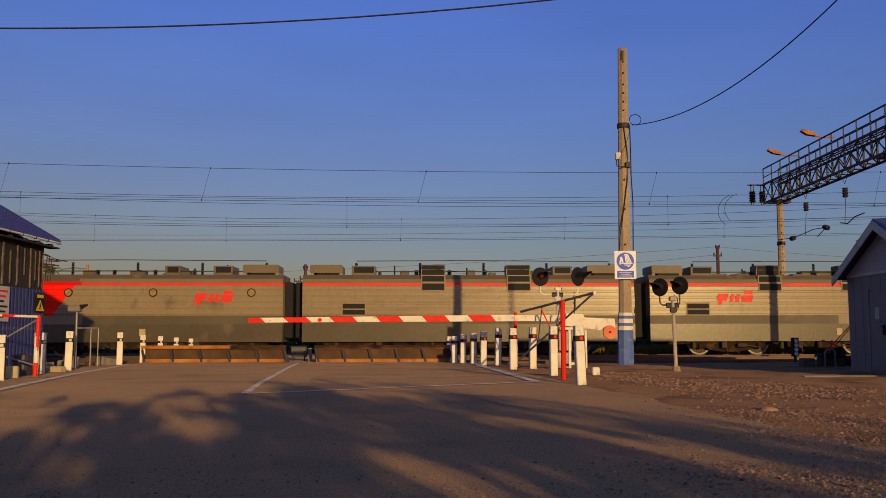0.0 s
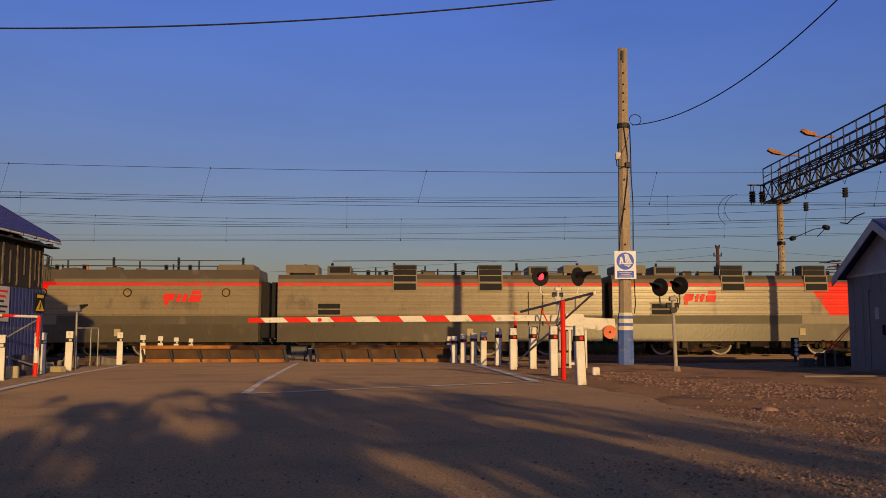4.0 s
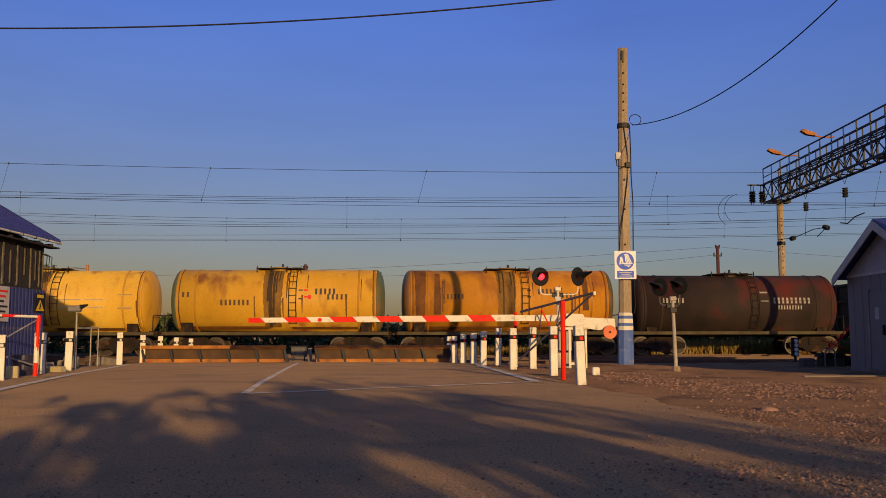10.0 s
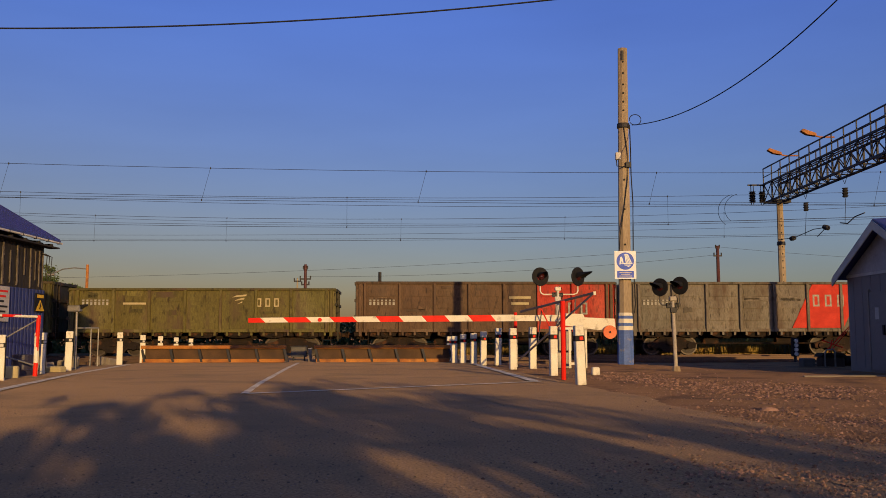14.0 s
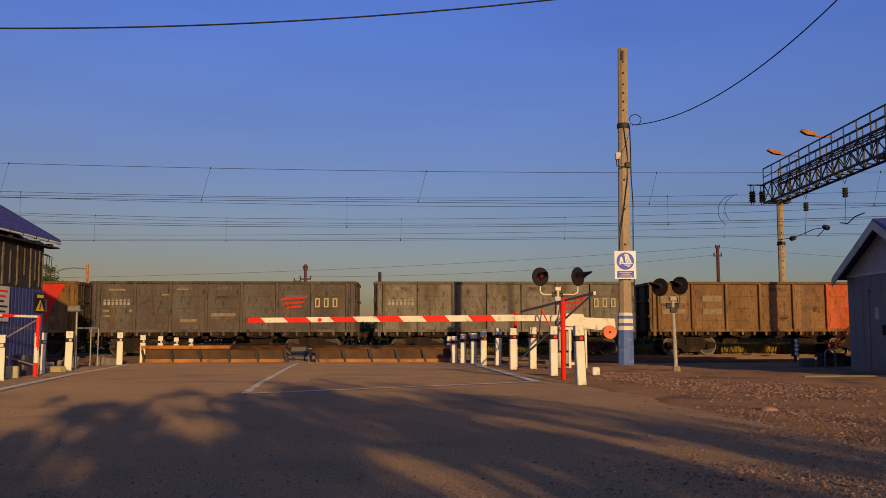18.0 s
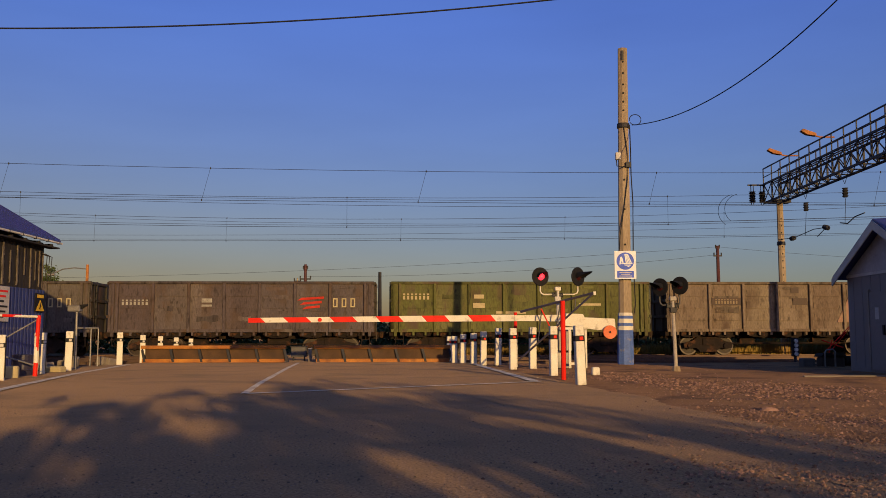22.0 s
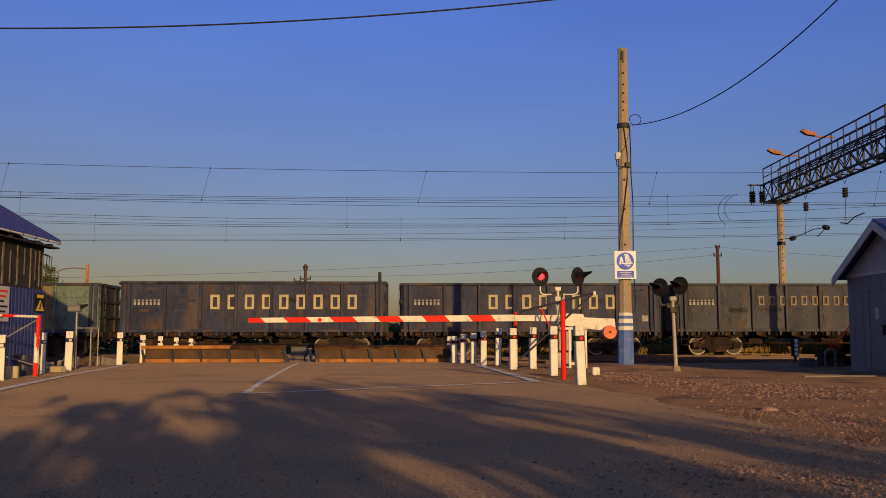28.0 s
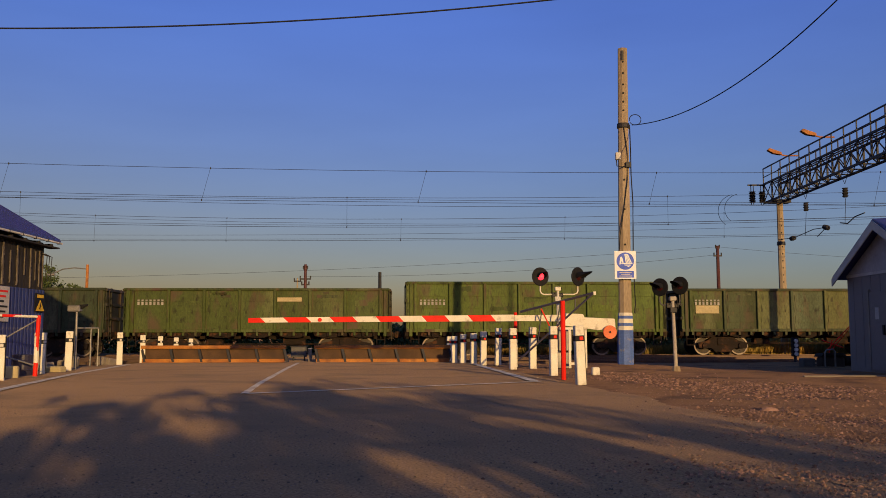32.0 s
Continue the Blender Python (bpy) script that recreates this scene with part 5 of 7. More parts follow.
def rim_mesh(r):
    """The bright outer rim of a wheel, seen from outside."""
    bm = bmnew()
    n = 28
    ins, out = [], []
    for i in range(n):
        a = 2 * math.pi * i / n
        ins.append(bm.verts.new((r * 0.87 * math.cos(a), -0.842, r * 0.87 * math.sin(a))))
        out.append(bm.verts.new((r * 0.985 * math.cos(a), -0.838, r * 0.985 * math.sin(a))))
    for i in range(n):
        j = (i + 1) % n
        bm.faces.new((ins[i], ins[j], out[j], out[i]))
    return bm


SHARED = {}


def bogie(parent, x, half, r, s0):
    key = (half, r, s0 > 355)
    if key not in SHARED:
        SHARED[key] = wheelset_mesh(r, M_TREADNEW if s0 > 355 or r > 0.5 else M_TREAD)
        fm = bpy.data.meshes.new("side_frame")
        b = side_frame_mesh(half)
        bmesh.ops.recalc_face_normals(b, faces=b.faces)
        b.to_mesh(fm)
        b.free()
        fm.materials.append(M_UNDER)
        rm = bpy.data.meshes.new("rim")
        b = rim_mesh(r)
        bmesh.ops.recalc_face_normals(b, faces=b.faces)
        b.to_mesh(rm)
        b.free()
        rm.materials.append(M_TREAD)
        bo = bpy.data.meshes.new("bogie")
        b = cuboid(-0.3, 0.3, -1.2, 1.2, 0.5, 0.85, 0.03)
        b.to_mesh(bo)
        b.free()
        bo.materials.append(M_UNDER)
        SHARED[key + ("f",)], SHARED[key + ("r",)], SHARED[key + ("b",)] = fm, rm, bo
    bg = new("bogie", SHARED[key + ("b",)])
    bg.parent = parent
    bg.matrix_basis = pose(x, 0, 0)
    for turn in (0, 180):
        f = new("side_frame", SHARED[key + ("f",)])
        f.parent = bg
        f.matrix_basis = pose(0, 0, 0, 0, 0, turn)
    for wx in (-half, half):
        w = new("wheelset", SHARED[key])
        w.parent = bg
        w.matrix_basis = pose(wx, 0, r)
        AXLES.append((w, r, s0 + x + wx, wx))
    return bg


def coupler(parent, x, sgn):
    bm = cuboid(min(x, x + sgn * 0.5), max(x, x + sgn * 0.5), -0.1, 0.1, 0.95, 1.15, 0.02)
    box(bm, min(x + sgn * 0.42, x + sgn * 0.62), max(x + sgn * 0.42, x + sgn * 0.62), -0.17, 0.15, 0.9, 1.22, 0.03)
    part("coupler", bm, M_UNDER, parent)


GOND = {}


def mesh_of(name, bm, material):
    me = bpy.data.meshes.new(name)
    bmesh.ops.recalc_face_normals(bm, faces=bm.faces)
    bm.to_mesh(me)
    bm.free()
    me.materials.append(material)
    return me


def gond_meshes(top):
    """Meshes of an open wagon of that height: panel, rib, rails, end wall, hatch, frame."""
    if top in GOND:
        return GOND[top]
    zb = 1.22
    L = 13.05
    d = {}
    pw = (L - 0.9) / 7
    bm = cuboid(-pw / 2, pw / 2, 0.0, 0.04, zb + 0.1, top - 0.12)
    hgt = top - zb
    for z in (zb + hgt * 0.28, zb + hgt * 0.53, zb + hgt * 0.77):
        q = prism([(-pw / 2 + 0.16, z - 0.17), (pw / 2 - 0.16, z - 0.17), (pw / 2 - 0.2, z + 0.17), (-pw / 2 + 0.2, z + 0.17)], -0.03, 0.0)
        tmp = bpy.data.meshes.new("t")
        q.to_mesh(tmp)
        q.free()
        bm.from_mesh(tmp)
    d["panel"] = mesh_of("side_panel", bm, M_WAGON)
    d["end_panel"] = mesh_of("side_panel", cuboid(-0.225, 0.225, 0.0, 0.05, zb - 0.02, top - 0.12), M_WAGON)
    bm = cuboid(-0.07, 0.07, -0.12, 0.02, zb - 0.05, top - 0.1, 0.02)
    d["rib"] = mesh_of("rib", bm, M_WAGON)
    bm = cuboid(-L / 2, L / 2, -0.08, 0.09, top - 0.13, top, 0.02)
    d["rail"] = mesh_of("top_rail", bm, M_WAGON)
    bm = cuboid(-L / 2, L / 2, -0.05, 0.09, zb - 0.04, zb + 0.11, 0.01)
    for k in range(21):
        x = -6.0 + 0.6 * k
        box(bm, x - 0.05, x + 0.05, -0.04, 0.03, zb - 0.2, zb - 0.04)
    d["sill"] = mesh_of("sill", bm, M_WAGON)
    bm = cuboid(-0.04, 0.04, -1.5, 1.5, zb, top - 0.02)
    for z in (zb + hgt * 0.3, zb + hgt * 0.62, top - 0.1):
        box(bm, 0.02, 0.13, -1.53, 1.53, z - 0.07, z + 0.07, 0.01)
    for y in (-0.75, 0.75):
        box(bm, 0.02, 0.11, y - 0.07, y + 0.07, zb, top)
    d["end"] = mesh_of("end_wall", bm, M_WAGON)
    bm = bmnew()
    for y in (-1.3, -0.95):
        box(bm, 0.14, 0.17, y - 0.015, y + 0.015, 0.75, top - 0.1)
    for k in range(8):
        z = 0.8 + k * (top - 0.95) / 7
        box(bm, 0.14, 0.17, -1.3, -0.95, z - 0.015, z + 0.015)
    d["ladder"] = mesh_of("ladder", bm, M_WAGON)
    bm = prism([(-0.72, 1.16), (0.72, 1.16), (0.66, 1.0), (0.3, 0.92), (-0.3, 0.92), (-0.66, 1.0)], -1.35, -1.28)
    for x in (-0.55, 0.0, 0.55):
        box(bm, x - 0.06, x + 0.06, -1.5, -1.32, 0.98, 1.2, 0.01)
    d["hatch"] = mesh_of("hatch", bm, M_UNDER)
    bm = cuboid(-6.7, 6.7, -0.25, 0.25, 0.85, 1.2)
    for x in (-6.5, -4.3, -1.6, 1.6, 4.3, 6.5):
        box(bm, x - 0.1, x + 0.1, -1.42, 1.42, 0.98, 1.2)
    box(bm, -2.6, -1.8, -0.9, -0.4, 0.55, 0.85, 0.05)
    rod(bm, (1.2, -0.7, 0.72), (2.3, -0.7, 0.72), 0.2, seg=12)
    rod(bm, (-4.0, -0.9, 0.6), (4.0, -0.9, 0.6), 0.03, seg=6)
    d["frame"] = mesh_of("underframe", bm, M_UNDER)
    d["floor"] = mesh_of("floor", cuboid(-6.45, 6.45, -1.45, 1.45, 1.2, 1.26), M_UNDER)
    d["post"] = mesh_of("corner_post", cuboid(-0.08, 0.08, -0.07, 0.06, zb - 0.25, top, 0.02), M_WAGON)
    d["step"] = mesh_of("step", tidy_step(), M_UNDER)
    GOND[top] = d
    return d


def tidy_step():
    bm = bmnew()
    for x in (-0.2, 0.2):
        box(bm, x - 0.02, x + 0.02, -1.5, -1.46, 0.5, 1.2)
    for z in (0.52, 0.82):
        box(bm, -0.2, 0.2, -1.52, -1.44, z - 0.02, z + 0.02)
    return bm


def bars(parent, x, z, w, h, mat_, y=-1.560, name="stencil_bar", gap=0.0):
    """A plain painted bar, or a row of blocks when gap is given."""
    if not gap:
        part(name, cuboid(x - w / 2, x + w / 2, y, y + 0.004, z - h / 2, z + h / 2), mat_, parent)
        return
    n = max(1, round(w / gap))
    for i in range(n):
        cx = x - w / 2 + gap * (i + 0.5)
        x0, x1 = cx - gap * 0.27, cx + gap * 0.27
        if h < 0.36:
            bm = cuboid(x0, x1, y, y + 0.004, z - h / 2, z + h * 0.12)
            box(bm, x0, x1, y, y + 0.004, z + h * 0.26, z + h / 2)
        else:
            # a plain hollow block
            hw, st = gap * 0.27, gap * 0.14
            bm = cuboid(cx - hw, cx - hw + st, y, y + 0.004, z - h / 2, z + h / 2)
            box(bm, cx + hw - st, cx + hw, y, y + 0.004, z - h / 2, z + h / 2)
            box(bm, cx - hw + st, cx + hw - st, y, y + 0.004, z + h / 2 - st, z + h / 2)
            box(bm, cx - hw + st, cx + hw - st, y, y + 0.004, z - h / 2, z - h / 2 + st)
        part(name, bm, mat_, parent)


def gondola(left, top, colour, label, panels=None, marks=()):
    """An open wagon whose left end lies at `left` along the train."""
    c = left + 13.05 / 2
    root = thing("gondola_wagon", label, "railway wagon", rail_pose(c), "wagons of the train")
    d = gond_meshes(top)

    def put(name, key, m, tint=None):
        o = new(name, d[key])
        o.parent = root
        o.matrix_basis = m
        o.color = (*(0.84 * k for k in (tint or colour)), 1)
        return o

    pw = (13.05 - 0.9) / 7
    grimy = tuple(0.02 + 0.16 * k for k in colour)  # sooty ends
    for turn in (0, 180):
        for i in range(7):
            x = -6.075 + pw * (i + 0.5)
            tint = (panels or {}).get(i) if turn == 0 else None
            v = 1 + 0.16 * noise.noise((left * 1.7, i * 3.1, turn))
            tint = tuple(k * v * (1 + 0.05 * noise.noise((left, i * 5.3, j * 9.0))) for j, k in enumerate(tint or colour))
            m = pose(x, -1.5, 0) if turn == 0 else pose(-x, 1.5, 0, 0, 0, 180)
            put("side_panel", "panel", m, tint)
        for i in range(8):
            x = -6.075 + pw * i
            put("rib", "rib", pose(x, -1.52, 0) if turn == 0 else pose(x, 1.52, 0, 0, 0, 180), (panels or {}).get(min(i, 6)) if turn == 0 and i in (panels or {}) else None)
        for x in (-6.3, 6.3):
            put("side_panel", "end_panel", pose(x, -1.5, 0) if turn == 0 else pose(x, 1.5, 0, 0, 0, 180), (panels or {}).get(0 if x < 0 else 6) if turn == 0 else None)
            put("corner_post", "post", pose(x * 1.0, -1.52, 0) if turn == 0 else pose(x, 1.52, 0, 0, 0, 180))
        put("top_rail", "rail", pose(0, -1.52, 0) if turn == 0 else pose(0, 1.52, 0, 0, 0, 180), tuple(0.7 * k for k in colour))
        put("sill", "sill", pose(0, -1.52, 0) if turn == 0 else pose(0, 1.52, 0, 0, 0, 180))
        put("end_wall", "end", pose(6.47, 0, 0) if turn == 0 else pose(-6.47, 0, 0, 0, 0, 180), grimy)
        put("ladder", "ladder", pose(6.47, 0, 0) if turn == 0 else pose(-6.47, 0, 0, 0, 0, 180), grimy)
    rw = random.Random(int(left * 3))
    for _ in range(9):
        i = rw.choice([k for k in range(7) if k not in (panels or {})])
        w, h = rw.uniform(0.15, 0.62), rw.uniform(0.05, 0.2)
        x = -6.075 + pw * (i + 0.5) + rw.uniform(-1, 1) * (0.66 - w)
        z = rw.choice((0.2, 0.42, 0.66, 0.88)) * (top - 1.5) + 1.4 + rw.uniform(-0.1, 0.1)
        v = rw.choice((0.6, 0.75, 1.2, 1.35))
        n = 5
        ps = [(x - w + 2 * w * k / n, z - h * rw.uniform(0.5, 1)) for k in range(n + 1)] + [(x + w - 2 * w * k / n, z + h * rw.uniform(0.5, 1)) for k in range(n + 1)]
        sc = part("paint_patch", prism(ps, -1.534, -1.52), M_WAGON, root, "patch of weathered paint")
        sc.color = (*(min(0.7, 0.84 * k * v) for k in colour), 1)
    for i in range(7):
        put("hatch", "hatch", pose(-6.075 + pw * (i + 0.5), 0, 0))
    put("underframe", "frame", pose(0, 0, 0))
    put("floor", "floor", pose(0, 0, 0))
    put("step", "step", pose(-6.1, 0, 0))
    put("step", "step", pose(6.1, 0, 0))
    for x in (-4.33, 4.33):
        bogie(root, x, 0.925, 0.475, c)
    coupler(root, -6.5, -1)
    coupler(root, 6.5, 1)
    for kind, a, b, w, h, mt in marks:
        x, z = a - 6.525, b
        if kind == "bar":
            bars(root, x, z, w, h, mt)
        elif kind == "row2":
            bars(root, x, z, w, h, mt, y=-1.566, gap=w / 8)
        elif kind == "row":
            bars(root, x, z, w, h, mt, gap=w / max(1, round(w / (h * (1.12 if h > 0.36 else 0.7)))))
        elif kind == "slant":
            part("painted_panel", prism([(x - w / 2, z - h / 2), (x + w / 2 - h * 0.5, z - h / 2), (x + w / 2, z + h / 2), (x - w / 2 + h * 0.5, z + h / 2)], -1.554, -1.5), mt, root, "painted slanting panel")
        elif kind == "fan":
            for k in range(3):
                part("emblem_stroke", prism([(x - w / 2 + 0.12 * k, z + h * (0.2 - 0.33 * k)), (x + w / 2 - 0.1 * k, z + h * (0.33 - 0.33 * k)), (x + w / 2 - 0.1 * k, z + h * (0.5 - 0.33 * k)), (x - w / 2 + 0.2 + 0.12 * k, z + h * (0.4 - 0.33 * k))], -1.561, -1.557), mt, root, "slanting emblem stroke")
    ROLLING.append((root, c))
    return root


OLIVE, LGREEN = (0.18, 0.155, 0.034), (0.155, 0.165, 0.028)
GREY, DGREY, BROWN, RUSTY = (0.24, 0.21, 0.17), (0.14, 0.12, 0.11), (0.17, 0.095, 0.05), (0.33, 0.18, 0.04)
WRED, WORANGE, NAVYB, BLUEW, CREAM, DKGREEN = (0.70, 0.04, 0.016), (0.78, 0.14, 0.018), (0.036, 0.046, 0.115), (0.11, 0.24, 0.33), (0.32, 0.26, 0.14), (0.045, 0.06, 0.036)
TALL, LOW = 3.70, 3.36
NUM = ("row", 1.3, 2.66, 1.35, 0.27, M_MARK)


def wordmark(mt=M_MARKYEL):
    return ("row", 8.0, 2.68, 7.6, 0.72, mt)


FGK = (("fan", 9.9, 2.62, 1.3, 0.66, M_MARKRED), ("row", 11.55, 2.64, 1.3, 0.45, M_MARKYEL))
SMALLS = (("bar", 1.3, 3.28, 0.8, 0.09, M_DULL), ("bar", 3.7, 3.03, 0.45, 0.07, M_DULL), ("bar", 4.5, 3.3, 0.55, 0.08, M_DULL), ("bar", 1.98, 2.24, 0.16, 0.14, M_DULL), ("bar", 0.8, 2.24, 0.3, 0.12, M_DULL), ("bar", 0.85, 1.98, 0.32, 0.08, M_DULL), ("bar", 4.8, 1.75, 0.8, 0.16, M_DULL), ("bar", 6.5, 2.05, 1.2, 0.16, M_DULL), ("bar", 3.4, 1.9, 0.55, 0.42, M_MARKDARK))
WAGONS = (
    (92.58, LOW, DKGREEN, "dark green open wagon, weathered steel sides", None, (NUM, ("bar", 3.3, 2.9, 1.6, 0.14, M_MARK), ("bar", 6.5, 2.85, 0.5, 0.2, M_MARK))),
    (152.79, TALL, (0.125, 0.112, 0.028), "olive open wagon with faded patches and rust", {2: (0.11, 0.13, 0.07)}, (NUM, ("bar", 3.1, 2.7, 1.1, 0.22, M_MARK), ("bar", 7.8, 2.5, 0.9, 0.12, M_MARKYEL), ("bar", 11.0, 2.5, 0.7, 0.12, M_MARKYEL))),
    (166.60, LOW, OLIVE, "olive open wagon with yellow stencilled emblem", None, (NUM, ("row", 9.7, 2.65, 1.3, 0.42, M_MARKYEL), ("fan", 8.3, 2.8, 0.7, 0.5, M_MARKYEL), ("bar", 3.2, 2.6, 1.1, 0.1, M_MARKYEL))),
    (180.65, TALL, BROWN, "brown rusty open wagon with a red end panel", {5: WRED, 6: WRED}, (NUM, ("bar", 8.2, 2.9, 1.1, 0.12, M_MARKYEL), ("bar", 8.2, 2.6, 0.9, 0.12, M_MARKYEL), ("row", 10.8, 2.35, 1.9, 0.6, M_MARK))),
    (194.43, TALL, GREY, "pale grey open wagon with a slanting red panel", None, (("slant", 10.2, 2.52, 3.8, 2.3, M_MARKRED), ("row", 10.2, 2.75, 1.9, 0.6, M_MARK), NUM)),
    (208.48, TALL, RUSTY, "rusty tan open wagon with a slanting red panel", None, (("slant", 10.6, 2.52, 3.8, 2.3, M_MARKRED), ("row", 10.8, 2.5, 1.9, 0.62, M_MARK), ("bar", 4.0, 2.95, 2.4, 0.10, M_DULL), ("bar", 2.7, 1.75, 0.5, 0.4, M_MARKDARK))),
    (222.14, TALL, DGREY, "dark grey open wagon with a red emblem", None, (NUM, *FGK, *SMALLS)),
    (236.10, TALL, GREY, "pale grey open wagon with a red emblem", {6: (0.2, 0.18, 0.15)}, (NUM, *FGK)),
    (249.94, TALL, (0.29, 0.14, 0.04), "rusty tan open wagon with an orange end panel", {5: WORANGE, 6: WORANGE}, (("bar", 1.2, 2.8, 1.3, 0.35, M_DULL), ("bar", 3.2, 2.85, 1.0, 0.3, M_DULL), ("bar", 3.2, 2.2, 1.0, 0.3, M_DULL), ("bar", 1.2, 2.2, 1.2, 0.25, M_DULL))),
    (263.83, TALL, (0.17, 0.145, 0.125), "grey open wagon with a red emblem and dark streaks", None, (("row", 3.05, 2.78, 1.3, 0.25, M_MARK), *FGK, ("bar", 4.7, 1.68, 0.7, 0.2, M_MARKDARK), ("bar", 2.72, 2.86, 0.07, 1.4, M_MARKDARK), ("bar", 2.74, 3.2, 0.2, 0.3, M_MARKDARK), ("bar", 8.3, 2.75, 1.15, 0.3, M_DULL), ("bar", 0.75, 3.2, 0.35, 0.1, M_DULL), ("bar", 0.75, 2.86, 0.35, 0.1, M_DULL), ("bar", 4.5, 2.85, 0.3, 0.05, M_DULL), ("bar", 5.2, 2.85, 0.35, 0.05, M_DULL))),
    (277.72, TALL, (0.13, 0.10, 0.105), "dark brownish grey open wagon with a red emblem", None, (NUM, *FGK, ("bar", 4.8, 2.75, 0.5, 0.2, M_MARK), ("bar", 4.8, 2.5, 0.5, 0.1, M_MARK))),
    (291.60, TALL, LGREEN, "olive green open wagon with yellow stencils", None, (("row", 1.25, 2.95, 1.4, 0.3, M_MARKYEL), ("bar", 4.4, 2.95, 0.5, 0.2, M_MARKYEL), ("bar", 4.4, 2.5, 0.6, 0.25, M_MARKYEL), ("bar", 6.0, 2.15, 1.5, 0.12, M_MARKYEL), ("bar", 10.0, 2.55, 1.1, 0.12, M_MARKYEL))),
    (305.52, TALL, (0.27, 0.20, 0.14), "dusty beige open wagon with a faded pink panel", None, (("slant", 10.4, 2.6, 3.3, 1.9, M_PINK), ("bar", 3.05, 2.7, 1.5, 0.38, M_MARKDARK), ("row2", 3.05, 2.7, 1.2, 0.24, M_DULL), ("bar", 6.85, 2.7, 0.75, 0.35, M_MARKDARK), ("bar", 6.6, 3.25, 0.4, 0.25, M_MARKDARK), ("bar", 3.3, 2.22, 0.25, 0.16, M_MARKDARK))),
    (319.58, LOW, (0.12, 0.125, 0.042), "dark olive open wagon with yellow stencilled emblem", None, (("row", 9.7, 2.5, 1.5, 0.52, M_MARKYEL), ("fan", 8.4, 2.75, 0.6, 0.5, M_MARKYEL), ("row", 3.0, 2.5, 1.35, 0.26, M_MARK), ("bar", 3.2, 2.15, 0.4, 0.08, M_MARKYEL))),
    (333.50, TALL, BLUEW, "faded light blue open wagon with a pale yellow wordmark", None, (wordmark(), ("bar", 1.4, 2.95, 1.0, 0.16, M_MARK))),
    (347.19, TALL - 0.08, (0.065, 0.08, 0.14), "dark slate open wagon with cream and blue-green panels", {5: CREAM, 6: (0.2, 0.28, 0.25)}, (("row", 6.2, 2.75, 5.2, 0.5, M_MARK),)),
    (361.20, TALL, NAVYB, "navy open wagon with a pale wordmark", None, (NUM, wordmark(M_MARKYEL))),
    (374.99, TALL - 0.08, NAVYB, "navy open wagon with a cream wordmark", None, (NUM, wordmark(), ("bar", 1.3, 1.75, 0.9, 0.12, M_MARK), ("bar", 12.3, 1.85, 0.3, 0.3, M_MARK))),
    (388.90, TALL - 0.08, (0.055, 0.064, 0.10), "slate blue open wagon with a tan panel", {5: (0.24, 0.18, 0.07), 6: (0.085, 0.105, 0.10)}, (NUM, ("row", 6.6, 2.75, 5.0, 0.48, M_DULL))),
    (402.86, LOW + 0.02, (0.05, 0.075, 0.032), "dark green open wagon, dusty lower sides", None, (NUM, ("bar", 3.4, 3.0, 0.6, 0.1, M_MARK))),
    (416.78, LOW, (0.085, 0.125, 0.018), "green open wagon with white stencilled bars", None, (NUM, ("bar", 8.1, 2.8, 1.2, 0.2, M_MARKYEL))),
    (430.67, TALL, (0.12, 0.185, 0.02), "bright olive green open wagon", None, (NUM,)),
    (444.58, LOW, (0.06, 0.085, 0.028), "green open wagon with pale patches", {0: (0.09, 0.14, 0.03), 2: (0.15, 0.18, 0.06), 3: (0.10, 0.14, 0.07), 4: (0.15, 0.17, 0.05)}, (NUM, ("bar", 1.3, 2.3, 1.2, 0.4, M_MARKYEL))),
)
for row in WAGONS:
    gondola(*row)


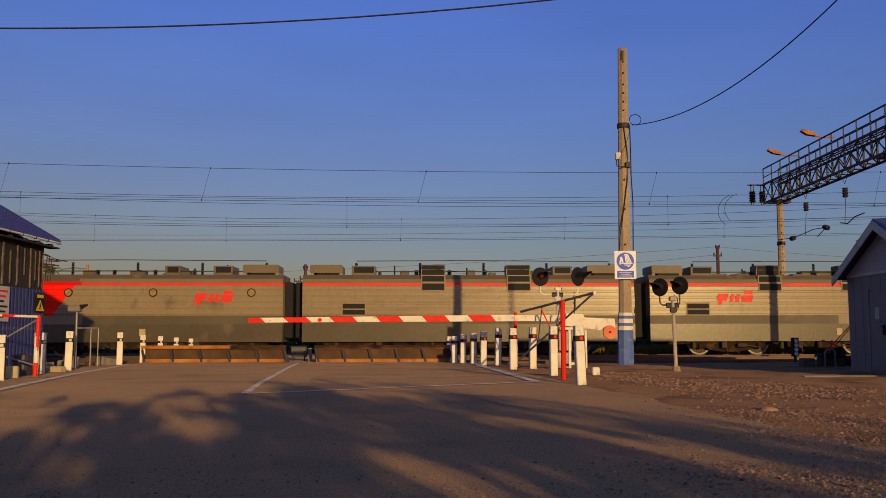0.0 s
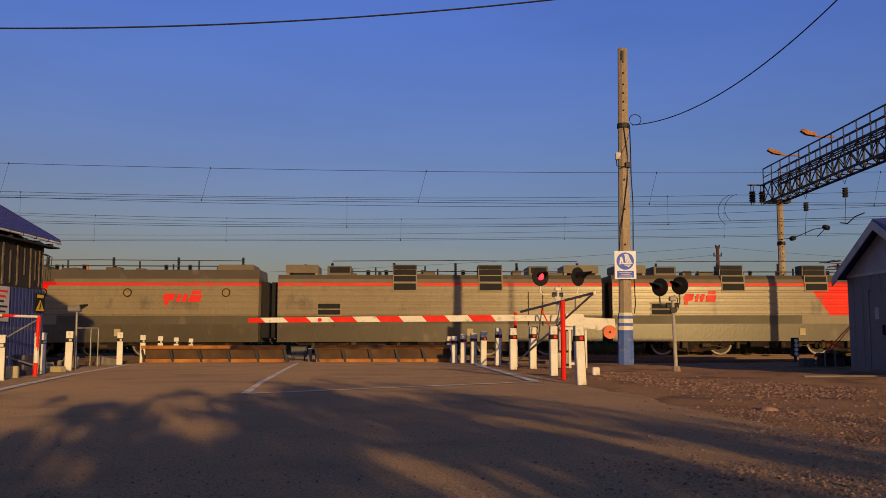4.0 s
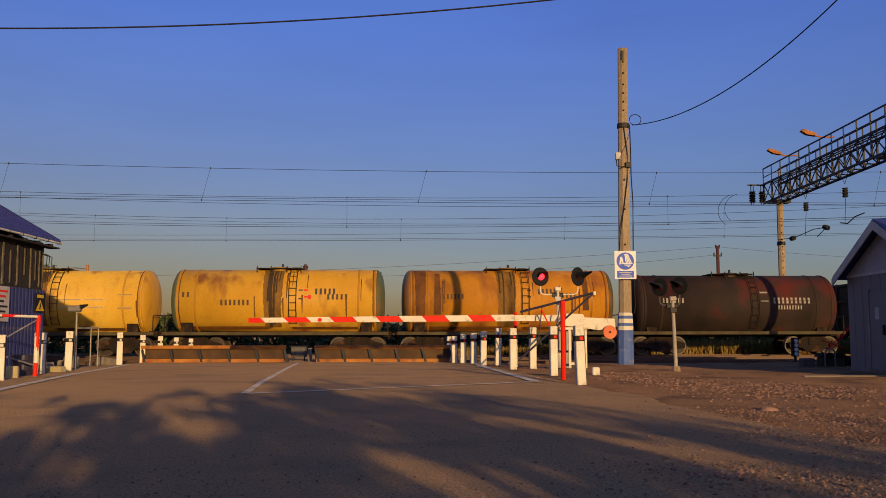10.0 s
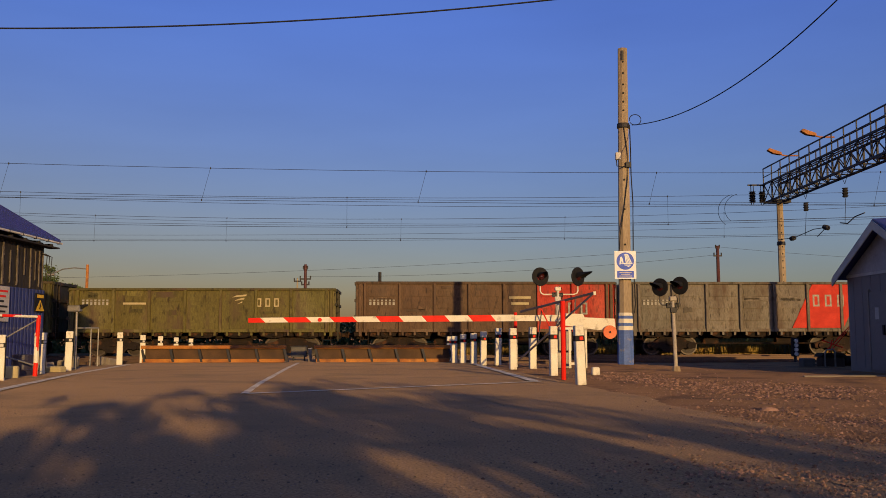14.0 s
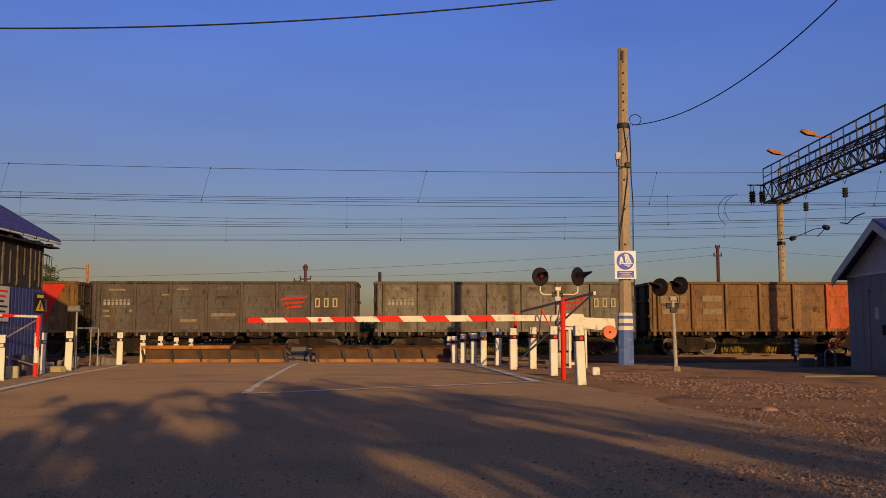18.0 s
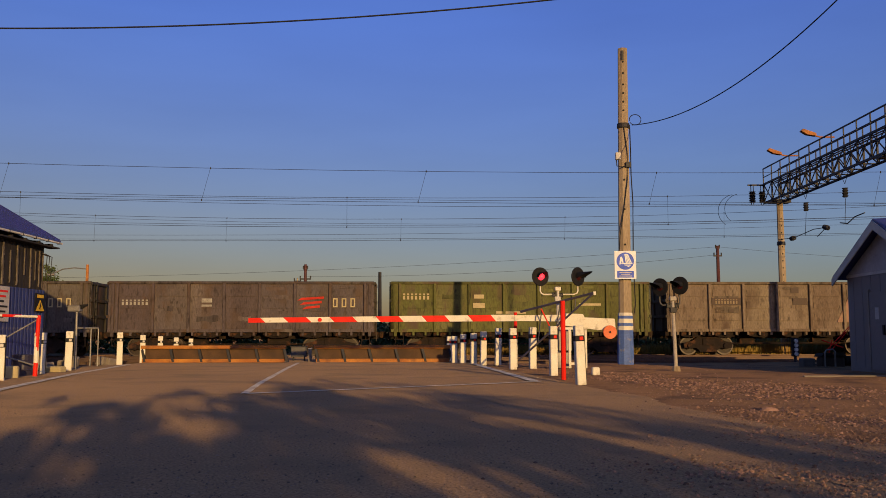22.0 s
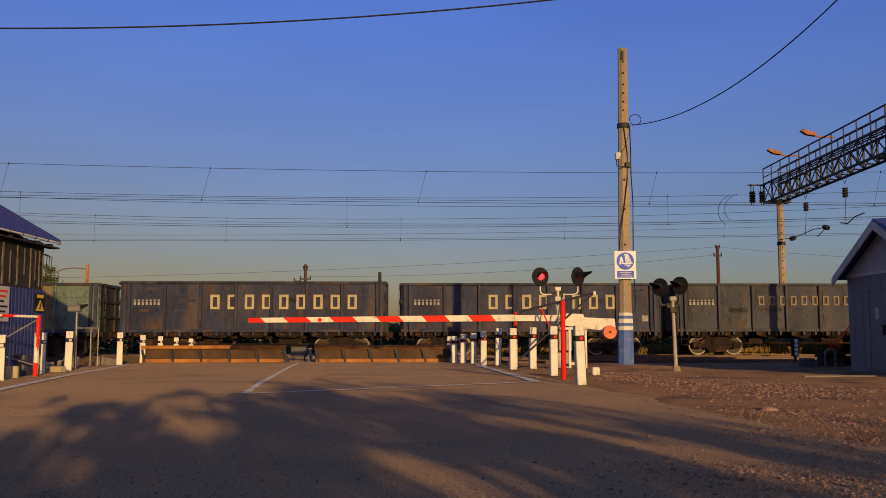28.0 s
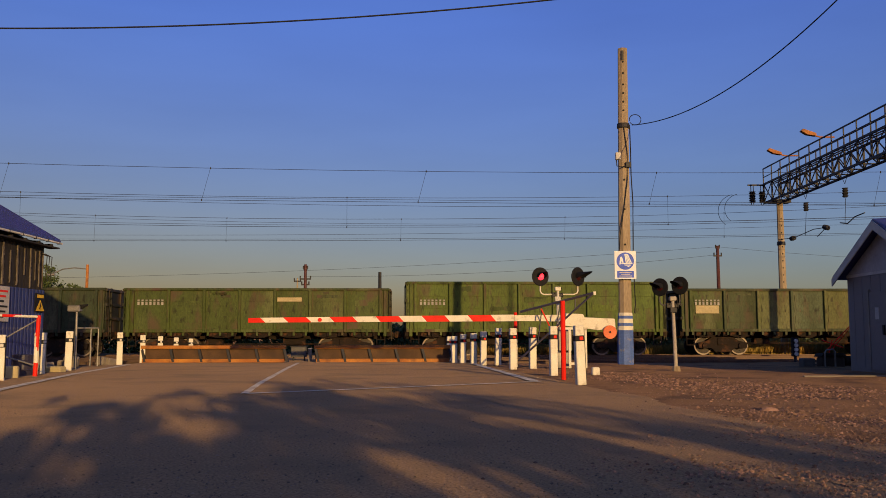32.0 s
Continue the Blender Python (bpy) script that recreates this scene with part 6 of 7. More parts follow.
def tank_wagon(left, right, colour, end_colour, label, top=4.36, spill=1, marks=()):
    c, ln = (left + right) / 2, right - left
    r = 1.6
    zc = top - r
    root = thing("tank_wagon", label, "railway tank wagon", rail_pose(c), "tank wagons of the train")
    half = ln / 2
    barrel = part("barrel", lathe([(-half + 0.42, r), (half - 0.42, r)], 40), (M_TANK, M_TANK, M_TANK, M_TANKRUST)[spill] if spill else M_TAR, root, smooth=False)
    for p in barrel.data.polygons:
        p.use_smooth = len(p.vertices) == 4
    barrel.matrix_basis = pose(0, 0, zc)
    barrel.color = (*colour, 1)
    for sgn in (-1, 1):
        prof = [(0.0, r * 1.0), (0.08, r * 0.985), (0.18, r * 0.93), (0.29, r * 0.8), (0.37, r * 0.6), (0.41, r * 0.3), (0.42, 0.02)]
        e = part("dished_end", lathe([(sgn * (half - 0.42 + a), rr) for a, rr in prof], 40), M_TANK if spill else M_TAR, root, smooth=True)
        e.matrix_basis = pose(0, 0, zc)
        e.color = (*end_colour, 1)
    for x in (-half + 0.5, -half + 1.35, half - 1.3, half - 0.5):
        bd = part("band", lathe([(x - 0.05, r + 0.002), (x - 0.045, r + 0.02), (x + 0.045, r + 0.02), (x + 0.05, r + 0.002)], 40), M_TANK if spill else M_TAR, root, smooth=False)
        bd.matrix_basis = pose(0, 0, zc)
        bd.color = (colour[0] * 0.7, colour[1] * 0.62, colour[2] * 0.55, 1)
    if spill:
        rnd = random.Random(int(left))

        def smear(name, x, w0, w1, f0, f1, mt, lab):
            bm = bmnew()
            prev = None
            n = 22
            for i in range(n + 1):
                f = f0 + (f1 - f0) * i / n
                a = math.pi * (0.5 + 0.86 * f)
                w = (w0 + (w1 - w0) * i / n) * rnd.uniform(0.93, 1.06)
                x0 = x + rnd.uniform(-0.012, 0.012)
                rr = r + (0.010 if mt is M_OIL else 0.005)
                cur = [bm.verts.new((x0 + sx * w, math.cos(a) * rr, zc + math.sin(a) * rr)) for sx in (-1, -0.3, 0.3, 1)]
                if prev:
                    for k in range(3):
                        bm.faces.new((prev[k], prev[k + 1], cur[k + 1], cur[k]))
                prev = cur
            part(name, bm, mt, root, lab)

        if spill == 1:
            smear("stain", 0.0, 0.45, 0.36, 0.0, 0.9, M_OILTHIN, "thin brown oil stain")
            smear("spill", 0.05, 0.16, 0.24, 0.0, 0.36, M_OIL, "dark oil spill below the hatch")
        elif spill == 2:
            smear("stain", -0.2, 0.55, 0.4, 0.0, 0.95, M_OILTHIN, "thin brown oil stain")
            for sx, sw, sl in ((-0.42, 0.05, 0.6), (-0.3, 0.09, 0.95), (-0.14, 0.06, 0.9), (-0.02, 0.035, 0.5), (0.12, 0.03, 0.35)):
                smear("spill", sx, sw * 0.8, sw, 0.0, sl, M_OIL, "dark oil streak down the barrel")
        else:
            smear("stain", -0.15, 0.5, 0.42, 0.0, 0.95, M_OILTHIN, "brown band of oil down the barrel")
            for sx, sw, sl in ((-0.5, 0.05, 0.5), (-0.3, 0.04, 0.8), (0.1, 0.05, 0.4), (0.25, 0.03, 0.7)):
                smear("spill", sx, sw, sw * 0.7, 0.0, sl, M_OIL, "dark oil streak down the barrel")
            smear("stain", -half + 0.95, 0.32, 0.2, 0.05, 0.9, M_STREAK, "rusty run down the barrel")
            smear("stain", -half + 1.8, 0.12, 0.2, 0.2, 0.75, M_STREAK, "rusty run down the barrel")
            smear("stain", half - 1.6, 0.1, 0.16, 0.1, 0.7, M_STREAK, "rusty run down the barrel")
    if spill:
        for _ in range(9):
            f0 = rnd.uniform(0.15, 0.6)
            smear("rust_streak", rnd.uniform(-half + 0.6, half - 0.6), rnd.uniform(0.02, 0.05), rnd.uniform(0.01, 0.03), f0, min(0.95, f0 + rnd.uniform(0.15, 0.4)), M_STREAK, "thin rust streak")
        for x in (-half + 0.55, half - 0.55):
            smear("rust_streak", x, 0.05, 0.05, 0.0, 0.95, M_STREAK, "rusty run along the end band")
        # brown lower edge: dirt plus the barrel's underside shade, painted on
        smear("grime", -half * 0.45, half * 0.42, half * 0.36, 0.93, 1.0, M_STREAK, "lower edge of the barrel, dirt and painted shade")
        smear("grime", half * 0.5, half * 0.38, half * 0.36, 0.94, 1.0, M_STREAK, "lower edge of the barrel, dirt and painted shade")
    part("dome", lathe([(top - 0.1, 0.55), (top + 0.1, 0.52), (top + 0.13, 0.4), (top + 0.14, 0.05)], 20, "z"), M_TANK, root)
    LAST[0].color = (*[k * 0.5 for k in colour], 1)
    part("platform", cuboid(-1.15, 1.15, -0.75, 0.75, top + 0.02, top + 0.06), M_UNDER, root)
    for x in (-1.1, -0.4, 0.4, 1.1):
        part("platform_rail", cuboid(x - 0.02, x + 0.02, -0.75, -0.71, top - 0.2, top + 0.16), M_UNDER, root)
    part("valve", pipe((0.1, 0, top + 0.1), (0.1, 0, top + 0.3), 0.06), M_DARKSTEEL, root)
    bm = bmnew()
    for x in (0.62, 0.98):
        pts = []
        for i in range(12):
            a = math.pi * 0.52 + math.pi * 0.72 * i / 11
            pts.append((x, math.cos(a) * (r + 0.12), zc + math.sin(a) * (r + 0.12)))
        for p, q in zip(pts, pts[1:]):
            rod(bm, p, q, 0.018, seg=5)
    for i in range(11):
        a = math.pi * 0.55 + math.pi * 0.68 * i / 10
        y, z = math.cos(a) * (r + 0.12), zc + math.sin(a) * (r + 0.12)
        rod(bm, (0.62, y, z), (0.98, y, z), 0.014, seg=5)
    part("ladder", bm, M_UNDER, root)
    part("underframe", cuboid(-half - 0.15, half + 0.15, -0.35, 0.35, 0.95, 1.25), M_UNDER, root)
    part("side_sill", cuboid(-half - 0.2, half + 0.2, -1.45, -1.25, 1.04, 1.2, 0.01), M_SILL, root)
    part("side_sill", cuboid(-half - 0.2, half + 0.2, 1.25, 1.45, 1.04, 1.2, 0.01), M_UNDER, root)
    for x in (-half + 0.9, half - 0.9):
        bm = prism([(x - 0.25, 1.2), (x + 0.25, 1.2), (x + 0.3, 1.75), (x - 0.3, 1.75)], -1.15, 1.15)
        part("saddle", bm, M_UNDER, root)
    for sgn in (-1, 1):
        part("end_rail", tube([(sgn * (half + 0.15), -1.35, 1.2), (sgn * (half + 0.15), -1.35, 2.0), (sgn * (half + 0.15), -1.0, 2.05), (sgn * (half + 0.15), 1.0, 2.05), (sgn * (half + 0.15), 1.35, 1.2)], 0.025, 5), M_UNDER, root)
        bogie(root, sgn * (half - 1.35), 0.925, 0.475, c)
        coupler(root, sgn * (half + 0.1), sgn)
    for kind, a, b, w, h, mt in marks:
        x = a - half
        n = max(1, round(w / (h * 0.75))) if kind == "row" else 1
        for i in range(n):
            cx = x - w / 2 + w / n * (i + 0.5)
            hw = w / n * (0.24 if n > 1 else 0.5)
            z0, z1 = b - h / 2, b + h / 2

            def onto(px, pz):
                return (px, -math.sqrt(max(0.0, (r + 0.006) ** 2 - (pz - zc) ** 2)), pz)
            bm = bmnew()
            bm.faces.new([bm.verts.new(onto(px, pz)) for px, pz in ((cx - hw, z0), (cx + hw, z0), (cx + hw, z1), (cx - hw, z1))])
            part("stencil_bar", bm, mt, root)
    ROLLING.append((root, c))
    return root


YEL, YEL2, AMBER, TAR = (0.62, 0.36, 0.035), (0.67, 0.39, 0.035), (0.60, 0.28, 0.02), (0.06, 0.026, 0.022)
tank_wagon(106.27, 117.05, (0.80, 0.51, 0.06), YEL, "yellow tank wagon with dark oil stains under the hatch", 4.33, 1, (("row", 2.3, 2.85, 1.35, 0.3, M_MARKDARK), ("row", 1.0, 3.15, 0.35, 0.25, M_MARKDARK), ("bar", 6.9, 2.6, 1.1, 0.45, M_MARKYEL), ("bar", 8.1, 2.6, 0.9, 0.45, M_MARKYEL), ("bar", 9.6, 2.7, 0.7, 0.7, M_GALV)))
tank_wagon(117.91, 128.61, YEL2, (0.10, 0.13, 0.07), "orange-yellow tank wagon with dark green ends", 4.38, 2, (("row", 3.3, 2.65, 1.5, 0.28, M_MARKDARK), ("row", 0.9, 3.05, 0.45, 0.25, M_MARKDARK), ("row", 7.75, 3.2, 1.1, 0.3, M_LOGODARK), ("row", 8.35, 2.93, 1.1, 0.27, M_LOGODARK), ("bar", 6.55, 3.05, 0.22, 0.5, M_LOGODARK), ("bar", 6.8, 3.1, 0.2, 0.42, M_LOGORED), ("bar", 6.98, 2.92, 0.16, 0.2, M_LOGORED)))
tank_wagon(129.45, 140.31, AMBER, (0.12, 0.10, 0.05), "rust-streaked amber tank wagon", 4.36, 3, (("row", 2.5, 2.95, 1.3, 0.25, M_MARKDARK), ("row", 7.4, 3.2, 1.2, 0.28, M_MARKDARK), ("row", 8.2, 3.0, 1.2, 0.25, M_MARKDARK), ("bar", 6.4, 3.1, 0.2, 0.4, M_MARKDARK)))
tank_wagon(141.26, 151.87, TAR, TAR, "nearly black tar-brown tank wagon with white markings", 4.12, 0, (("row", 1.9, 2.75, 1.2, 0.25, M_MARK), ("row", 8.0, 2.75, 2.0, 0.3, M_MARK), ("row", 7.9, 2.4, 1.3, 0.2, M_MARK), ("bar", 6.6, 2.95, 0.4, 0.5, M_MARK)))


def flat_wagon(left, right, stacks):
    c = (left + right) / 2
    half = (right - left) / 2
    root = thing("flat_wagon", "dark flat wagon carrying stacked giant tyres", "railway wagon", rail_pose(c), "wagons of the train")
    part("deck", cuboid(-half, half, -1.45, 1.45, 1.1, 1.27, 0.01), M_UNDER, root)
    part("side_sill", prism([(-half, 1.1), (half, 1.1), (half - 2.0, 0.85), (2.5, 0.65), (-2.5, 0.65), (-half + 2.0, 0.85)], -1.4, -1.3), M_UNDER, root)
    for i in range(9):
        x = -half + 0.6 + (2 * half - 1.2) * i / 8
        part("stake_pocket", cuboid(x - 0.08, x + 0.08, -1.52, -1.44, 0.98, 1.3), M_UNDER, root)
    for sgn in (-1, 1):
        bogie(root, sgn * (half - 2.1), 0.925, 0.475, c)
        coupler(root, sgn * half, sgn)
    ROLLING.append((root, c))
    for a, b in stacks:
        for lvl in (0, 1):
            tc = (a + b) / 2
            t = thing("giant_tyre", "giant black rubber dump-truck tyre lying flat", "tyre", rail_pose(tc), "stacked tyres on the flat wagon")
            R, hh = 1.44, 0.82
            z0 = 1.275 + lvl * 0.835
            bm = lathe([(z0 + 0.16, 0.80), (z0 + 0.03, 0.92), (z0, 1.08), (z0 + 0.05, 1.3), (z0 + 0.13, R - 0.03), (z0 + hh - 0.13, R - 0.03), (z0 + hh - 0.05, 1.3), (z0 + hh, 1.08), (z0 + hh - 0.03, 0.92), (z0 + hh - 0.16, 0.80)], 36, "z")
            body = part("casing", bm, M_TYRE, t)
            bm = bmnew()
            for k in range(36):
                ang = 2 * math.pi * k / 36
                for sh, za, zb2 in ((0, 0.1, 0.42), (0.087, 0.40, 0.72)):
                    q = Matrix.Rotation(ang + sh, 4, "Z")
                    n0 = len(bm.verts)
                    box(bm, R - 0.06, R + 0.03, -0.075, 0.075, z0 + za, z0 + zb2)
                    bm.verts.ensure_lookup_table()
                    for v in bm.verts[n0:]:
                        v.co = q @ v.co
            part("tread_lugs", bm, M_TYRE, t)
            ROLLING.append((t, tc))
    return root


flat_wagon(78.75, 91.95, ((79.02, 82.0), (82.18, 85.1), (85.54, 88.43), (88.69, 91.62)))


# ---- locomotive sections ----
L_GREY, L_DARK, L_RED, L_ROOF, L_BAND = (0.275, 0.225, 0.14), (0.095, 0.082, 0.054), (0.86, 0.014, 0.003), (0.105, 0.086, 0.057), (0.26, 0.22, 0.145)
NOSE = ((0.7, 0.25), (1.2, 0.08), (1.58, 0.02), (2.0, 0.0), (2.6, 0.12), (3.0, 0.28), (3.4, 0.52), (3.62, 0.70), (3.93, 1.0), (4.2, 1.3), (4.34, 1.55), (4.46, 2.3))


def nose_x(z):
    return float(np.interp(z, [a for a, _ in NOSE], [b for _, b in NOSE]))


def half_width(z):
    return float(np.interp(z, [0.7, 3.62, 3.75, 4.2, 4.44, 4.5], [1.54, 1.54, 1.5, 1.28, 1.1, 0.9]))


def shell(levels, x_from, x_to, nose, bulge=None, closed_top=False):
    """A band of the body: plan outlines at the heights `levels`, from the near side round the nose to the far side.
    Measured from the cab's end; x_from(z) is where the band starts, x_to its far end."""
    bm = bmnew()
    rings = []
    for z in levels:
        w = half_width(z) + (bulge(z) if bulge else 0.0)
        xe = x_to(z)
        if nose:
            x0, rr = nose_x(z), 0.55
            pts = [(xe, -w), ((xe + x0 + rr) / 2, -w)]
            for i in range(9):
                a = math.pi / 2 * i / 8
                pts.append((x0 + rr - rr * math.sin(a), -w + rr - rr * math.cos(a)))
            pts += [(x, -y) for x, y in pts[::-1]]
            xs = x_from(z)
            if xs > x0:
                pts = [(xe, -w), (xs, -w), (xs, w), (xe, w)]
        else:
            xs = x_from(z)
            pts = [(xe, -w), (xs, -w), (xs, w), (xe, w)]
        rings.append([bm.verts.new((x, y, z)) for x, y in pts])
    for p, q in zip(rings, rings[1:]):
        for i in range(len(p) - 1):
            bm.faces.new((p[i], p[i + 1], q[i + 1], q[i]))
        bm.faces.new((p[-1], p[0], q[0], q[-1]))
    if closed_top:
        bm.faces.new(rings[-1])
    bm.faces.new(rings[0][::-1])
    return bm


def rib_levels(z0, z1, n):
    lv = []
    for i in range(n):
        a = z0 + (z1 - z0) * i / n
        st = (z1 - z0) / n
        lv += [a + st * 0.02, a + st * 0.2, a + st * 0.3, a + st * 0.84, a + st * 0.97]
    return lv + [z1]


def loco_section(left, right, cab, label, pantograph="", portholes=(), louvres=(), emblem=None, door=None, roofs=(), rt=4.04):
    """cab: 'left', 'right' or '' for a middle section; places are measured along the section from its left end."""
    c, ln = (left + right) / 2, right - left
    root = thing("locomotive_section", label, "locomotive", rail_pose(c), "locomotive sections at the head of the train")
    flip = cab == "right"
    base = pose(-ln / 2, 0, 0) if not flip else pose(ln / 2, 0, 0, 0, 0, 180)

    def put(name, bm, colour, lab="", mt=None):
        o = part(name, bm, mt or M_LOCO, root, lab)
        o.matrix_basis = base
        o.color = (*colour, 1)
        return o

    nose = bool(cab)
    red0, zlo, zhi = 5.35, 2.0, 3.62
    start = (lambda z: 0.0) if not nose else (lambda z: -1.0)
    end = lambda z: ln
    redline = (lambda z: red0 + 1.15 * (z - zlo) / (zhi - zlo)) if nose else (lambda z: 0.0)
    put("skirt", shell([0.7, 0.74, 1.5, 1.58], start, end, nose), L_DARK, "dark grey lower body", M_LOCOGLOSS)
    if nose:
        put("belt", shell([1.58, 1.8, 2.0], start, lambda z: 6.8, True), L_BAND, "beige belt band")
    put("belt", shell([1.58, 1.8, 2.0], (lambda z: 6.8) if nose else (lambda z: 0.0), end, False), L_DARK, "dark grey belt band")
    lv = rib_levels(zlo, zhi - 0.12, 5)
    step = (zhi - 0.12 - zlo) / 5

    def swell(z):
        f = (z - zlo) % step / step
        return 0.04 if 0.24 < f < 0.93 else 0.0

    put("side_body", shell(lv, redline, end, False, swell), L_GREY, "beige-grey ribbed side", M_LOCOGLOSS)
    if nose:
        put("cab", shell([2.0, 2.2, 2.4, 2.6, 2.8, 3.0, 3.2, 3.4, 3.5], start, lambda z: 4.05, True), L_RED, "bright red cab", M_LOCORED)
        put("ribbed_red_side", shell(lv, lambda z: 4.05, redline, False, swell), L_RED, "red ribbed side behind the cab", M_LOCORED)
        put("cab_brow", shell([3.5, 3.56, 3.62, 3.68], start, lambda z: redline(3.5) + 0.3, True, lambda z: 0.01), (0.66, 0.006, 0.008), "", M_LOCORED)
    put("stripe", shell([3.5, 3.53, 3.59, 3.62], (lambda z: redline(3.5) + 0.3) if nose else (lambda z: 0.0), end, False, lambda z: 0.02), L_RED, "red stripe along the eaves")
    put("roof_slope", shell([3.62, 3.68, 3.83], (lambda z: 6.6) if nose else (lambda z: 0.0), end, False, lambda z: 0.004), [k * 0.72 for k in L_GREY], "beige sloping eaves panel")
    put("roof", shell([3.62, 3.68, 3.8, 3.95, rt - 0.06, rt], (lambda z: -1.0) if nose else (lambda z: 0.0), end, nose, lambda z: -0.012, True), L_ROOF, "dark grey roof")

    def side(name, x0, x1, z0, z1, colour, mt, lab="", out=0.02, chamfer=None):
        """A flat piece on both flanks; x from the section's left end."""
        bm = cuboid(x0 - ln / 2, x1 - ln / 2, -1.54 - out, -1.5, z0, z1, 0.004)
        o = part(name, bm, mt, root, lab)
        o.color = (*colour, 1)

    if nose:
        def cx(v):
            return v if not flip else ln - v
        for a, b in ((1.2, 1.54),):
            x0, x1 = sorted((cx(a), cx(b)))
            side("window_frame", x0 - 0.05, x1 + 0.05, 2.62, 3.28, L_ROOF, M_LOCO, "", 0.012)
            side("side_window", x0, x1, 2.67, 3.23, (0, 0, 0), M_CABGLASS, "cab side window, pale reflection painted in its colour", 0.02)
        q = [(0.66, 2.67), (0.94, 2.67), (0.94, 3.23), (0.86, 3.23)]
        part("side_window", prism([(cx(a) - ln / 2, b) for a, b in q], -1.562, -1.47), M_GLASS, root, "slanted cab quarter window")
        # pale strip painting the light seen through the quarter window's rear edge
        x0, x1 = sorted((cx(0.94), cx(1.04)))
        side("side_window", x0, x1, 2.67, 3.23, (0, 0, 0), M_CABGLASS, "", 0.018)
        for a in (2.64, 3.34):
            side("grab_rail", cx(a) - 0.02, cx(a) + 0.02, 1.6, 3.1, (0, 0, 0), M_BLACK, "", 0.06)
        side("door", min(cx(2.71), cx(3.27)), max(cx(2.71), cx(3.27)), 2.02, 3.4, L_RED, M_LOCO, "red cab door", 0.008)
        for z in (1.15, 1.42):
            side("step", cx(2.99) - 0.17, cx(2.99) + 0.17, z - 0.07, z + 0.05, (0, 0, 0), M_BLACK, "", 0.01)

        def wrap(levels, turns, off, both):
            """Panels bent round the nose: from the near corner to the far one, or one on each corner."""
            bm = bmnew()
            halves = ([(-1, a) for a in turns], [(1, a) for a in turns[::-1]])
            for run in ((halves[0] + halves[1],) if both else halves):
                rows = []
                for z in levels:
                    w, r = half_width(z) - 0.55, 0.55 + off
                    rows.append([bm.verts.new((nose_x(z) + 0.55 - r * math.sin(radians(t)), e * (w + r * math.cos(radians(t))), z)) for e, t in run])
                for p, q2 in zip(rows, rows[1:]):
                    for i in range(len(p) - 1):
                        bm.faces.new((p[i], p[i + 1], q2[i + 1], q2[i]))
            return bm

        upper = [2.0, 2.2, 2.4, 2.6, 2.8, 3.0, 3.2, 3.4, 3.5]
        front = [56.25, 67.5, 78.75, 90.0]
        put("front_panel", wrap([0.74, 1.5, 1.58, 1.8] + upper + [3.58, 3.66], front, 0.024, True), (0.05, 0.045, 0.04), "dark grey cab front")
        put("corner_pillar", wrap(upper, [0.0, 11.25, 22.5, 33.75, 45.0, 56.25], 0.014, False), (0.60, 0.004, 0.008), "crimson curved corner pillar", M_LOCORED)
        put("windshield", wrap([2.6, 2.8, 3.0, 3.2, 3.4, 3.5, 3.6], front, 0.034, True), (0, 0, 0), "dark wrap-round windshield", M_GLASS)
        for y in (-0.85, 0.85):
            bm = lathe([(-0.05, 0.02), (-0.05, 0.13), (0.08, 0.15)], 14)
            o = put("headlight", bm, (0, 0, 0), "round headlight", M_TRIM)
            o.matrix_basis = base @ pose(0.05, y, 1.75)
        put("buffer_beam", cuboid(-0.05, 0.5, -1.3, 1.3, 0.35, 0.75, 0.05), (0.04, 0.035, 0.03))
        x0, x1 = sorted((cx(1.45), cx(2.3)))
        q = [(0.8, 3.8), (1.05, 4.2), (1.25, 4.4), (1.4, 4.46), (2.5, 4.46), (2.75, 4.0), (2.75, 3.8)]
        part("roof_box", prism([(cx(a) - ln / 2, b) for a, b in q], -1.0, 1.0), M_LOCO, root, "roof air-conditioner with sloping ends")
        LAST[0].color = (*L_ROOF, 1)
        side("roof_vent", x0 + 0.1, x1 - 0.05, 4.14, 4.36, (0, 0, 0), M_BLACK, "", -0.53)
    for x in portholes:
        o = part("porthole_rim", disc_prism(x - ln / 2, 3.14, 0.21, -1.60, -1.5, 24), M_BLACK, root)
        part("porthole", disc_prism(x - ln / 2, 3.14, 0.16, -1.612, -1.6, 24), M_PORT, root, "round porthole window, sunset reflection painted in its colour")
    for x, w in louvres:
        for z0, z1, y in ((3.27, 3.60, -1.615), (3.70, 3.98, -1.56), (4.02, 4.30, -1.36)):
            bm = cuboid(x - w / 2 - ln / 2, x + w / 2 - ln / 2, y, y + 0.35, z0, z1)
            part("louvre", bm, M_BLACK, root, "black air-intake louvre")
            part("louvre_frame", cuboid(x - w / 2 - 0.06 - ln / 2, x + w / 2 + 0.06 - ln / 2, y + 0.02, y + 0.3, z0 - 0.05, z1 + 0.05), M_LOCO, root)
            LAST[0].color = (*L_BAND, 1)
        part("vent_frame", cuboid(x - w / 2 - 0.06 - ln / 2, x + w / 2 + 0.06 - ln / 2, -1.34, -0.5, rt - 0.1, 4.56, 0.03), M_LOCO, root)
        LAST[0].color = (*L_ROOF, 1)
        part("louvre", cuboid(x - w / 2 - ln / 2, x + w / 2 - ln / 2, -1.352, -1.34, 4.34, 4.52), M_BLACK, root)
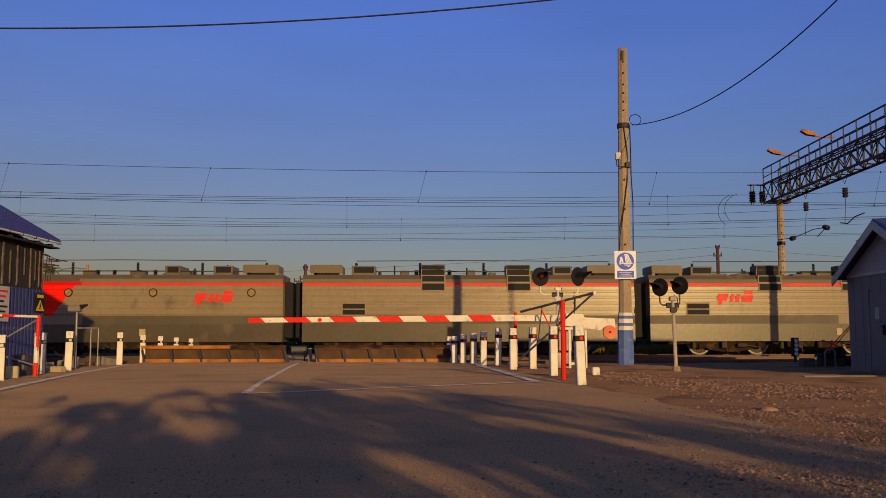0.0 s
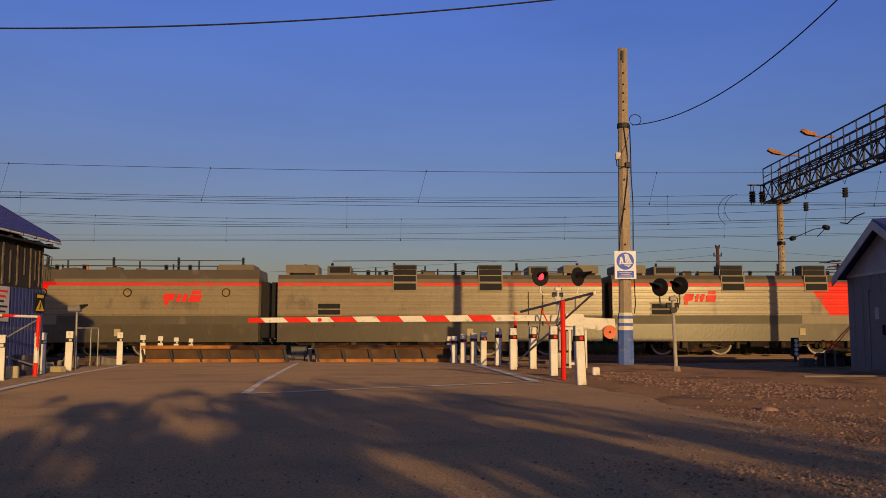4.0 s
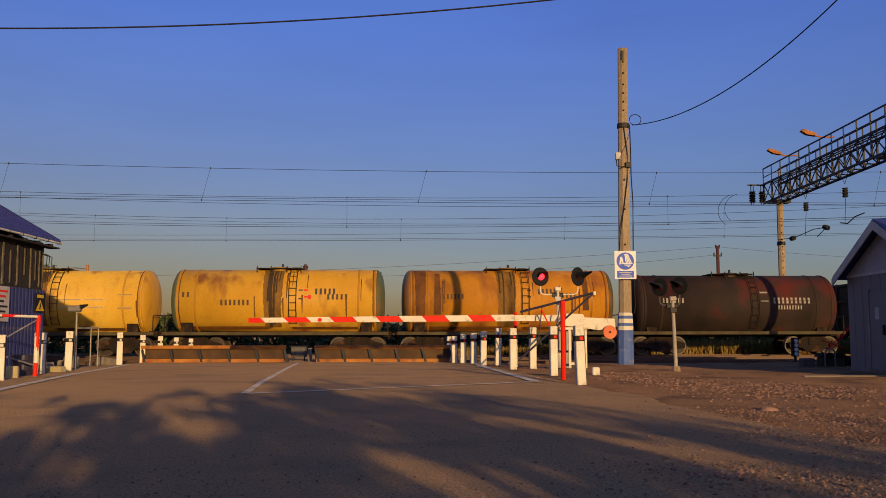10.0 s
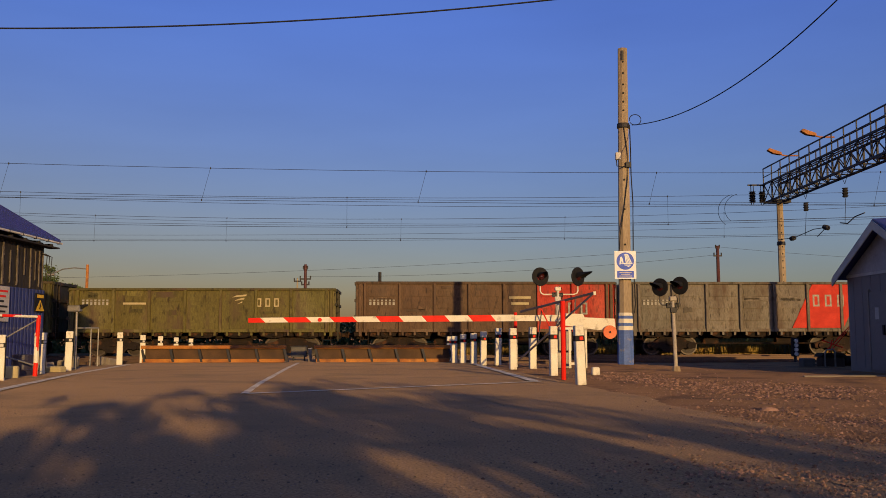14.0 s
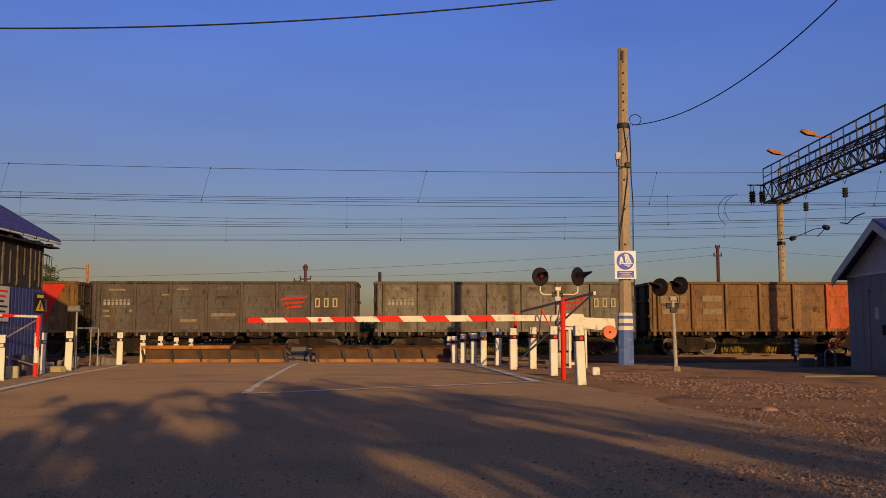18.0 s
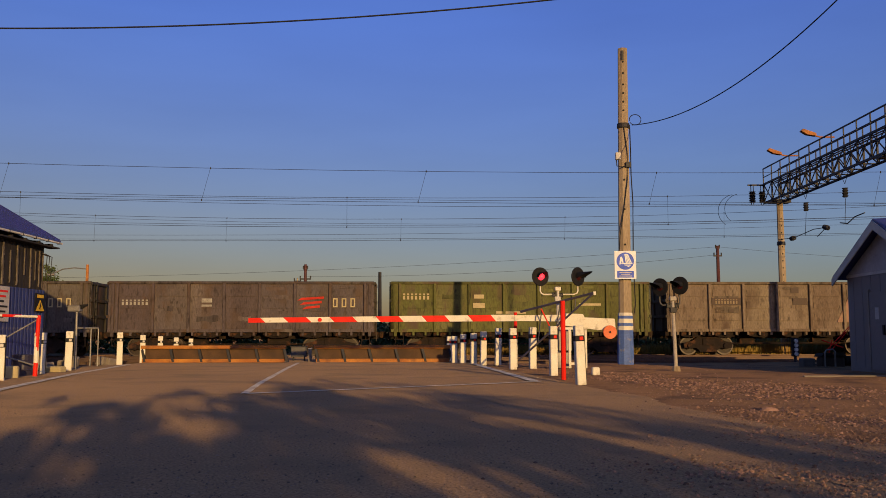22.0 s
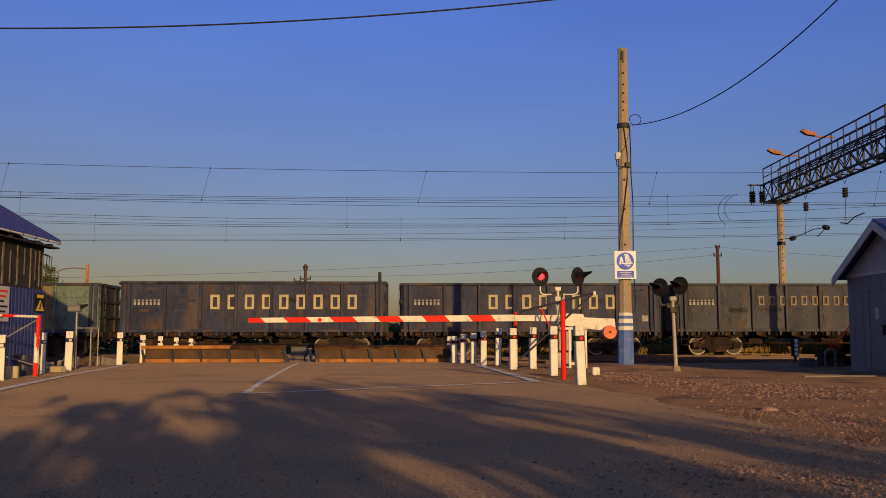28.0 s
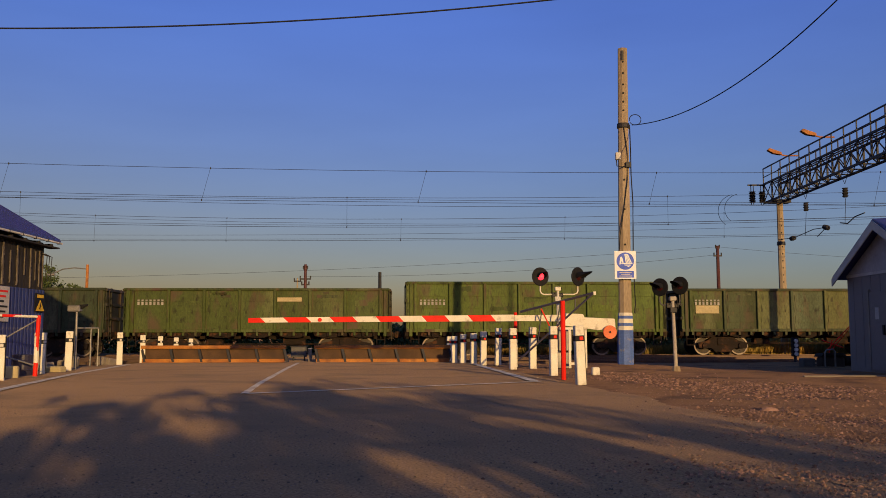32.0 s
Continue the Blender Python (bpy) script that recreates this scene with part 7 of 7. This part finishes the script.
    if emblem:
        x, w = emblem
        # three plain slanting blocks
        for a, b, z0, z1 in ((0.0, 0.28, 2.74, 3.10), (0.03, 0.13, 2.52, 2.74), (0.34, 0.44, 2.68, 3.08), (0.49, 0.60, 2.68, 3.08), (0.66, 0.96, 2.68, 3.02), (0.74, 0.98, 3.06, 3.24)):
            sk = 0.3 * (z1 - z0)
            pts = [(x - ln / 2 + w * a, z0), (x - ln / 2 + w * b, z0), (x - ln / 2 + w * b + sk, z1), (x - ln / 2 + w * a + sk, z1)]
            part("emblem_stroke", prism(pts, -1.585, -1.5), M_LOGORED, root, "plain red emblem stroke")
    for x, w, z in door or ():
        for k in range(2):
            zz = z + k * 0.3
            part("grille", cuboid(x - ln / 2, x + w - ln / 2, -1.6, -1.5, zz, zz + 0.24), M_BLACK, root, "black side grille")
        part("grille_frame", cuboid(x - ln / 2 - 0.06, x + w - ln / 2 + 0.06, -1.585, -1.5, z - 0.06, z + 0.6), M_LOCO, root)
        LAST[0].color = (*L_GREY, 1)
    if not nose:
        for x in (ln * 0.77, ln * 0.815):
            side("door_seam", x - 0.02, x + 0.02, 1.5, 3.2, (0, 0, 0), M_BLACK, "", 0.055)
        side("step", ln * 0.79 - 0.15, ln * 0.79 + 0.15, 1.05, 1.15, (0, 0, 0), M_BLACK, "", 0.012)
        side("step", ln * 0.79 - 0.15, ln * 0.79 + 0.15, 1.35, 1.45, (0, 0, 0), M_BLACK, "", 0.012)
    for x, w, kind in roofs:
        x0, x1 = x - ln / 2, x + w - ln / 2
        if kind == "drum":
            bm = prism([(x0, 4.22), (x0 + 0.05, 4.17), (x1 - 0.05, 4.17), (x1, 4.22), (x1, 4.52), (x1 - 0.06, 4.58), (x0 + 0.06, 4.58), (x0, 4.52)], -0.95, 0.85)
            part("roof_drum", bm, M_LOCO, root, "beige roof resistor casing")
            LAST[0].color = (*[k * 1.45 for k in L_ROOF], 1)
            part("casing_foot", cuboid(x0 + 0.35, x1 - 0.1, -0.85, 0.7, rt - 0.03, 4.18), M_BLACK, root)
            for xe in (x0 + 0.1, x1 - 0.1):
                part("casing_bracket", cuboid(xe - 0.08, xe + 0.08, -0.9, 0.7, rt - 0.03, 4.2), M_LOCO, root)
                LAST[0].color = (*L_BAND, 1)
        else:
            part("roof_unit", cuboid(x0, x1, -1.0, 0.9, rt - 0.03, 4.52, 0.03), M_LOCO, root, "grey roof equipment box")
            LAST[0].color = (*[k * 1.3 for k in L_ROOF], 1)
            part("roof_grid", cuboid(x0 + 0.12, x1 - 0.08, -1.012, -1.0, 4.17, 4.46), M_BLACK, root)
    for i in range(5):
        x = 2.6 + (ln - 3.6) * i / 4 - ln / 2
        part("insulator", lathe([(rt - 0.03 + 0.085 * k + e, r) for k in range(9) for e, r in ((0, 0.045), (0.03, 0.085))], 8, "z"), M_DARKSTEEL, root)
        LAST[0].matrix_basis = pose(x, -0.35, 0)
    rr = random.Random(int(left * 10))
    for i in range(18):
        x = rr.uniform(3.0, ln - 1.0) - ln / 2
        kind = rr.choice(("box", "post", "coil"))
        if kind == "box":
            part("roof_box", cuboid(x, x + rr.uniform(0.3, 0.9), -0.8, -0.2, rt - 0.03, rt + 0.08 + 0.2 * rr.random(), 0.03), M_LOCO, root)
            LAST[0].color = (*L_ROOF, 1)
        elif kind == "post":
            part("roof_post", pipe((x, -0.6, rt - 0.03), (x, -0.6, rt + 0.25 + 0.3 * rr.random()), 0.045, seg=6), M_DARKSTEEL, root)
        else:
            part("roof_coil", lathe([(rt - 0.03 + 0.05 * k + e, q) for k in range(7) for e, q in ((0, 0.07), (0.025, 0.12))], 8, "z"), M_DARKSTEEL, root)
            LAST[0].matrix_basis = pose(x, -0.5, 0)
    part("roof_pipe", tube([(3.0 - ln / 2, -0.85, rt + 0.2), (0, -0.85, rt + 0.22), (ln / 2 - 0.6, -0.85, rt + 0.2)], 0.028, 5), M_DARKSTEEL, root)
    part("busbar", tube([(2.6 - ln / 2, -0.35, 4.82), (0, -0.35, 4.86), (ln / 2 - 1.0, -0.35, 4.82)], 0.022, 5), M_DARKSTEEL, root)
    if pantograph:
        px = 4.3 - ln / 2 if cab == "left" else ln / 2 - 3.9
        sg = -1 if cab == "left" else 1
        bm = bmnew()
        for y in (-0.5, 0.5):
            rod(bm, (px - 0.6, y, 4.5), (px + 0.6, y, 4.5), 0.03, seg=5)
            if pantograph == "up":
                rod(bm, (px - 0.6 * sg, y * 0.6, 4.6), (px + 0.95 * sg, y * 0.6, 5.3), 0.05, seg=5)
                rod(bm, (px + 0.95 * sg, y * 0.6, 5.3), (px - 0.4 * sg, y, 6.08), 0.032, seg=5)
            else:
                rod(bm, (px - 0.6 * sg, y * 0.6, 4.6), (px + 0.95 * sg, y * 0.6, 4.75), 0.035, seg=5)
                rod(bm, (px + 0.95 * sg, y * 0.6, 4.75), (px - 0.6 * sg, y, 4.85), 0.022, seg=5)
        zt = 6.09 if pantograph == "up" else 4.87
        xt = px - 0.4 * sg if pantograph == "up" else px - 0.6 * sg
        for dx in (-0.15, 0.15):
            rod(bm, (xt + dx, -0.9, zt), (xt + dx, 0.9, zt), 0.025, seg=5)
        part("pantograph", bm, M_MAST if pantograph == "down" else M_DARKSTEEL, root, "raised pantograph" if pantograph == "up" else "folded red pantograph")
        part("antenna", pipe((px + 1.6 * sg, 0, 4.4), (px + 1.6 * sg, 0, 5.15), 0.03), M_DARKSTEEL, root)
    bm = cuboid(-ln / 2 + 1, ln / 2 - 0.8, -1.1, 1.1, 0.55, 0.75)
    box(bm, -1.2, 0.2, -1.4, -0.9, 0.42, 0.72, 0.03)
    box(bm, 0.4, 1.4, -1.35, -0.9, 0.35, 0.72, 0.05)
    part("underframe", bm, M_UNDER, root)
    rb = random.Random(int(right * 7))
    for k in range(9):
        x = -ln / 2 + 1.6 + (ln - 3.2) * (k + rb.random() * 0.6) / 9
        pick = k % 3
        if pick == 0:
            part("spring", lathe([(0.34 + 0.05 * j + e, q) for j in range(7) for e, q in ((0.0, 0.075), (0.025, 0.1))], 10, "z"), M_SILL, root, "coiled bogie spring")
            LAST[0].matrix_basis = pose(x, -1.22, 0)
        elif pick == 1:
            part("sandbox", cuboid(x - 0.14, x + 0.14, -1.4, -1.15, 0.36, 0.72, 0.03), M_UZPDARK, root)
            part("sand_pipe", tube([(x + 0.1, -1.25, 0.4), (x + 0.2, -1.2, 0.2), (x + 0.3, -0.9, 0.08)], 0.025, 6), M_SILL, root)
        else:
            part("brake_cylinder", pipe((x - 0.25, -1.32, 0.5), (x + 0.2, -1.32, 0.5), 0.1, seg=12), M_UZPDARK, root)
            part("brake_rod", pipe((x + 0.2, -1.32, 0.5), (x + 0.75, -1.28, 0.42), 0.025, seg=6), M_SILL, root)
    part("panel_plate", cuboid(1.3, 1.6, -1.57, -1.5, 1.0, 1.35, 0.01), M_MARKYEL, root, "small cream plate")
    for sgn in (-1, 1):
        b = bogie(root, sgn * (ln / 2 - 4.2), 1.5, 0.625, c)
        coupler(root, sgn * (ln / 2 - 0.2), sgn)
    if cab != "left":
        part("gangway", cuboid(-ln / 2 - 0.42, -ln / 2, -0.75, 0.75, 0.9, 3.7, 0.03), M_BLACK, root, "black rubber gangway bellows")
    if cab != "right":
        part("gangway", cuboid(ln / 2, ln / 2 + 0.42, -0.75, 0.75, 0.9, 3.7, 0.03), M_BLACK, root, "black rubber gangway bellows")
    ROLLING.append((root, c))
    return root


HEAD = "red and beige cab section of an electric locomotive"
MID = "beige middle section of an electric locomotive with red stripe"
A_ROOFS = ((10.6, 0.75, "vent"), (13.0, 0.95, "vent"), (14.45, 1.8, "drum"))
M_ROOFS = ((0.3, 1.65, "drum"), (2.4, 1.2, "vent"), (12.6, 1.0, "vent"), (14.4, 1.8, "drum"))
B_ROOFS = ((0.3, 1.6, "drum"), (2.3, 1.15, "vent"))
loco_section(-24.5, -7.95, "left", HEAD, "down", (6.1, 10.2, 15.0), (), (12.2, 1.9), None, A_ROOFS)
loco_section(-6.99, 9.68, "", MID, "", (), ((6.5, 1.1), (10.8, 1.1)), None, ((2.0, 1.1, 2.05),), M_ROOFS)
loco_section(10.45, 26.95, "right", HEAD, "up", (), ((6.2, 1.1), (10.5, 1.1)), (3.4, 1.9), ((1.9, 1.1, 2.05),), B_ROOFS)
loco_section(27.35, 43.95, "left", HEAD, "down", (6.1, 10.2, 15.0), (), (11.9, 1.9), None, ((14.45, 1.8, "drum"),), 4.3)
loco_section(44.88, 61.1, "", MID, "", (), ((6.3, 1.1), (10.6, 1.1)), None, ((2.0, 1.1, 2.05),), M_ROOFS)
loco_section(61.63, 78.15, "right", HEAD, "down", (), ((6.2, 1.1), (10.5, 1.1)), (3.6, 1.7), ((2.0, 1.1, 2.05),), B_ROOFS)


# ---- the run of the train ----
RUN = ((0.0, 0.0), (3.0, 39.85), (6.0, 79.4), (9.0, 118.45), (12.0, 158.0), (14.5, 191.8), (16.5, 219.1), (19.0, 253.1), (22.0, 294.2), (25.5, 342.6), (28.0, 377.1), (30.0, 404.6), (32.0, 432.5))


def motions():
    ts, ds = [a for a, _ in RUN], [b for _, b in RUN]
    for ob, c in ROLLING:
        walk(ob, [(t, rail_pose(c - d)) for t, d in RUN])
    for ob, r, s, wx in AXLES:
        # wheels roll while their wagon is near the crossing
        rows = []
        t0 = float(np.interp(s - 30.0, ds, ts))
        t1 = float(np.interp(s + 26.0, ds, ts))
        k0, k1 = round(t0 * FPS), max(round(t1 * FPS), round(t0 * FPS) + 1)
        if k0 > 0:
            rows.append((0.0, pose(wx, 0, r)))
        a0 = float(np.interp(k0 / FPS, ts, ds))
        last = pose(wx, 0, r)
        for k in range(k0, k1 + 1):
            d = float(np.interp(k / FPS, ts, ds)) - a0
            last = pose(wx, 0, r, 0, -math.degrees(d / r), 0)
            rows.append((k / FPS, last))
        if k1 < 32 * FPS:
            rows.append((32.0, last))
        walk(ob, rows)
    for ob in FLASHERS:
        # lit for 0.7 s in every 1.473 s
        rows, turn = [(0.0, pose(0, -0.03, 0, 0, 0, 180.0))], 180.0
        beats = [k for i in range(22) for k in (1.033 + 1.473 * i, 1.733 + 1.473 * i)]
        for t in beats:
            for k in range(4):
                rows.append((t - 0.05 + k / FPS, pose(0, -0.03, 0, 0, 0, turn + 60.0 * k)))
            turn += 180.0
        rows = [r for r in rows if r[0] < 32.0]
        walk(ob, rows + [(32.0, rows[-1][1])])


motions()
